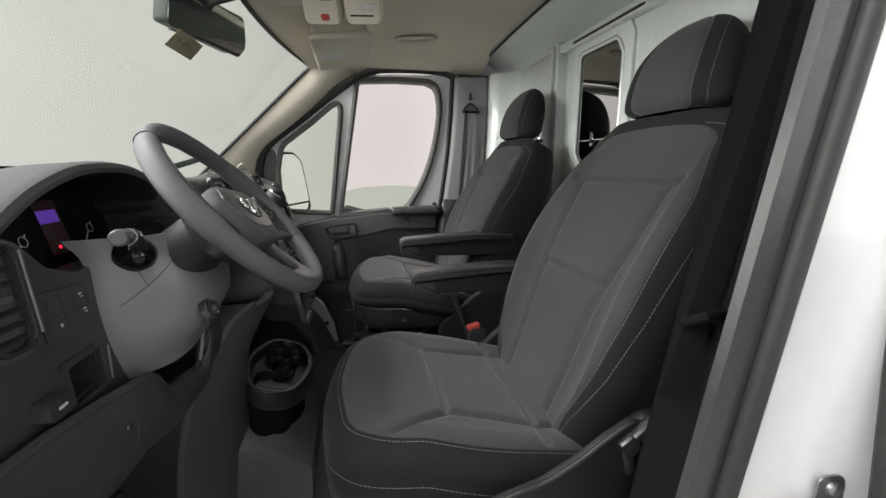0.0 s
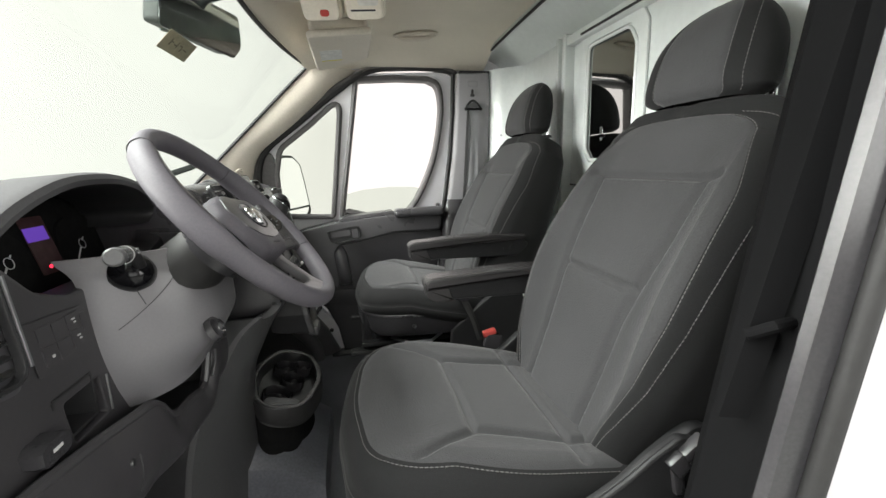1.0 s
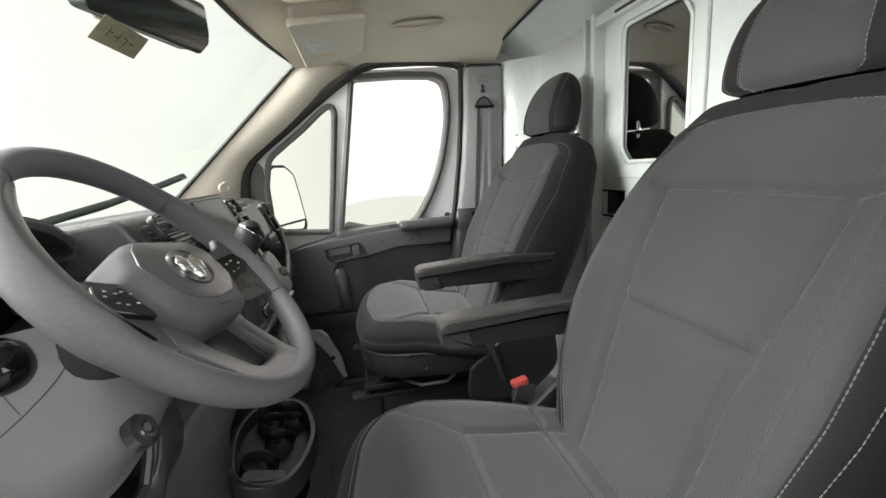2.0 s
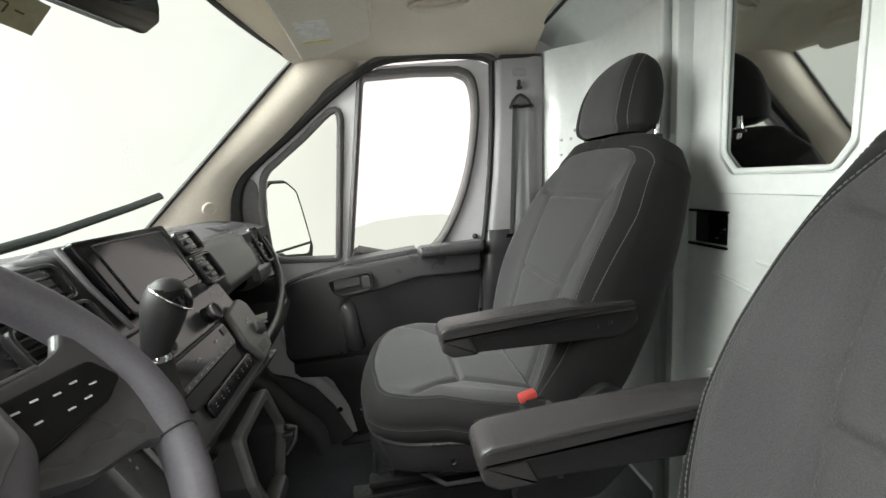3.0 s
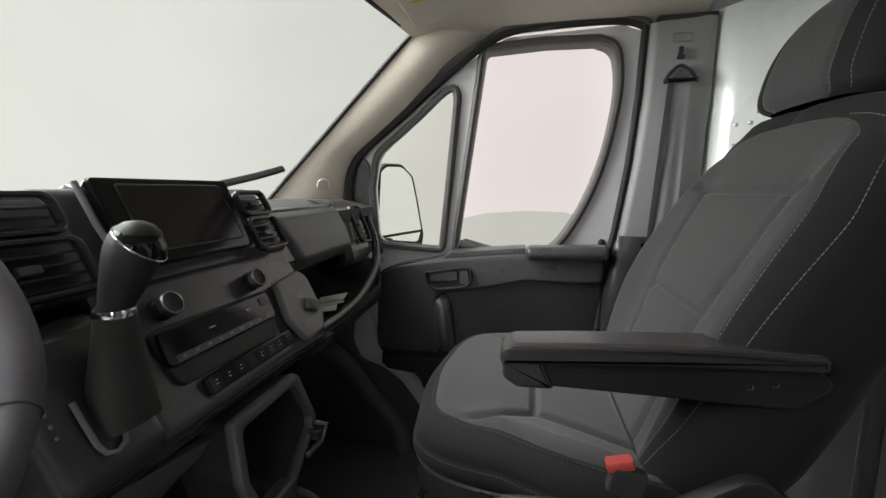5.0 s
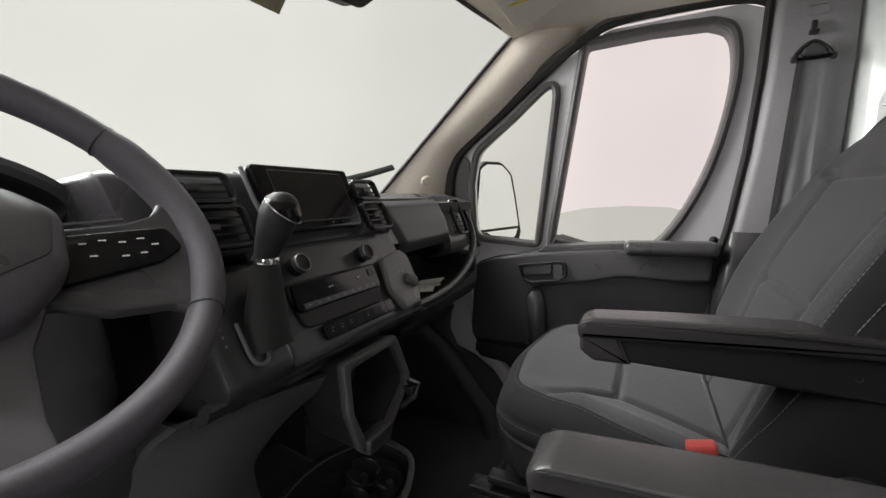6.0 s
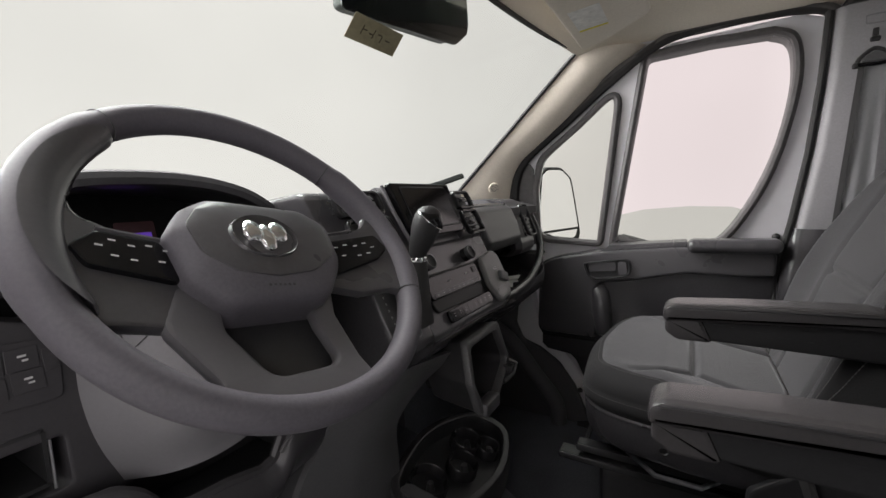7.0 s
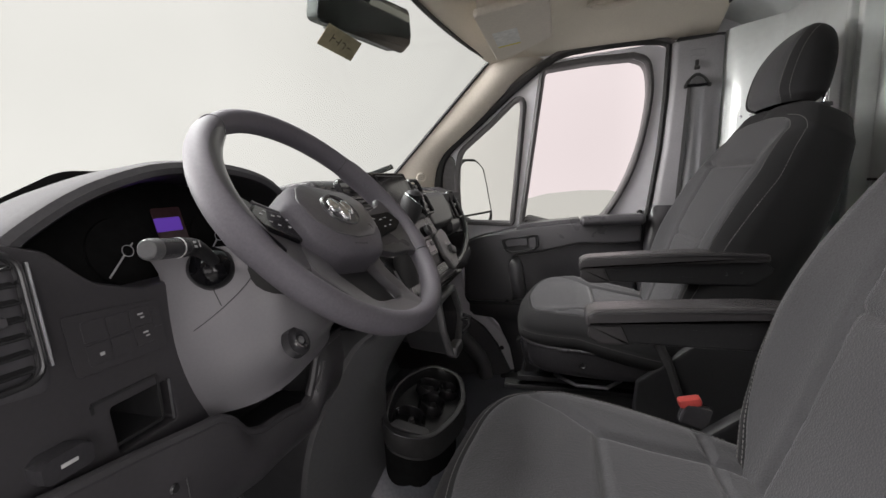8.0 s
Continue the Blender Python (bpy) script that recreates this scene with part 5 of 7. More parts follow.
# tray lip
part("tray_lip", tube(spline([(-0.245, 0.27, 0.602), (-0.252, 0.42, 0.597), (-0.262, 0.56, 0.603), (-0.277, 0.68, 0.622), (-0.293, 0.78, 0.650), (-0.318, 0.865, 0.700), (-0.350, 0.905, 0.770), (-0.395, 0.920, 0.840)], 40), 0.014, 10), DARK, dash, "rounded black tray edge")
part("dash_end", sheet(lambda u, v: Vector((-0.70 + (0.30 - 0.06 * abs(v - 0.4)) * u, 0.900 + 0.01 * (1 - u), 0.50 + 0.36 * v)), 10, 10, 0.03, (0, 1, 0)), DARK, dash)


END_Z = (0.662, 0.672, 0.690, 0.720, 0.76, 0.80, 0.85, 0.868, 0.878)
END_X = (-0.375, -0.345, -0.330, -0.331, -0.341, -0.355, -0.377, -0.392, -0.42)


def dash_end(u, v):
    """The rounded outer end of the dashboard, which carries the vent."""
    b = 0.878 - 0.216 * u
    a = 0.652 + 0.036 * u + (0.262 - 0.036 * u) * v
    x = float(np.interp(b, END_Z, END_X))
    return Vector((x - 0.020 * (1 - smooth(0.0, 0.07, v)) - 0.075 * smooth(0.60, 1.0, v) ** 1.5, a, b))


part("vent_pod", sheet(dash_end, 40, 30, 0.02, (-1, 0, 0)), SOFT, dash, "charcoal rounded dashboard end round the vent")


def vent(m, w, h, rows, group_label, r=0.016, deep=-0.03):
    """An air vent: frame, dark throat, slats and a tab, in the pose m."""
    f = part("air_vent", flat_plate(m, rect(w, h, r), 0.014, 0.004, [rect(w - 0.014, h - 0.014, r * 0.7)]), SLAT, dash, group_label)
    part("throat", flat_plate(m @ Matrix.Translation((0, 0, deep)), rect(w - 0.008, h - 0.008, r * 0.7), 0.004), BLACKMETAL, f)
    for k in range(rows):
        y = (k + 0.5) / rows * (h - 0.016) - (h - 0.016) / 2
        part("slat", box((0, 0, 0), (w - 0.012, 0.0034, 0.016), 0.0012, None), SLAT, f).matrix_basis = Matrix.Translation(-origin(dash)) @ m @ Matrix.Translation((0, y, -0.003)) @ pose(0, 0, 0, 22, 0, 0) @ Matrix.Translation(origin(dash))
    part("tab", flat_plate(m @ Matrix.Translation((0, 0, 0.004)), rect(0.022, 0.010, 0.003), 0.008, 0.002), SOFT, f)
    return f


# centre stack
prof = rounded([(-0.62, 0.875), (-0.362, 0.912, 0.02), (stack_x(0.625), 0.625, 0.02), (-0.222, 0.585, 0.02), (-0.62, 0.50)], 5)
part("stack_body", plate(prof, [], 0.40, lambda a, b, t: Vector((a, -0.145 + t, b)), 0.010), SOFT, dash, "black centre stack")
upper = rounded([(-0.62, 0.880), (-0.364, 0.908, 0.03), (stack_x(0.80) + 0.004, 0.79, 0.02), (-0.34, 0.77, 0.02), (-0.62, 0.76)], 5)
part("vent_housing", plate(upper, [], 0.125, lambda a, b, t: Vector((a + 0.012, 0.134 + t, b)), 0.012), SOFT, dash, "charcoal vent housing")
part("vent_housing", plate(upper, [], 0.18, lambda a, b, t: Vector((a + 0.008, -0.300 + t, b)), 0.012), SOFT, dash, "charcoal vent housing")
for y, w in ((0.196, 0.086), (-0.205, 0.125)):
    vent(stack_frame(y, 0.876, 0.010), w, 0.052, 3, "small upper air vent with dark slats")
    vent(stack_frame(y + (-0.004 if y > 0 else 0.004), 0.820, 0.012), w, 0.068, 4, "lower air vent with dark slats")
# screen
sf = stack_frame(0.026, 0.862, 0.002)
hs_ = part("display_housing", flat_plate(sf, rounded([(-0.118, -0.066, 0.02), (0.106, -0.066, 0.02), (0.124, 0.062, 0.008), (-0.122, 0.062, 0.008)], 5), 0.02, 0.006), GLOSS, dash, "gloss black display housing")
part("display_back", plate(rounded([(-0.50, 0.86), (-0.376, 0.918, 0.01), (-0.350, 0.908, 0.01), (-0.297, 0.80)]), [], 0.225, lambda a, b, t: Vector((a - 0.004, -0.087 + t, b)), 0.006), SOFT, hs_)
part("screen", flat_plate(sf @ Matrix.Translation((0.0, 0.0, 0.0195)), rect(0.182, 0.094, 0.003), 0.002), SCREEN, hs_, "dark display glass")
part("screen_edge", tube([sf @ Vector((a, b, 0.021)) for a, b in rect(0.186, 0.098, 0.004)], 0.0012, 6, closed=True), BLACKMETAL, hs_)
part("display_trim", tube([sf @ Vector((-0.128, 0.060, 0.006)), sf @ Vector((-0.130, 0.0, 0.008)), sf @ Vector((-0.124, -0.075, 0.012))], 0.004, 8), GREY, hs_, "satin grey edge trim")
# knobs
for y, z in ((-0.072, 0.755), (0.105, 0.752)):
    km = stack_frame(y, z, 0.0)
    kb = part("knob", lathe([(0.0, 0.020), (0.011, 0.0205), (0.0135, 0.0225), (0.0150, 0.022), (0.0155, 0.010), (0.0165, 0.0)], km, 28), MATT, dash, "black rotary knob")
    part("knob_ring", lathe([(0.0138, 0.0228), (0.0152, 0.0236), (0.0164, 0.0222), (0.0168, 0.018), (0.0164, 0.013), (0.0152, 0.012)], km, 28), STEEL, kb, "silver knob ring")
part("slot_line", tube([stack_frame(y, 0.790, 0.001) @ Vector((0, 0, 0)) for y in (-0.13, 0.0, 0.13)], 0.0022, 6), BLACKMETAL, dash)
# climate panel
cm = stack_frame(0.008, 0.708, 0.0)
cl = part("climate_panel", flat_plate(cm, rounded([(-0.118, -0.024, 0.012), (0.108, -0.024, 0.012), (0.112, 0.024, 0.008), (-0.112, 0.024, 0.008)], 5), 0.010, 0.003), GLOSS, dash, "gloss black climate panel")
part("panel_surround", flat_plate(cm @ Matrix.Translation((0.0, -0.010, -0.004)), rounded([(-0.112, -0.040, 0.02), (0.098, -0.044, 0.02), (0.124, 0.038, 0.015), (-0.120, 0.040, 0.015)], 5), 0.009, 0.004), MATT, cl)
for k in range(9):
    part("button", flat_plate(cm @ Matrix.Translation((-0.092 + 0.022 * k, -0.016, 0.0095)), rect(0.0215, 0.009, 0.001), 0.0014, 0.0004), SATIN, cl)
tagged(part("print", bars(cm @ Matrix.Translation((0, 0, 0.0112)), [(-0.092 + 0.022 * k, -0.016, 0.005, 0.0011) for k in range(9)] + [(-0.03, 0.004, 0.012, 0.002), (0.05, 0.006, 0.010, 0.003)]), MARK, cl), "small printed marks", kind="stuff")
part("slot", flat_plate(cm @ Matrix.Translation((0.092, 0.010, 0.010)), rect(0.018, 0.014, 0.002), 0.002), BLACKMETAL, cl)
# switch row
bm2 = stack_frame(0.029, 0.649, 0.0)
sw = part("switch_bezel", flat_plate(bm2, rect(0.205, 0.027, 0.008), 0.008, 0.003), GLOSS, dash, "row of black switches")
for k in range(8):
    part("switch", flat_plate(bm2 @ Matrix.Translation((-0.086 + 0.0245 * k, 0, 0.007)), rect(0.0235, 0.020, 0.001), 0.0022, 0.0006), GLOSS, sw)
tagged(part("print", bars(bm2 @ Matrix.Translation((0, 0, 0.0095)), [(-0.086 + 0.0245 * k + d, q, 0.0035, 0.0010) for k in range(8) if k != 3 for d, q in ((0, 0.003), (-0.001, -0.002))]), MARK, sw), "small printed marks", kind="stuff")
# grey pod with socket and cover
um = stack_frame(0.190, 0.688, 0.002)
pod = part("socket_pod", flat_plate(um, rounded([(-0.034, -0.068, 0.02), (0.030, -0.062, 0.02), (0.052, -0.034, 0.03), (0.056, 0.046, 0.02), (0.034, 0.064, 0.02), (-0.044, 0.052, 0.015), (-0.058, -0.016, 0.02)], 6), 0.016, 0.006), POD, dash, "grey plastic pod with socket and cover")
part("socket_cover", box((0, 0, 0), (0.038, 0.024, 0.014), 0.005), CONSOLE, pod).matrix_basis = Matrix.Translation(-origin(dash)) @ um @ Matrix.Translation((0.018, -0.012, 0.020)) @ pose(0, 0, 0, 10, 0, -25) @ Matrix.Translation(origin(dash))
part("recess", flat_plate(um @ Matrix.Translation((-0.010, -0.045, 0.0150)), rect(0.045, 0.020, 0.004), 0.0015), SOFT, pod)
tagged(part("print", bars(um @ Matrix.Translation((0, 0, 0.0163)), [(-0.006, 0.014, 0.003, 0.006), (0.004, 0.012, 0.006, 0.0018), (0.006, 0.018, 0.002, 0.004)]), MARK, pod), "small printed marks", kind="stuff")
# papers in the tray
pp = thing("paper_stack", (-0.33, 0.44, 0.60), "folded white papers lying in the dashboard tray", "papers")
for k, (y, a) in enumerate(((0.44, 20), (0.48, 32), (0.50, 12))):
    part("sheet", box((0, 0, 0), (0.075, 0.050, 0.0016), 0.0), PAPER, pp, smooth=False).matrix_basis = Matrix.Translation((0.02, y - 0.44, 0.008 + 0.006 * k)) @ pose(0, 0, 0, 4, -4 - 3 * k, a) @ Matrix.Translation((-0.33, 0.44, 0.60))
# outer vents
def outer_frame(s):
    return frame_of((-0.346, 0.776, 0.796), (0.04, 1, 0.0), (-0.42, 0.10, 1)) if s > 0 else frame_of((-0.408, -0.790, 0.772), (0.06, 1, 0.0), (-0.10, -0.10, 1))


for s in (1, -1):
    m = outer_frame(s)
    if s < 0:
        part("vent_pod", flat_plate(m @ Matrix.Translation((0, 0, -0.06)), rounded([(-0.042, -0.088, 0.02), (0.044, -0.088, 0.02), (0.042, 0.076, 0.03), (-0.042, 0.076, 0.03)], 6), 0.056, 0.012), SOFT, dash, "charcoal outer vent pod")
    f = vent(m, 0.080 if s > 0 else 0.066, 0.132 if s > 0 else 0.14, 7, "tall outer air vent with dark slats", 0.026, -0.010 if s > 0 else -0.03)
    if s < 0:
        part("bright_edge", tube([m @ Vector((0.035, q, 0.013)) for q in (-0.055, -0.02, 0.02, 0.055)], 0.0022, 6), STEEL, f)

# ---- driver's side of the dashboard ----
# hooded instrument binnacle: an arched shell round a dark face
def arch(k, x, grow_, sag=0.0):
    """The binnacle's arch at k in 0..1 from its outer to its inner foot."""
    pts = [(-0.775, 0.835), (-0.745, 0.865), (-0.68, 0.905), (-0.60, 0.932), (-0.53, 0.940), (-0.44, 0.938), (-0.36, 0.922), (-0.305, 0.895), (-0.284, 0.872), (-0.298, 0.850)]
    p = along(spline([(a, b, 0) for a, b in pts], 60), k)
    c = Vector((-0.53, 0.80, 0))
    p = c + (p - c) * grow_
    return Vector((x, p.x, p.y - sag))


KS = [i / 40 for i in range(41)]
outer_h = [[arch(k, x + 0.02 * math.sin(math.pi * k), g, d) for k in KS] for x, g, d in ((-0.76, 0.80, 0.05), (-0.64, 0.95, 0.020), (-0.52, 0.99, 0.004), (-0.45, 1.0, 0.0), (-0.436, 0.992, 0.002), (-0.430, 0.965, 0.006), (-0.432, 0.935, 0.010), (-0.442, 0.915, 0.012), (-0.50, 0.90, 0.012), (-0.560, 0.88, 0.012))]
hood = part("instrument_hood", loft(outer_h[:7], closed=False, caps=False), PADDED, dash, "charcoal arched instrument hood")
part("hood_lining", loft(outer_h[6:], closed=False, caps=False), BLACKMETAL, hood, "black lining of the hood")
fm = frame_of((-0.535, -0.505, 0.81), (0, 1, 0), (-0.25, 0, 1))
cluster = part("instrument_panel", flat_plate(fm @ Matrix.Translation((0, 0, -0.01)), rounded([(-0.26, -0.085, 0.03), (0.24, -0.085, 0.03), (0.23, 0.06, 0.06), (0.05, 0.125, 0.1), (-0.10, 0.125, 0.1), (-0.255, 0.05, 0.06)], 6), 0.01), LINING, dash, "black instrument cluster")
for u in (-0.052, 0.129):
    gauge = part("gauge", lathe([(0, 0.003), (0.050, 0.003), (0.055, 0.004), (0.056, 0.0)], fm @ Matrix.Translation((u, -0.005, 0)), 36), LINING, cluster, "round black gauge")
    part("needle", flat_plate(fm @ Matrix.Translation((u, -0.005, 0.007)) @ pose(0, 0, 0, 0, 0, -47), rounded([(-0.0012, -0.052), (0.0012, -0.052), (0.0014, -0.009), (-0.0014, -0.009)]), 0.001), MARK, gauge, "white needle")
    part("needle_tail", flat_plate(fm @ Matrix.Translation((u, -0.005, 0.007)) @ pose(0, 0, 0, 0, 0, -47), rounded([(-0.001, 0.009), (0.001, 0.009), (0.001, 0.017), (-0.001, 0.017)]), 0.001), MARK, gauge)
    part("hub_ring", tube([fm @ Matrix.Translation((u, -0.005, 0.009)) @ Vector((0.009 * math.cos(q), 0.009 * math.sin(q), 0)) for q in [math.tau * i / 16 for i in range(16)]], 0.0007, 6, closed=True), MARK, gauge)
info = part("info_display", flat_plate(fm @ Matrix.Translation((0.040, 0.010, 0.001)), rect(0.056, 0.100, 0.004), 0.002), DIM, cluster, "dim information display")
part("lit_area", flat_plate(fm @ Matrix.Translation((0.036, 0.030, 0.0032)), rect(0.050, 0.024, 0.002), 0.001), PURPLE, info, "purple lit display area")
part("warning_light", lathe([(0, 0.0015), (0.003, 0.001), (0.0035, 0)], fm @ Matrix.Translation((0.034, -0.028, 0.0032)), 10), LED, info, "red warning light")

# flat left face with switch panel, cubby and bonnet lever
lf = rounded([(-0.93, 0.850, 0.02), (-0.775, 0.852, 0.02), (-0.725, 0.835, 0.03), (-0.685, 0.790, 0.05), (-0.63, 0.770, 0.05), (-0.42, 0.772, 0.04), (-0.31, 0.80, 0.04), (-0.28, 0.86, 0.02), (-0.22, 0.86), (-0.22, 0.58, 0.02), (-0.42, 0.57), (-0.58, 0.545, 0.02), (-0.66, 0.515, 0.02), (-0.93, 0.50, 0.02)], 5)
cub = rect(0.078, 0.056, 0.005, -0.661, 0.609)
lface = part("left_fascia", plate(lf, [cub], 0.05, lambda a, b, t: Vector((-0.407 - 0.10 * (b - 0.7) - t, a, b)), 0.006), FASCIA, dash, "dark grey left fascia")
part("cubby", merge(box((-0.466, -0.679, 0.589), (0.13, 0.082, 0.004), 0.0), box((-0.466, -0.679, 0.652), (0.13, 0.082, 0.004), 0.0), box((-0.466, -0.638, 0.62), (0.13, 0.004, 0.062), 0.0), box((-0.466, -0.720, 0.62), (0.13, 0.004, 0.062), 0.0), box((-0.52, -0.679, 0.62), (0.004, 0.082, 0.062), 0.0)), BLACKMETAL, lface, "open dark cubby")
part("cubby_edge", tube([(-0.381, -0.639, 0.648), (-0.381, -0.639, 0.592)], 0.0016, 6), STEEL, lface)
swm = frame_of((-0.407, -0.668, 0.722), (0, 1, 0), (-0.10, 0, 1))
spn = part("switch_panel", flat_plate(swm @ Matrix.Translation((0, 0, 0)), rounded([(-0.060, -0.034, 0.006), (0.052, -0.040, 0.008), (0.056, 0.028, 0.008), (-0.062, 0.038, 0.006)]), 0.0015, 0.0006), FASCIA, lface, "panel of black push switches")
for u, v_ in ((-0.032, 0.014), (-0.004, 0.012), (-0.032, -0.014), (0.024, 0.013), (0.026, -0.012), (0.046, 0.005), (-0.004, -0.015)):
    part("switch", flat_plate(swm @ Matrix.Translation((u, v_, 0.0012)), rect(0.0265 if u < 0.04 else 0.012, 0.024, 0.002), 0.0016, 0.0006), FASCIA, spn)
tagged(part("print", bars(swm @ Matrix.Translation((0, 0, 0.0030)), [(0.024, 0.016, 0.007, 0.0022), (0.026, 0.011, 0.005, 0.002), (0.026, -0.009, 0.007, 0.0022), (0.028, -0.014, 0.005, 0.002), (-0.030, -0.016, 0.005, 0.004)]), MARK, spn), "small printed marks", kind="stuff")
bl = thing("bonnet_lever", (-0.43, -0.765, 0.615), "black bonnet release lever with white symbol", "lever")
part("body", loft([[Vector((-0.425 + dx, -0.765 + q * 0.027 * w, 0.605 + h)) for q, h in ((-1, 0.002), (-0.8, -0.003), (0.8, -0.003), (1, 0.002), (1, 0.018), (0.6, 0.024), (-0.6, 0.024), (-1, 0.018))] for dx, w in ((0.0, 0.7), (0.030, 0.95), (0.042, 1.0), (0.050, 0.9))]), DARK, bl)
part("symbol", box((-0.3745, -0.765, 0.616), (0.001, 0.016, 0.004), 0.0), MARK, bl)

# knee panel below with its open bin
KNEE = [(-0.93, -0.375, 0.600, 0.34), (-0.80, -0.370, 0.592, 0.34), (-0.70, -0.362, 0.580, 0.35), (-0.635, -0.350, 0.573, 0.36), (-0.600, -0.345, 0.570, 0.37), (-0.580, -0.342, 0.556, 0.375), (-0.556, -0.340, 0.522, 0.38), (-0.530, -0.338, 0.510, 0.38), (-0.48, -0.337, 0.506, 0.385), (-0.425, -0.335, 0.494, 0.39), (-0.402, -0.333, 0.502, 0.392), (-0.388, -0.330, 0.532, 0.394), (-0.376, -0.328, 0.566, 0.396), (-0.350, -0.326, 0.586, 0.40), (-0.29, -0.324, 0.592, 0.408), (-0.235, -0.326, 0.580, 0.420), (-0.195, -0.334, 0.550, 0.435), (-0.175, -0.345, 0.510, 0.450)]


def knee_at(y, u):
    """The knee panel's skin: u runs from its notched top edge down to its lower edge."""
    ys = [k[0] for k in KNEE]
    x, top_, low_ = (float(np.interp(y, ys, [k[c] for k in KNEE])) for c in (1, 2, 3))
    return Vector((x + 0.020 * math.sin(math.pi * u) - 0.085 * u ** 2.5, y, top_ + (low_ - top_) * u))


part("knee_panel", sheet(lambda u, v: knee_at(-0.93 + 0.755 * v, u), 18, 120, 0.016, (-1, 0, 0)), FASCIA, dash, "dark grey knee panel with an open notch")
part("knee_edge", tube([knee_at(-0.93 + 0.755 * k / 120, 0.0) + Vector((-0.006, 0, 0)) for k in range(121)], 0.0085, 8), FASCIA, dash)
part("knee_seam", tube([knee_at(-0.664, 0.22 + 0.06 * k) + Vector((0.0006, 0, 0)) for k in range(6)], 0.0011, 5), BLACKMETAL, dash)
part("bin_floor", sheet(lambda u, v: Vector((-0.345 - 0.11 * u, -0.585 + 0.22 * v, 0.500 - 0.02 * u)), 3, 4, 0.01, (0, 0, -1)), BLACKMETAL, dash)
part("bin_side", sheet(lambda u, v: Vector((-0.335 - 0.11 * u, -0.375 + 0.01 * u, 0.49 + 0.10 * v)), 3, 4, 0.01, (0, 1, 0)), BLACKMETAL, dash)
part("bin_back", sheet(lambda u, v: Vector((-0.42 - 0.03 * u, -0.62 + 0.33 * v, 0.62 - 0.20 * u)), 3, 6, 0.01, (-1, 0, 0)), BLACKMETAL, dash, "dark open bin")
part("bin_edge", tube([(-0.322, -0.368, 0.560), (-0.320, -0.385, 0.535), (-0.322, -0.402, 0.515)], 0.0035, 8), CONSOLE, dash, "paler grey bin edge")
part("knee_screw", lathe([(0, 0.003), (0.005, 0.003), (0.007, 0)], frame_of(knee_at(-0.680, 0.24), (0, 1, 0), (0, 0, 1)), 10), BLACKMETAL, dash)
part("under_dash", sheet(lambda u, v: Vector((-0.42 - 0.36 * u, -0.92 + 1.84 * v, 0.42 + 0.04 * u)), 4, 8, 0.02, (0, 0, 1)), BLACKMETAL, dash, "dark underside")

# steering column shroud, grey, from the wheel to the knee
def shroud(u, v):
    """u: down the shroud, v: across it."""
    t = (v - 0.5) * 2
    yl = -0.590 - 0.012 * math.sin(math.pi * u)
    yr = -0.30 + 0.03 * u
    y = yl + (yr - yl) * v
    low = 0.556 + 0.048 * smooth(0.12, 0.85, v)
    z = 0.80 + (low - 0.80) * u
    bulge = (1 - abs(t) ** 3.0) * (1 - 0.45 * smooth(0.55, 1.0, u) * (1 - 0.6 * v))
    x = -0.415 + 0.150 * bulge + 0.010 * math.sin(math.pi * u) - 0.025 * smooth(0.16, 0.0, u) ** 2
    z = z + 0.012 * smooth(0.2, 0.0, u)
    return Vector((x, y, z))


part("column_shroud", sheet(shroud, 30, 40, 0.012, (-1, 0, 0)), GREY, dash, "satin grey steering column shroud")
part("shroud_seam", tube([shroud(0.42 - 0.34 * k / 12, 0.03 + 0.155 * k / 12) + Vector((0.0006, 0, 0)) for k in range(13)], 0.0008, 5), BLACKMETAL, dash)
part("shroud_seam", tube([shroud(0.13 + 0.155 * k / 8, 0.066 + 0.017 * k / 8) + Vector((0.0006, 0, 0)) for k in range(9)], 0.0008, 5), BLACKMETAL, dash)
ig = frame_of((-0.262, -0.52, 0.662), (0, 1, 0.05), (-0.5, 0, 1))
igp = part("ignition", lathe([(0.0, 0.003), (0.008, 0.003), (0.009, 0.007), (0.013, 0.008), (0.016, 0.004), (0.022, 0.002), (0.024, -0.01)], ig, 24), DARK, dash, "black ignition lock")
part("key_slot", lathe([(0, 0.006), (0.006, 0.006), (0.008, 0.002)], ig, 16), STEEL, igp)

# ---- stalk ----
stk = thing("column_stalk", (-0.36, -0.58, 0.79), "black light stalk with grey end on the column", "stalk")
part("boot", lathe([(0.0, 0.026), (0.012, 0.024), (0.023, 0.016), (0.030, 0.002), (0.031, -0.02)], frame_of((-0.352, -0.570, 0.782), (0.3, 0.5, 0), (0, -0.1, 1)), 24), GLOSS, stk, "glossy black ball socket")
part("lever", tube(spline([(-0.340, -0.578, 0.792), (-0.337, -0.594, 0.808), (-0.335, -0.612, 0.820), (-0.331, -0.634, 0.824)], 12), lambda k: 0.0085 + 0.0035 * smooth(0.2, 0.9, k), 16), MATT, stk)
part("twist_grip", tube([(-0.331, -0.634, 0.824), (-0.327, -0.655, 0.826), (-0.323, -0.676, 0.828)], lambda k: 0.0125, 20), DARK, stk)
part("end_cap", tube([(-0.323, -0.676, 0.828), (-0.3215, -0.684, 0.829), (-0.3205, -0.689, 0.8297), (-0.3200, -0.691, 0.830)], lambda k: 0.0129 - 0.0035 * k ** 3, 20), CONSOLE, stk, "grey stalk end")
part("ring_mark", tube([(-0.3290, -0.643, 0.8248), (-0.3287, -0.6445, 0.8250)], 0.0129, 20), MARK, stk)
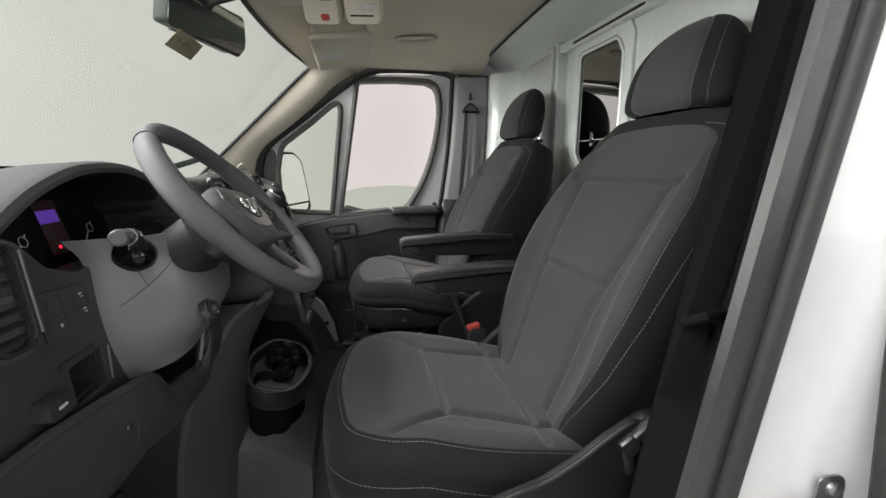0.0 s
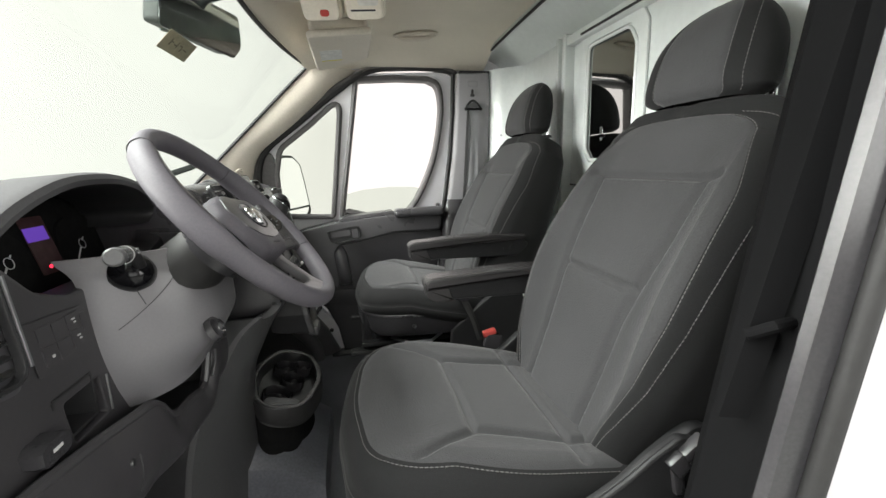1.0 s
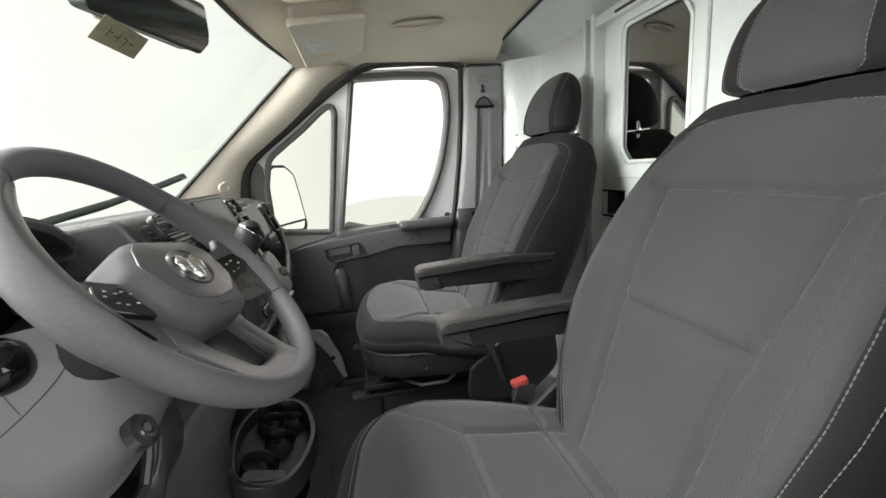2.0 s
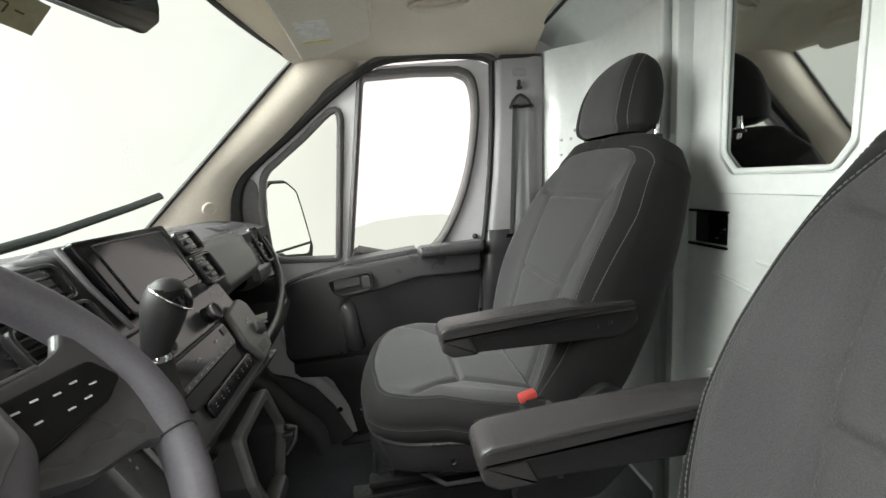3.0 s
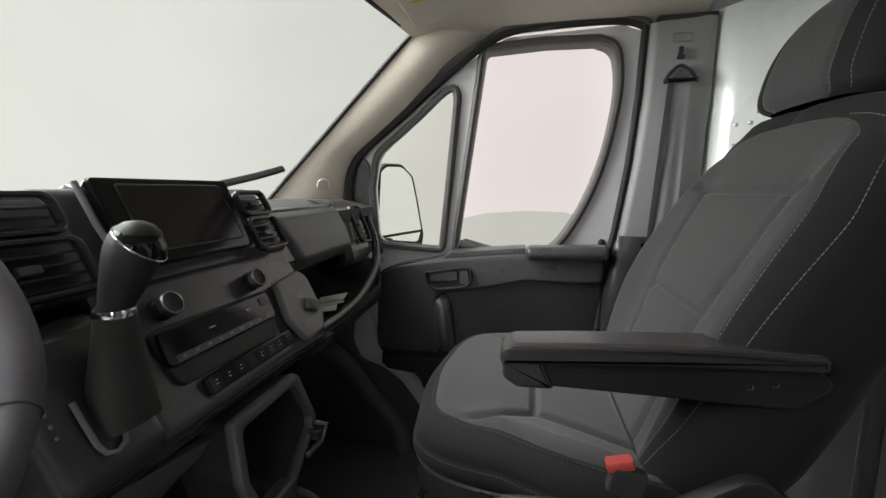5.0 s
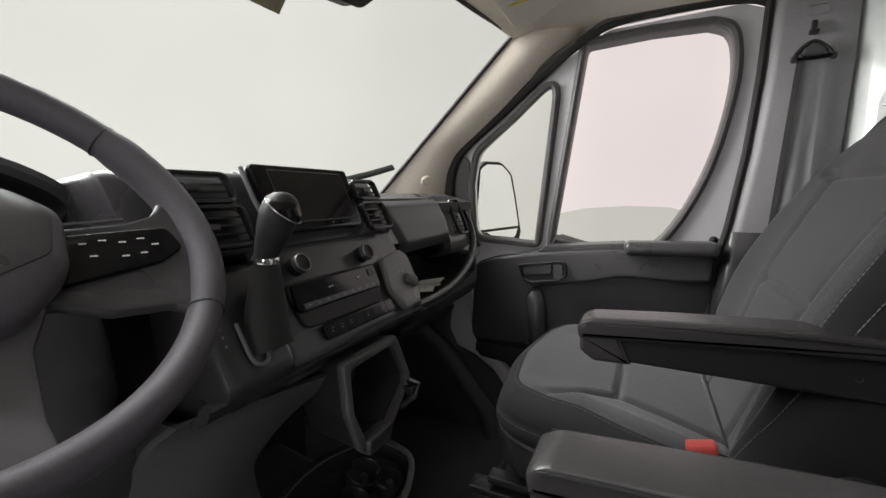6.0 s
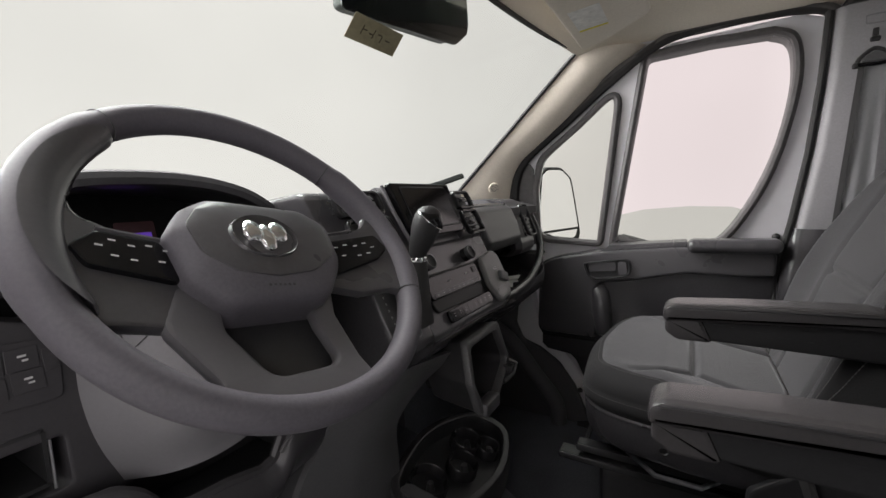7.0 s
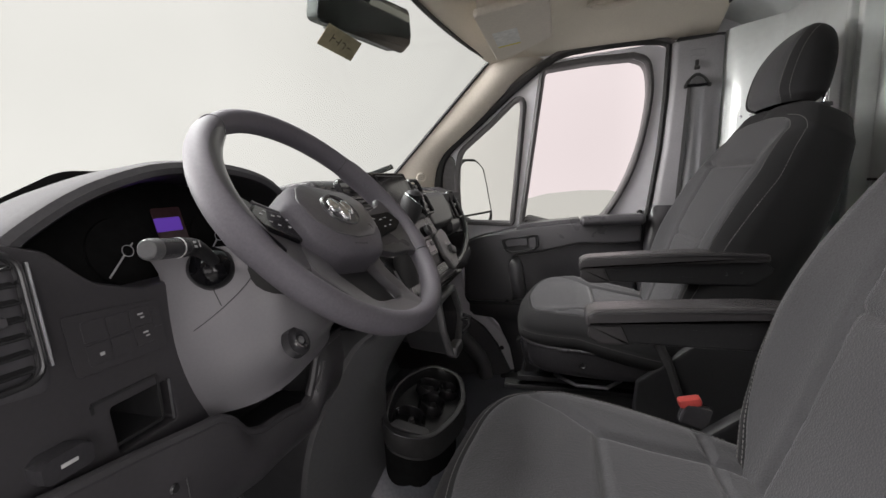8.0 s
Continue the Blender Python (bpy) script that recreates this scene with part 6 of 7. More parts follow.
icon = frame_of((-0.3195, -0.622, 0.8262), (0.18, -0.98, 0.10), (-0.3, 0, 1))
tagged(part("print", bars(icon, [(0.004, 0.003, 0.005, 0.003), (0.004, -0.003, 0.005, 0.003), (-0.004, 0.004, 0.003, 0.0015), (-0.004, -0.001, 0.0012, 0.006)]), MARK, stk), "small printed marks", kind="stuff")

# ---- steering wheel ----
WC, WA, WR = Vector((-0.2005, -0.4862, 0.8469)), 0.7243, 0.1939
wheel_n = Vector((math.cos(WA), 0, math.sin(WA)))
WM = frame_of(WC, (0, 1, 0), (-math.sin(WA), 0, math.cos(WA)))
if (WM.to_3x3() @ Vector((0, 0, 1))).dot(wheel_n) < 0:
    WM = frame_of(WC, (0, -1, 0), (-math.sin(WA), 0, math.cos(WA)))
WM = WM @ pose(0, 0, 0, 0, 0, -12)
wheel = thing("steering_wheel", WC, "dark grey steering wheel with two upper and two lower spokes", "steering wheel")
rimv = []
rm = bmesh.new()
NS, NT = 96, 16
for i in range(NS):
    a = i * math.tau / NS
    deg = math.degrees(a) % 360
    off_axis = min(deg, 360 - deg) if math.cos(a) > 0 else abs(180 - deg)
    up = math.sin(a) > 0
    fat = 1 + 0.14 * smooth(47, 40, off_axis) * (1 if up else smooth(23, 15, off_axis))
    ring = []
    for j in range(NT):
        b = j * math.tau / NT
        rr_ = 0.0165 * fat
        ring.append(rm.verts.new(WM @ Vector(((WR + rr_ * math.cos(b) * 0.92) * math.cos(a), (WR + rr_ * math.cos(b) * 0.92) * math.sin(a), rr_ * 1.12 * math.sin(b)))))
    rimv.append(ring)
for i in range(NS):
    for j in range(NT):
        rm.faces.new((rimv[i][j], rimv[(i + 1) % NS][j], rimv[(i + 1) % NS][(j + 1) % NT], rimv[i][(j + 1) % NT]))
part("rim", rm, RIM, wheel, "dark grey soft rim")
insert = []
for i in range(37):
    a = math.radians(134 + 74 * i / 36)
    end = math.sin(math.pi * i / 36) ** 0.35
    insert.append([WM @ Vector(((WR + (0.0184 + 0.0006 * end + 0.008 * end * max(0.0, -math.cos(b)) ** 2) * math.cos(b) * 0.95) * math.cos(a), (WR + (0.0184 + 0.0006 * end + 0.008 * end * max(0.0, -math.cos(b)) ** 2) * math.cos(b) * 0.95) * math.sin(a), 0.0218 * math.sin(b))) for b in [math.radians(180 + (q - 90) * 1.15 * end) for q in range(0, 181, 15)]])
part("rim_insert", loft(insert, caps=False, closed=False), SOFT, wheel, "darker insert on the inner side of the rim")
for deg in (47, 133, -23):
    a = math.radians(deg)
    part("rim_joint", tube([WM @ Vector(((WR + 0.0164 * math.cos(q)) * math.cos(a), (WR + 0.0164 * math.cos(q)) * math.sin(a), 0.0183 * math.sin(q))) for q in [math.tau * k / 18 for k in range(18)]], 0.0009, 5, closed=True), BLACKMETAL, wheel)


def dish(a, b, t, depth=0.0):
    """Wheel-local place; the hub stands behind the rim."""
    return WM @ Vector((a, b, t - 0.030 * (1 - min(math.hypot(a, b) / 0.185, 1) ** 2) - depth))


for s, sp, pad_, top in (
        (1, [(0.055, 0.040), (0.080, 0.030), (0.135, 0.036), (0.158, 0.044), (0.168, 0.060), (0.158, 0.092), (0.150, 0.112), (0.165, 0.100), (0.186, 0.050), (0.190, 0.0), (0.184, -0.052), (0.172, -0.078), (0.155, -0.066), (0.112, -0.064), (0.080, -0.050), (0.06, -0.052)],
         [(0.078, 0.016), (0.164, 0.022), (0.174, -0.005), (0.154, -0.019), (0.076, -0.038)], (0.080, 0.028, 0.133, 0.034)),
        (-1, [(-0.06, -0.052), (-0.088, -0.050), (-0.105, -0.092), (-0.140, -0.090), (-0.166, -0.092), (-0.186, -0.050), (-0.190, 0.0), (-0.186, 0.050), (-0.165, 0.100), (-0.140, 0.120), (-0.158, 0.090), (-0.168, 0.055), (-0.160, 0.024), (-0.135, 0.016), (-0.100, 0.014), (-0.055, 0.030)],
         [(-0.088, -0.046), (-0.160, -0.036), (-0.171, -0.018), (-0.150, 0.003), (-0.100, 0.002)], (-0.100, 0.005, -0.150, 0.006))):
    part("spoke", plate(rounded([(a, b, 0.012) for a, b in sp], 4), [], 0.016, lambda a, b, t: dish(a, b, t - 0.010), 0.005), SOFT, wheel, "charcoal side spoke")
    swp = part("switch_pad", plate(rounded([(a, b, 0.008) for a, b in pad_], 4), [], 0.009, lambda a, b, t: dish(a, b, t + 0.005), 0.003), GLOSS, wheel, "gloss black switch pad")
    part("pad_edge", tube([dish(top[0] + (top[2] - top[0]) * k / 6, top[1] + (top[3] - top[1]) * k / 6, 0.012) for k in range(7)], 0.0022, 6), SATIN, swp, "satin switch edge")
    cy = sum(b for _, b in pad_) / 5
    for x, y in ((0.098, 0.006), (0.112, 0.009), (0.126, 0.006), (0.140, 0.009), (0.150, 0.001), (0.104, -0.008), (0.126, -0.010), (0.140, -0.008)):
        part("mark", plate(rect(0.0055, 0.0016, 0, s * x, cy + y + 0.003), [], 0.0006, lambda a, b, t: dish(a, b, t + (0.0163 if s > 0 else 0.0146))), MARK, swp)
low_o = rounded([(-0.095, -0.045, 0.01), (-0.116, -0.092, 0.02), (-0.088, -0.150, 0.02), (-0.085, -0.186, 0.01), (0.062, -0.186, 0.01), (0.058, -0.150, 0.02), (0.060, -0.090, 0.02), (0.075, -0.045, 0.01)], 6)
low_h = rounded([(-0.060, -0.062, 0.006), (0.034, -0.062, 0.006), (0.032, -0.100, 0.01), (0.036, -0.152, 0.02), (-0.040, -0.154, 0.02), (-0.064, -0.098, 0.02)], 6)
part("lower_spoke", plate(low_o, [low_h], 0.016, lambda a, b, t: dish(a, b, t - 0.008), 0.005), SATIN, wheel, "satin grey lower spokes")
hub_o = rounded([(-0.060, 0.052, 0.03), (0.056, 0.052, 0.03), (0.088, 0.030, 0.02), (0.086, -0.030, 0.04), (0.050, -0.080, 0.035), (-0.060, -0.083, 0.035), (-0.092, -0.050, 0.03), (-0.100, 0.006, 0.025), (-0.084, 0.036, 0.02)], 7)
HC = (-0.007, -0.014)
HUB = ((1.0, -0.045), (1.0, -0.012), (0.985, 0.000), (0.94, 0.008), (0.80, 0.014), (0.5, 0.017), (0.2, 0.018), (0.02, 0.018))
hub = part("airbag_cover", loft([[WM @ Vector((HC[0] + (a - HC[0]) * k, HC[1] + (b - HC[1]) * k, h)) for a, b in hub_o] for k, h in HUB]), RIM, wheel, "grey airbag cover")
HUB_R = sorted((math.atan2(b - HC[1], a - HC[0]), math.hypot(a - HC[0], b - HC[1])) for a, b in hub_o)


def on_hub(a, b, t=0.0):
    """A place on the domed airbag cover."""
    r_ = np.interp(math.atan2(b - HC[1], a - HC[0]), [q[0] for q in HUB_R], [q[1] for q in HUB_R], period=math.tau)
    h = np.interp(math.hypot(a - HC[0], b - HC[1]) / r_, [q[0] for q in HUB[:0:-1]], [q[1] for q in HUB[:0:-1]])
    return WM @ Vector((a, b, h + t))


face_o = rounded([(-0.086, 0.008, 0.02), (-0.070, 0.034, 0.02), (-0.052, 0.046, 0.02), (0.050, 0.046, 0.02), (0.078, 0.026, 0.02), (0.072, -0.022, 0.02), (0.034, -0.050, 0.04), (-0.012, -0.057, 0.03), (-0.052, -0.051, 0.04), (-0.078, -0.028, 0.02)], 6)
part("cover_face", loft([[on_hub(-0.007 + (a + 0.007) * k, -0.005 + (b + 0.005) * k, t) for a, b in face_o] for k, t in ((1.0, -0.001), (0.985, 0.0012), (0.9, 0.0014), (0.75, 0.0014), (0.5, 0.0014), (0.25, 0.0014), (0.02, 0.0014))], caps=False), SOFT, hub, "darker face of the cover")
part("emblem_recess", lathe([(0, 0.0005), (0.028, 0.001), (0.031, 0.003), (0.033, 0.0)], WM @ Matrix.Translation((-0.012, -0.006, 0.0182)) @ Matrix.Diagonal((1.15, 0.9, 1, 1)), 28), DARK, hub)
part("emblem", merge(*[lathe([(0, 0.007), (0.008, 0.006), (0.0115, 0.003), (0.012, 0.0)], WM @ Matrix.Translation((x - 0.012, y - 0.014, 0.0196)) @ Matrix.Diagonal((sx, sy, 1, 1)), 18) for x, y, sx, sy in ((-0.014, 0.012, 0.9, 1.2), (0.014, 0.012, 0.9, 1.2), (0, 0.004, 0.8, 1.5))]), CHROME, hub, "plain chrome badge")
tagged(part("print", bars(WM @ Matrix.Translation((-0.011, -0.066, 0.0148)), [(-0.013 + 0.0052 * k, 0, 0.0022, 0.0022) for k in range(6)]), GREYTHREAD, hub), "small printed marks", kind="stuff")
part("hub_core", lathe([(0.062, -0.085), (0.070, -0.05), (0.066, -0.03), (0.0, -0.03)], WM, 28), DARK, wheel, "dark hub")
part("lower_bezel", plate(rounded([(-0.075, -0.050, 0.02), (0.050, -0.050, 0.02), (0.050, -0.165, 0.03), (-0.060, -0.165, 0.03)], 5), [], 0.02, lambda a, b, t: dish(a, b, t - 0.034), 0.005), BLACKMETAL, wheel)
part("upper_shroud", loft([[WM @ Vector((w * math.cos(q), 0.01 + h * math.sin(q), d)) for q in [math.tau * k / 28 for k in range(28)]] for d, w, h in ((-0.050, 0.056, 0.046), (-0.09, 0.062, 0.052), (-0.130, 0.066, 0.056), (-0.150, 0.064, 0.054))]), RUBBER, dash, "charcoal column collar")

# ---- gear lever ----
gl = thing("gear_lever", (-0.23, -0.18, 0.64), "black gear lever with glossy knob and chrome collar", "gear lever")
pod_o = rounded([(-0.280, 0.775, 0.02), (-0.262, 0.765, 0.02), (-0.190, 0.632, 0.03), (-0.205, 0.600, 0.02), (-0.33, 0.56, 0.02), (-0.36, 0.75, 0.02)], 5)
part("pod", plate(pod_o, [], 0.115, lambda a, b, t: Vector((a, -0.260 + t, b)), 0.014), DARK, gl, "black gear selector pod")
part("gate", tube([stack_frame(-0.205, 0.66, 0.016) @ Vector((x, y, 0)) for x, y in [(-0.0155, 0.045), (-0.015, 0.02), (-0.014, -0.004), (-0.010, -0.014), (0, -0.018), (0.010, -0.014), (0.014, -0.004), (0.015, 0.02), (0.0155, 0.045)]], 0.0028, 8), GREY, gl, "grey gate rim")
tagged(part("print", bars(stack_frame(-0.242, 0.70, 0.012), [(0, 0.012 * k, 0.003, 0.004) for k in range(-2, 3)]), GREY, gl), "small printed marks", kind="stuff")
part("boot", loft([[c + Vector((r_ * math.cos(q), r_ * 1.05 * math.sin(q), 0.35 * r_ * math.cos(q))) for q in [math.tau * k / 20 for k in range(20)]] for c, r_ in ((Vector((-0.226, -0.176, 0.655)), 0.038), (Vector((-0.222, -0.176, 0.69)), 0.031), (Vector((-0.215, -0.178, 0.75)), 0.0225), (Vector((-0.211, -0.180, 0.783)), 0.0180))]), RUBBER, gl, "ribbed black boot")
part("collar", lathe([(0.0185, -0.004), (0.0195, 0.0), (0.0185, 0.004)], Matrix.Translation((-0.211, -0.180, 0.786)), 20), CHROME, gl, "chrome collar")
knob_at = [(-0.211, -0.18, 0.788, 0.018), (-0.208, -0.177, 0.7966, 0.0176), (-0.204, -0.173, 0.8109, 0.0217), (-0.2, -0.169, 0.8262, 0.025), (-0.197, -0.166, 0.8415, 0.0271), (-0.195, -0.164, 0.8548, 0.0267), (-0.194, -0.163, 0.8654, 0.0234), (-0.194, -0.163, 0.873, 0.0172), (-0.194, -0.163, 0.8773, 0.009), (-0.194, -0.163, 0.8782, 0.0015)]
kb = part("knob", loft([[Vector((x + r_ * 0.95 * math.cos(q), y + r_ * math.sin(q), z)) for q in [math.tau * k / 28 for k in range(28)]] for x, y, z, r_ in knob_at]), MATT, gl, "matt black knob")
cap = Matrix.Translation((-0.1955, -0.1645, 0.8475)) @ Vector((0.60, 0.25, 0.72)).to_track_quat("Z", "Y").to_matrix().to_4x4()
part("knob_face", lathe([(0.0288 * math.sin(radians(a)), 0.0288 * math.cos(radians(a))) for a in range(0, 73, 6)], cap, 32), GLOSS, kb, "glossy black knob face")
part("knob_band", tube([cap @ Vector((0.0275 * math.cos(q), 0.0275 * math.sin(q), 0.0086)) for q in [math.tau * k / 36 for k in range(36)]], 0.0010, 6, closed=True), CHROME, kb, "chrome knob band")

# ---- lower console, hanging bin and cup tray ----
lc = thing("lower_console", (-0.40, -0.2, FLOOR), "mid-grey lower console leg beside the driver footwell", "console")
LEG_L = spline([(-0.235, -0.300, 0.600), (-0.285, -0.310, 0.555), (-0.345, -0.320, 0.45), (-0.395, -0.330, 0.34), (-0.43, -0.330, 0.18), (-0.45, -0.330, -0.055)], 40)
LEG_R = spline([(-0.200, 0.000, 0.572), (-0.245, -0.095, 0.530), (-0.272, -0.160, 0.475), (-0.296, -0.150, 0.420), (-0.310, -0.128, 0.350), (-0.316, -0.124, 0.26), (-0.325, -0.13, 0.10), (-0.335, -0.14, -0.055)], 40)


def leg_front(u, v):
    """The leg's rounded face between its outer and its inner edge."""
    p = along(LEG_L, u).lerp(along(LEG_R, u), v)
    return p + Vector((0.022, 0, 0.004)) * math.sin(math.pi * v) * smooth(0.0, 0.2, u)


part("side", sheet(leg_front, 40, 12, 0.014, (-1, 0, 0)), CONSOLE, lc, "mid-grey rounded leg panel")
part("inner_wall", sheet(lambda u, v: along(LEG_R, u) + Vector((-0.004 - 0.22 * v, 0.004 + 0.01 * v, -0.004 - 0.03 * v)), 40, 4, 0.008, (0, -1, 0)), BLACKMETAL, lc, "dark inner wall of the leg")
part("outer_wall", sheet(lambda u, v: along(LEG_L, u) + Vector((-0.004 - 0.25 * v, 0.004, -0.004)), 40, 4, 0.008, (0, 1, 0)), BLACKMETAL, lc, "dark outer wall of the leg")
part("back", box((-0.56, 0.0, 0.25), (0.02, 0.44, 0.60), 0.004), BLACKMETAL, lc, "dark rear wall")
part("tunnel", loft([[Vector((x, y, z)) for y, z in ((-0.21, FLOOR), (-0.19, 0.12 * k), (-0.10, 0.20 * k), (0.12, 0.20 * k), (0.22, 0.12 * k), (0.24, FLOOR))] for x, k in ((-0.75, 1.5), (-0.45, 1.2), (-0.25, 0.9), (-0.14, 0.3))]), MAT, lc, "black floor tunnel")
part("valance", sheet(lambda u, v: Vector((-0.196 - 0.035 * u * u, -0.285 + 0.56 * v, 0.620 - 0.030 * u - 0.012 * smooth(0.6, 1.0, v))), 6, 24, 0.02, (-1, 0, 0.1)), DARK, lc, "black lower edge of the stack")

hb = thing("hanging_bin", (-0.17, 0.02, 0.46), "open black plastic bin with metal-edged rim under the stack", "bin")
rim_o = rounded([(-0.058, 0.588, 0.012), (0.072, 0.590, 0.014), (0.098, 0.520, 0.012), (0.092, 0.505, 0.008), (0.012, 0.460, 0.012), (-0.050, 0.468, 0.012), (-0.066, 0.52, 0.02)], 5)
to_bin = lambda a, b, t: Vector((-0.165 - 0.18 * (b - 0.52) + t, a, b))
part("rim", plate(rim_o, [grow(rim_o, -0.015)], 0.018, lambda a, b, t: to_bin(a, b, t - 0.009), 0.005), CONSOLE, hb, "satin dark grey rim")
part("inside", loft([[to_bin(0.015 + (a - 0.015) * k, 0.515 + (b - 0.515) * k, t) for a, b in grow(rim_o, -0.014)] for k, t in ((1.0, 0.0), (0.9, -0.09), (0.85, -0.11), (0.05, -0.112))], caps=False), BLACKMETAL, hb)
part("shell", loft([[to_bin(a, b, -0.008) for a, b in rim_o], [to_bin(0.015 + (a - 0.015) * 0.9, 0.515 + (b - 0.515) * 0.9, -0.13) for a, b in rim_o]], caps=False), DARK, hb)
part("bracket", merge(box((-0.148, 0.090, 0.495), (0.022, 0.016, 0.016), 0.003), tube([(-0.152, 0.094, 0.512), (-0.138, 0.110, 0.502), (-0.138, 0.092, 0.482), (-0.150, 0.062, 0.472)], 0.006, 8)), DARK, hb)
part("lower_lip", box((-0.150, -0.022, 0.458), (0.03, 0.07, 0.03), 0.008), SOFT, hb)

ct = thing("cup_tray", (-0.24, 0.02, 0.25), "black oval cup holder tray on the floor tunnel", "cup holder")
loop_ = [(-0.315, -0.15, 0), (-0.348, 0.02, 0), (-0.305, 0.170, 0), (-0.245, 0.205, 0), (-0.185, 0.178, 0), (-0.148, 0.04, 0), (-0.180, -0.13, 0), (-0.25, -0.185, 0)]
tray = [(v.x, v.y) for v in spline(loop_[-2:] + loop_ + loop_[:2], 67)[12:61]][:-1]
inner = [(-0.245 + (a + 0.245) * 0.84, b * 0.90) for a, b in tray]
cups = [(-0.262, -0.085, 0.043), (-0.232, 0.015, 0.036), (-0.262, 0.090, 0.038), (-0.212, 0.112, 0.030)]


def tray_at(a, b, t=0.0):
    """The tray's plane, tilted towards the seats."""
    return Vector((a, b, 0.288 - 0.32 * (a + 0.245) + t))


part("rim_top", plate(tray, [inner], 0.010, lambda a, b, t: tray_at(a, b, t - 0.005), 0.003), DARK, ct, "broad black rim of the tray")
part("side", loft([[tray_at(-0.245 + (a + 0.245) * k, b * k, z) for a, b in tray] for z, k in ((0.002, 1.0), (-0.012, 1.012), (-0.040, 1.0), (-0.050, 0.975), (-0.055, 0.985))], caps=False), RUBBER, ct, "moulded side of the tray")
part("base", loft([[tray_at(-0.265 + (a + 0.245) * k, b * k, z) for a, b in tray] for z, k in ((-0.050, 0.86), (-0.12, 0.84), (-0.34, 0.92))], caps=False), LINING, ct, "dark recessed base")
part("front_ledge", plate(rounded([(-0.290, -0.166, 0.01), (-0.196, -0.150, 0.02), (-0.200, -0.118, 0.02), (-0.285, -0.132, 0.02)]), [], 0.008, lambda a, b, t: tray_at(a, b, t - 0.002), 0.003), CONSOLE, ct, "paler grey front ledge")
part("well", loft([[tray_at(-0.245 + (a + 0.245) * k, b * k, z) for a, b in inner] for z, k in ((0.0, 1.0), (-0.030, 0.97), (-0.032, 0.02))], caps=False), BLACKMETAL, ct, "sunken black tray floor")
for cx_, cy_, r_ in cups:
    cw = part("cup_ring", lathe([(r_ - 0.004, -0.030), (r_ - 0.003, -0.006), (r_ - 0.001, -0.003), (r_ + 0.001, -0.006), (r_ + 0.002, -0.030)], Matrix.Translation(tray_at(cx_, cy_)) @ pose(0, 0, 0, 0, 17.7, 0), 28), DARK, ct, "round cup holder collar")
    part("well_stud", lathe([(0, -0.010), (0.007, -0.012), (0.0095, -0.030)], Matrix.Translation(tray_at(cx_, cy_)), 12), CONSOLE, cw)

# pedals
for y, z, nm in ((-0.47, 0.13, "brake_pedal"), (-0.32, 0.09, "accelerator_pedal")):
    pd = thing(nm, (-0.55, y, FLOOR), "black rubber-faced pedal on a steel arm", "pedal")
    part("pad", box((-0.545, y, z), (0.02, 0.085 if "brake" in nm else 0.05, 0.06 if "brake" in nm else 0.13), 0.006, pose(0, 0, 0, 0, -30, 0)), RUBBER, pd)
    part("arm", tube([(-0.555, y, z), (-0.62, y, z + 0.12), (-0.66, y, 0.40)], 0.010, 8), BLACKMETAL, pd)

# ---- overhead ----
mirror = thing("rear_view_mirror", (-0.40, 0.07, 1.34), "black rear-view mirror housing hanging from the windscreen", "mirror")
mm = frame_of((-0.400, 0.100, 1.352), (0.24, 1, 0.08), (0.1, 0, 1))
ho = rounded([(-0.190, -0.040, 0.015), (0.15, -0.060, 0.04), (0.205, -0.02, 0.03), (0.195, 0.055, 0.02), (-0.17, 0.055, 0.02)], 6)
part("housing", loft([[mm @ Vector((a * k, b * k, h)) for a, b in ho] for k, h in ((0.90, -0.045), (1.0, -0.03), (1.02, 0.0), (1.0, 0.012))]), RUBBER, mirror, "black mirror housing")
part("mirror_glass", flat_plate(mm @ Matrix.Translation((0, 0, 0.011)), grow(ho, -0.008), 0.003), GLOSS, mirror, "dark display glass", smooth=False)
part("pale_edge", tube([mm @ Vector((a, -0.046, -0.03)) for a in (-0.13, 0.0, 0.12)], 0.003, 6), BCOVER, mirror)
part("stem", tube([mm @ Vector((0.01, 0.02, -0.03)), Vector((-0.375, 0.08, 1.41)), Vector((-0.315, 0.08, 1.43))], 0.016, 12), RUBBER, mirror)
tg = thing("windscreen_tag", (-0.445, 0.025, 1.265), "tan paper tag with dark handwriting on the windscreen", "tag")
tm = frame_of((-0.440, 0.024, 1.268), (0.03, 1, 0.0), (0.72, 0, 0.70))
part("paper", flat_plate(tm, [(-0.082, -0.028), (0.085, -0.028), (0.080, 0.030), (-0.084, 0.030)], 0.0008), TAN, tg, smooth=False)
part("writing", bars(tm @ Matrix.Translation((0, 0, 0.001)), [(-0.045, 0.002, 0.003, 0.022), (-0.038, 0.004, 0.014, 0.003), (-0.015, 0.0, 0.016, 0.003), (-0.008, 0.002, 0.003, 0.020), (0.012, 0.006, 0.014, 0.003), (0.020, -0.003, 0.003, 0.016), (0.042, 0.0, 0.016, 0.003)]), INK, tg, "dark unreadable writing")

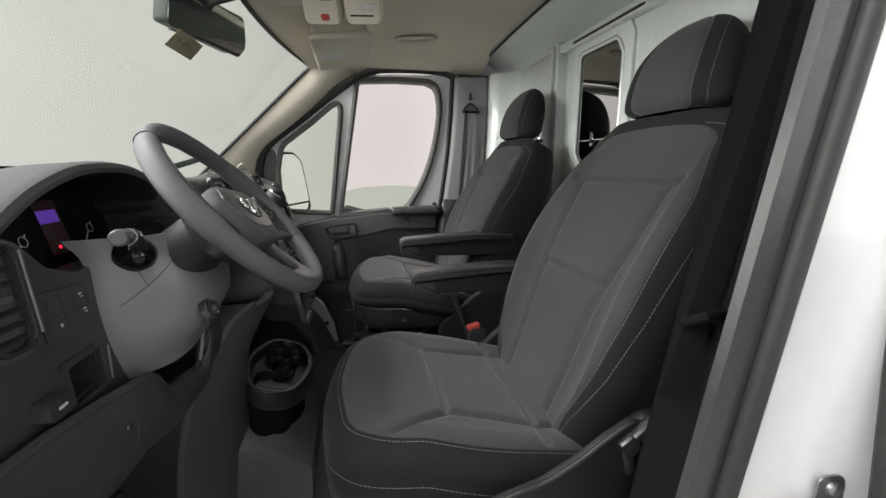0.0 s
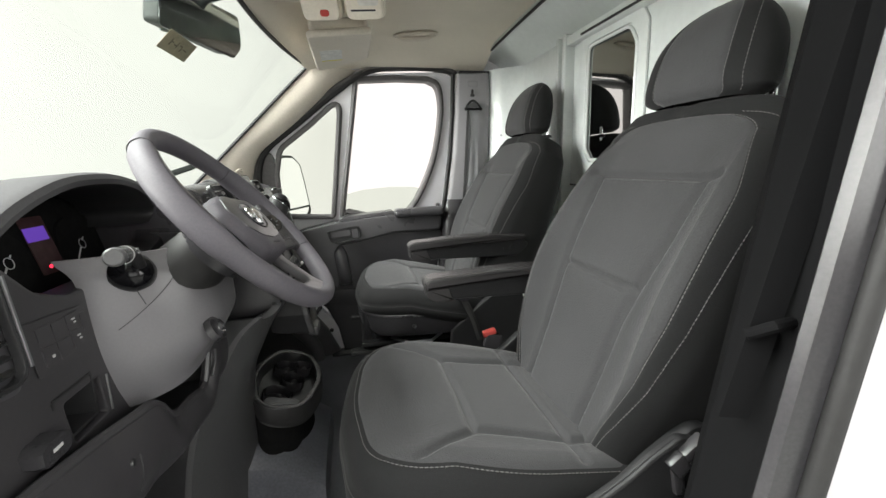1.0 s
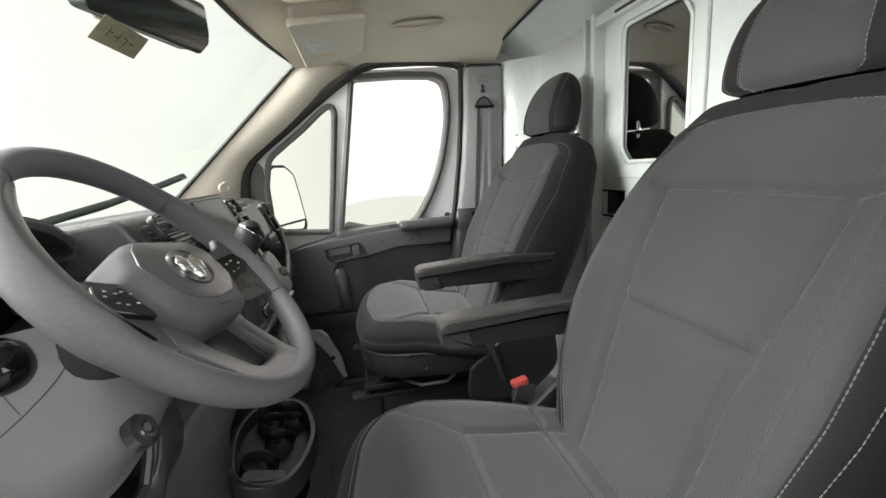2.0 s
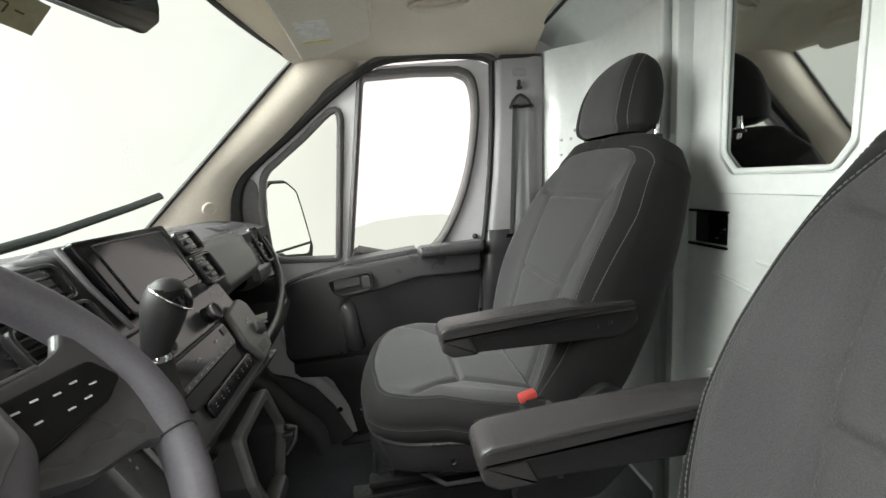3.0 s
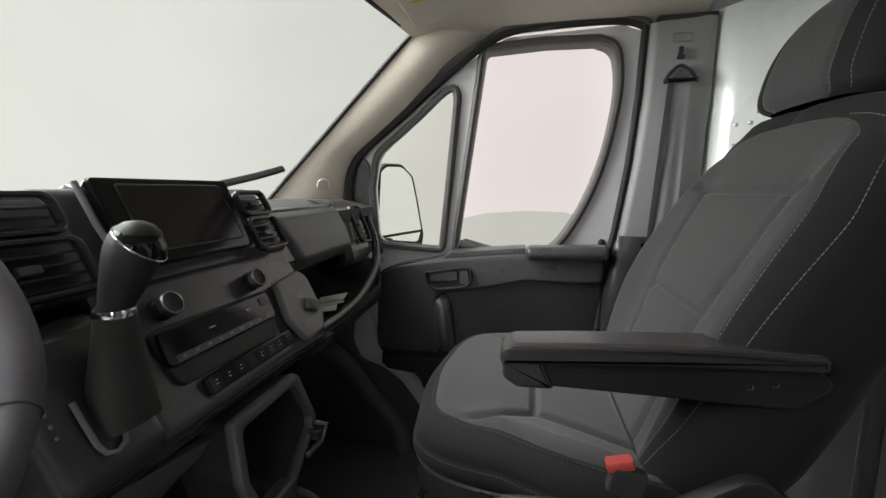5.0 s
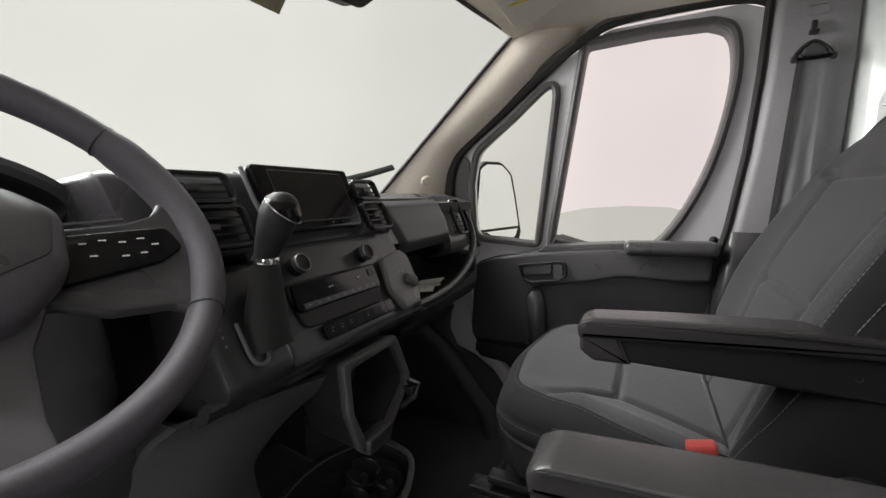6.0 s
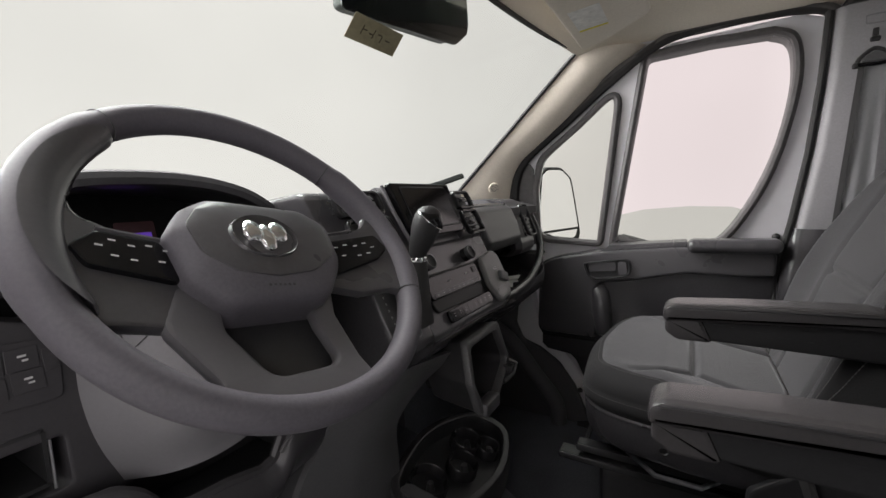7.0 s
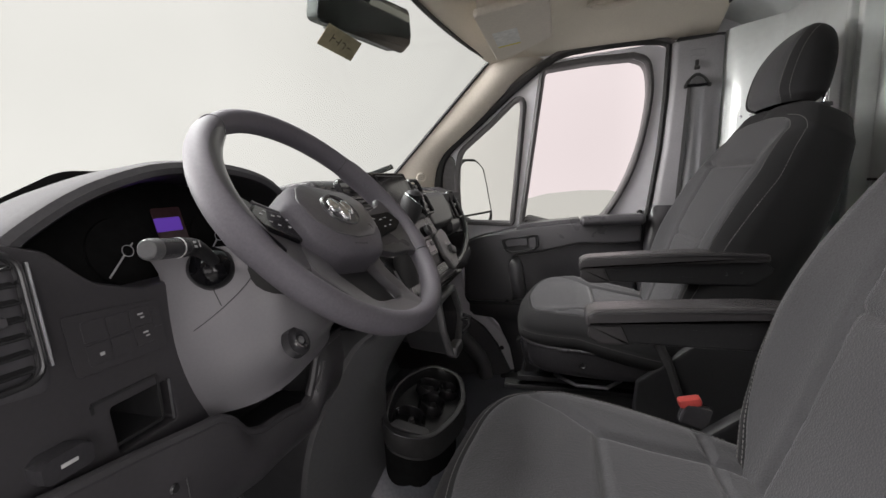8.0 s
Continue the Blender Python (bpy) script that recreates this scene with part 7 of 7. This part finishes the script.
oc = thing("overhead_console", (0.02, 0.0, 1.40), "beige overhead console with lamp and red button", "overhead console")
part("body", loft([[Vector((x, y, z)) for y, z in ((-0.20 * k, 1.50), (-0.18 * k, zb + 0.03), (-0.15 * k, zb), (0.11 * k, zb), (0.135 * k, zb + 0.02), (0.15 * k, 1.50))] for x, zb, k in ((-0.27, 1.425, 0.9), (-0.22, 1.422, 1.0), (-0.05, 1.422, 1.0), (0.105, 1.424, 1.0), (0.135, 1.435, 0.98), (0.145, 1.50, 0.95))]), BEIGE, oc)
for x, y, nm, lb in ((-0.062, 0.040, "button_block", "pale block with red button"), (0.060, 0.015, "map_lamp", "beige map lamp")):
    lm = frame_of((x, y, 1.396), (1, -0.18, 0), (0.0, -0.62, 0.78))
    if (lm.to_3x3() @ Vector((0, 0, 1))).z > 0:
        lm = lm @ pose(0, 0, 0, 180, 0, 0)
    b_ = part(nm, flat_plate(lm @ Matrix.Translation((0, 0, -0.008)), rect(0.104, 0.082, 0.020), 0.022, 0.007), BEIGE, oc, lb)
    part("pod_base", flat_plate(lm @ Matrix.Translation((0, 0, -0.045)), rect(0.116, 0.094, 0.024), 0.038, 0.006), BEIGE, b_)
    if x < 0:
        part("red_button", flat_plate(lm @ Matrix.Translation((0.010, -0.018, 0.0135)), rect(0.026, 0.018, 0.008), 0.003, 0.001), RED, b_, "small red button")
        part("slot", flat_plate(lm @ Matrix.Translation((0.018, 0.030, 0.0135)), rect(0.030, 0.005, 0.002), 0.0012), DARK, b_)
    else:
        part("lens", flat_plate(lm @ Matrix.Translation((0.012, 0.010, 0.0135)), rect(0.058, 0.022, 0.009), 0.004, 0.001), LENS, b_, "frosted lamp lens")
        part("slot", flat_plate(lm @ Matrix.Translation((-0.004, -0.014, 0.0135)), rect(0.070, 0.005, 0.002), 0.0012), DARK, b_)


def visor(y0, name_label):
    v = thing("sun_visor", (-0.05, y0, 1.42), name_label, "sun visor", group="sun visors")
    m = frame_of((-0.02, y0, 1.395), (0, 1, 0), (-0.95, 0, -0.10))
    if (m.to_3x3() @ Vector((0, 0, 1))).z > 0:
        m = frame_of((-0.02, y0, 1.395), (0, 1, 0), (0.95, 0, 0.10))
    up = 1 if (m.to_3x3() @ Vector((0, 1, 0))).x > 0 else -1
    out_ = rounded([(-0.24, -0.105, 0.02), (0.24, -0.105, 0.02), (0.22, 0.04 * -up, 0.04), (0.10, 0.112, 0.05), (-0.24, 0.112, 0.025)] if up > 0 else [(-0.24, -0.105, 0.02), (0.24, -0.105, 0.02), (0.24, 0.02, 0.04), (0.12, 0.105, 0.04), (-0.24, 0.105, 0.025)], 6)
    part("board", flat_plate(m @ Matrix.Translation((0, 0, 0.004)), out_, 0.026, 0.010), BEIGE, v)
    part("backing", flat_plate(m @ Matrix.Translation((0, 0, -0.030)), [(a * 0.93, b * 0.90) for a, b in out_], 0.034, 0.006), BEIGE, v)
    part("label", flat_plate(m @ Matrix.Translation((0.0, 0.035 * (1 if up < 0 else -1), 0.0297)), rect(0.150, 0.080, 0.002), 0.001), PAPER, v, "pale printed label")
    part("label_stripe", flat_plate(m @ Matrix.Translation((0.069, 0.035 * (1 if up < 0 else -1), 0.0309)), rect(0.010, 0.078, 0.001), 0.0004), YELLOW, v, "yellow edge of the label")
    part("pivot", tube([m @ Vector((0.20, -0.07 * up, 0.005)), m @ Vector((0.225, -0.07 * up, -0.01))], 0.008, 10), BEIGE, v)
    return v


visor(0.46, "beige sun visor with a white label folded up")
visor(-0.46, "beige sun visor with a white label folded up")
gh = thing("grab_handle", (0.31, 0.665, 1.50), "oval beige grab handle recessed in the headliner", "handle")
ge = [(0.31 + 0.094 * math.cos(q) * 0.955 + 0.030 * math.sin(q) * 0.30, 0.665 - 0.094 * math.cos(q) * 0.30 + 0.030 * math.sin(q) * 0.955, 1.505) for q in [math.tau * k / 40 for k in range(40)]]
part("surround", tube(ge, 0.006, 8, closed=True), BEIGE, gh, "oval beige surround")
part("bar", tube(spline([(0.232, 0.690, 1.503), (0.26, 0.680, 1.492), (0.31, 0.665, 1.488), (0.36, 0.650, 1.492), (0.388, 0.641, 1.503)], 20), 0.010, 10, flat=0.6), BEIGE, gh)
part("recess", plate([(a, b) for a, b, _ in ge], [], 0.003, lambda a, b, t: Vector((a, b, 1.508 + t))), LINER, gh)
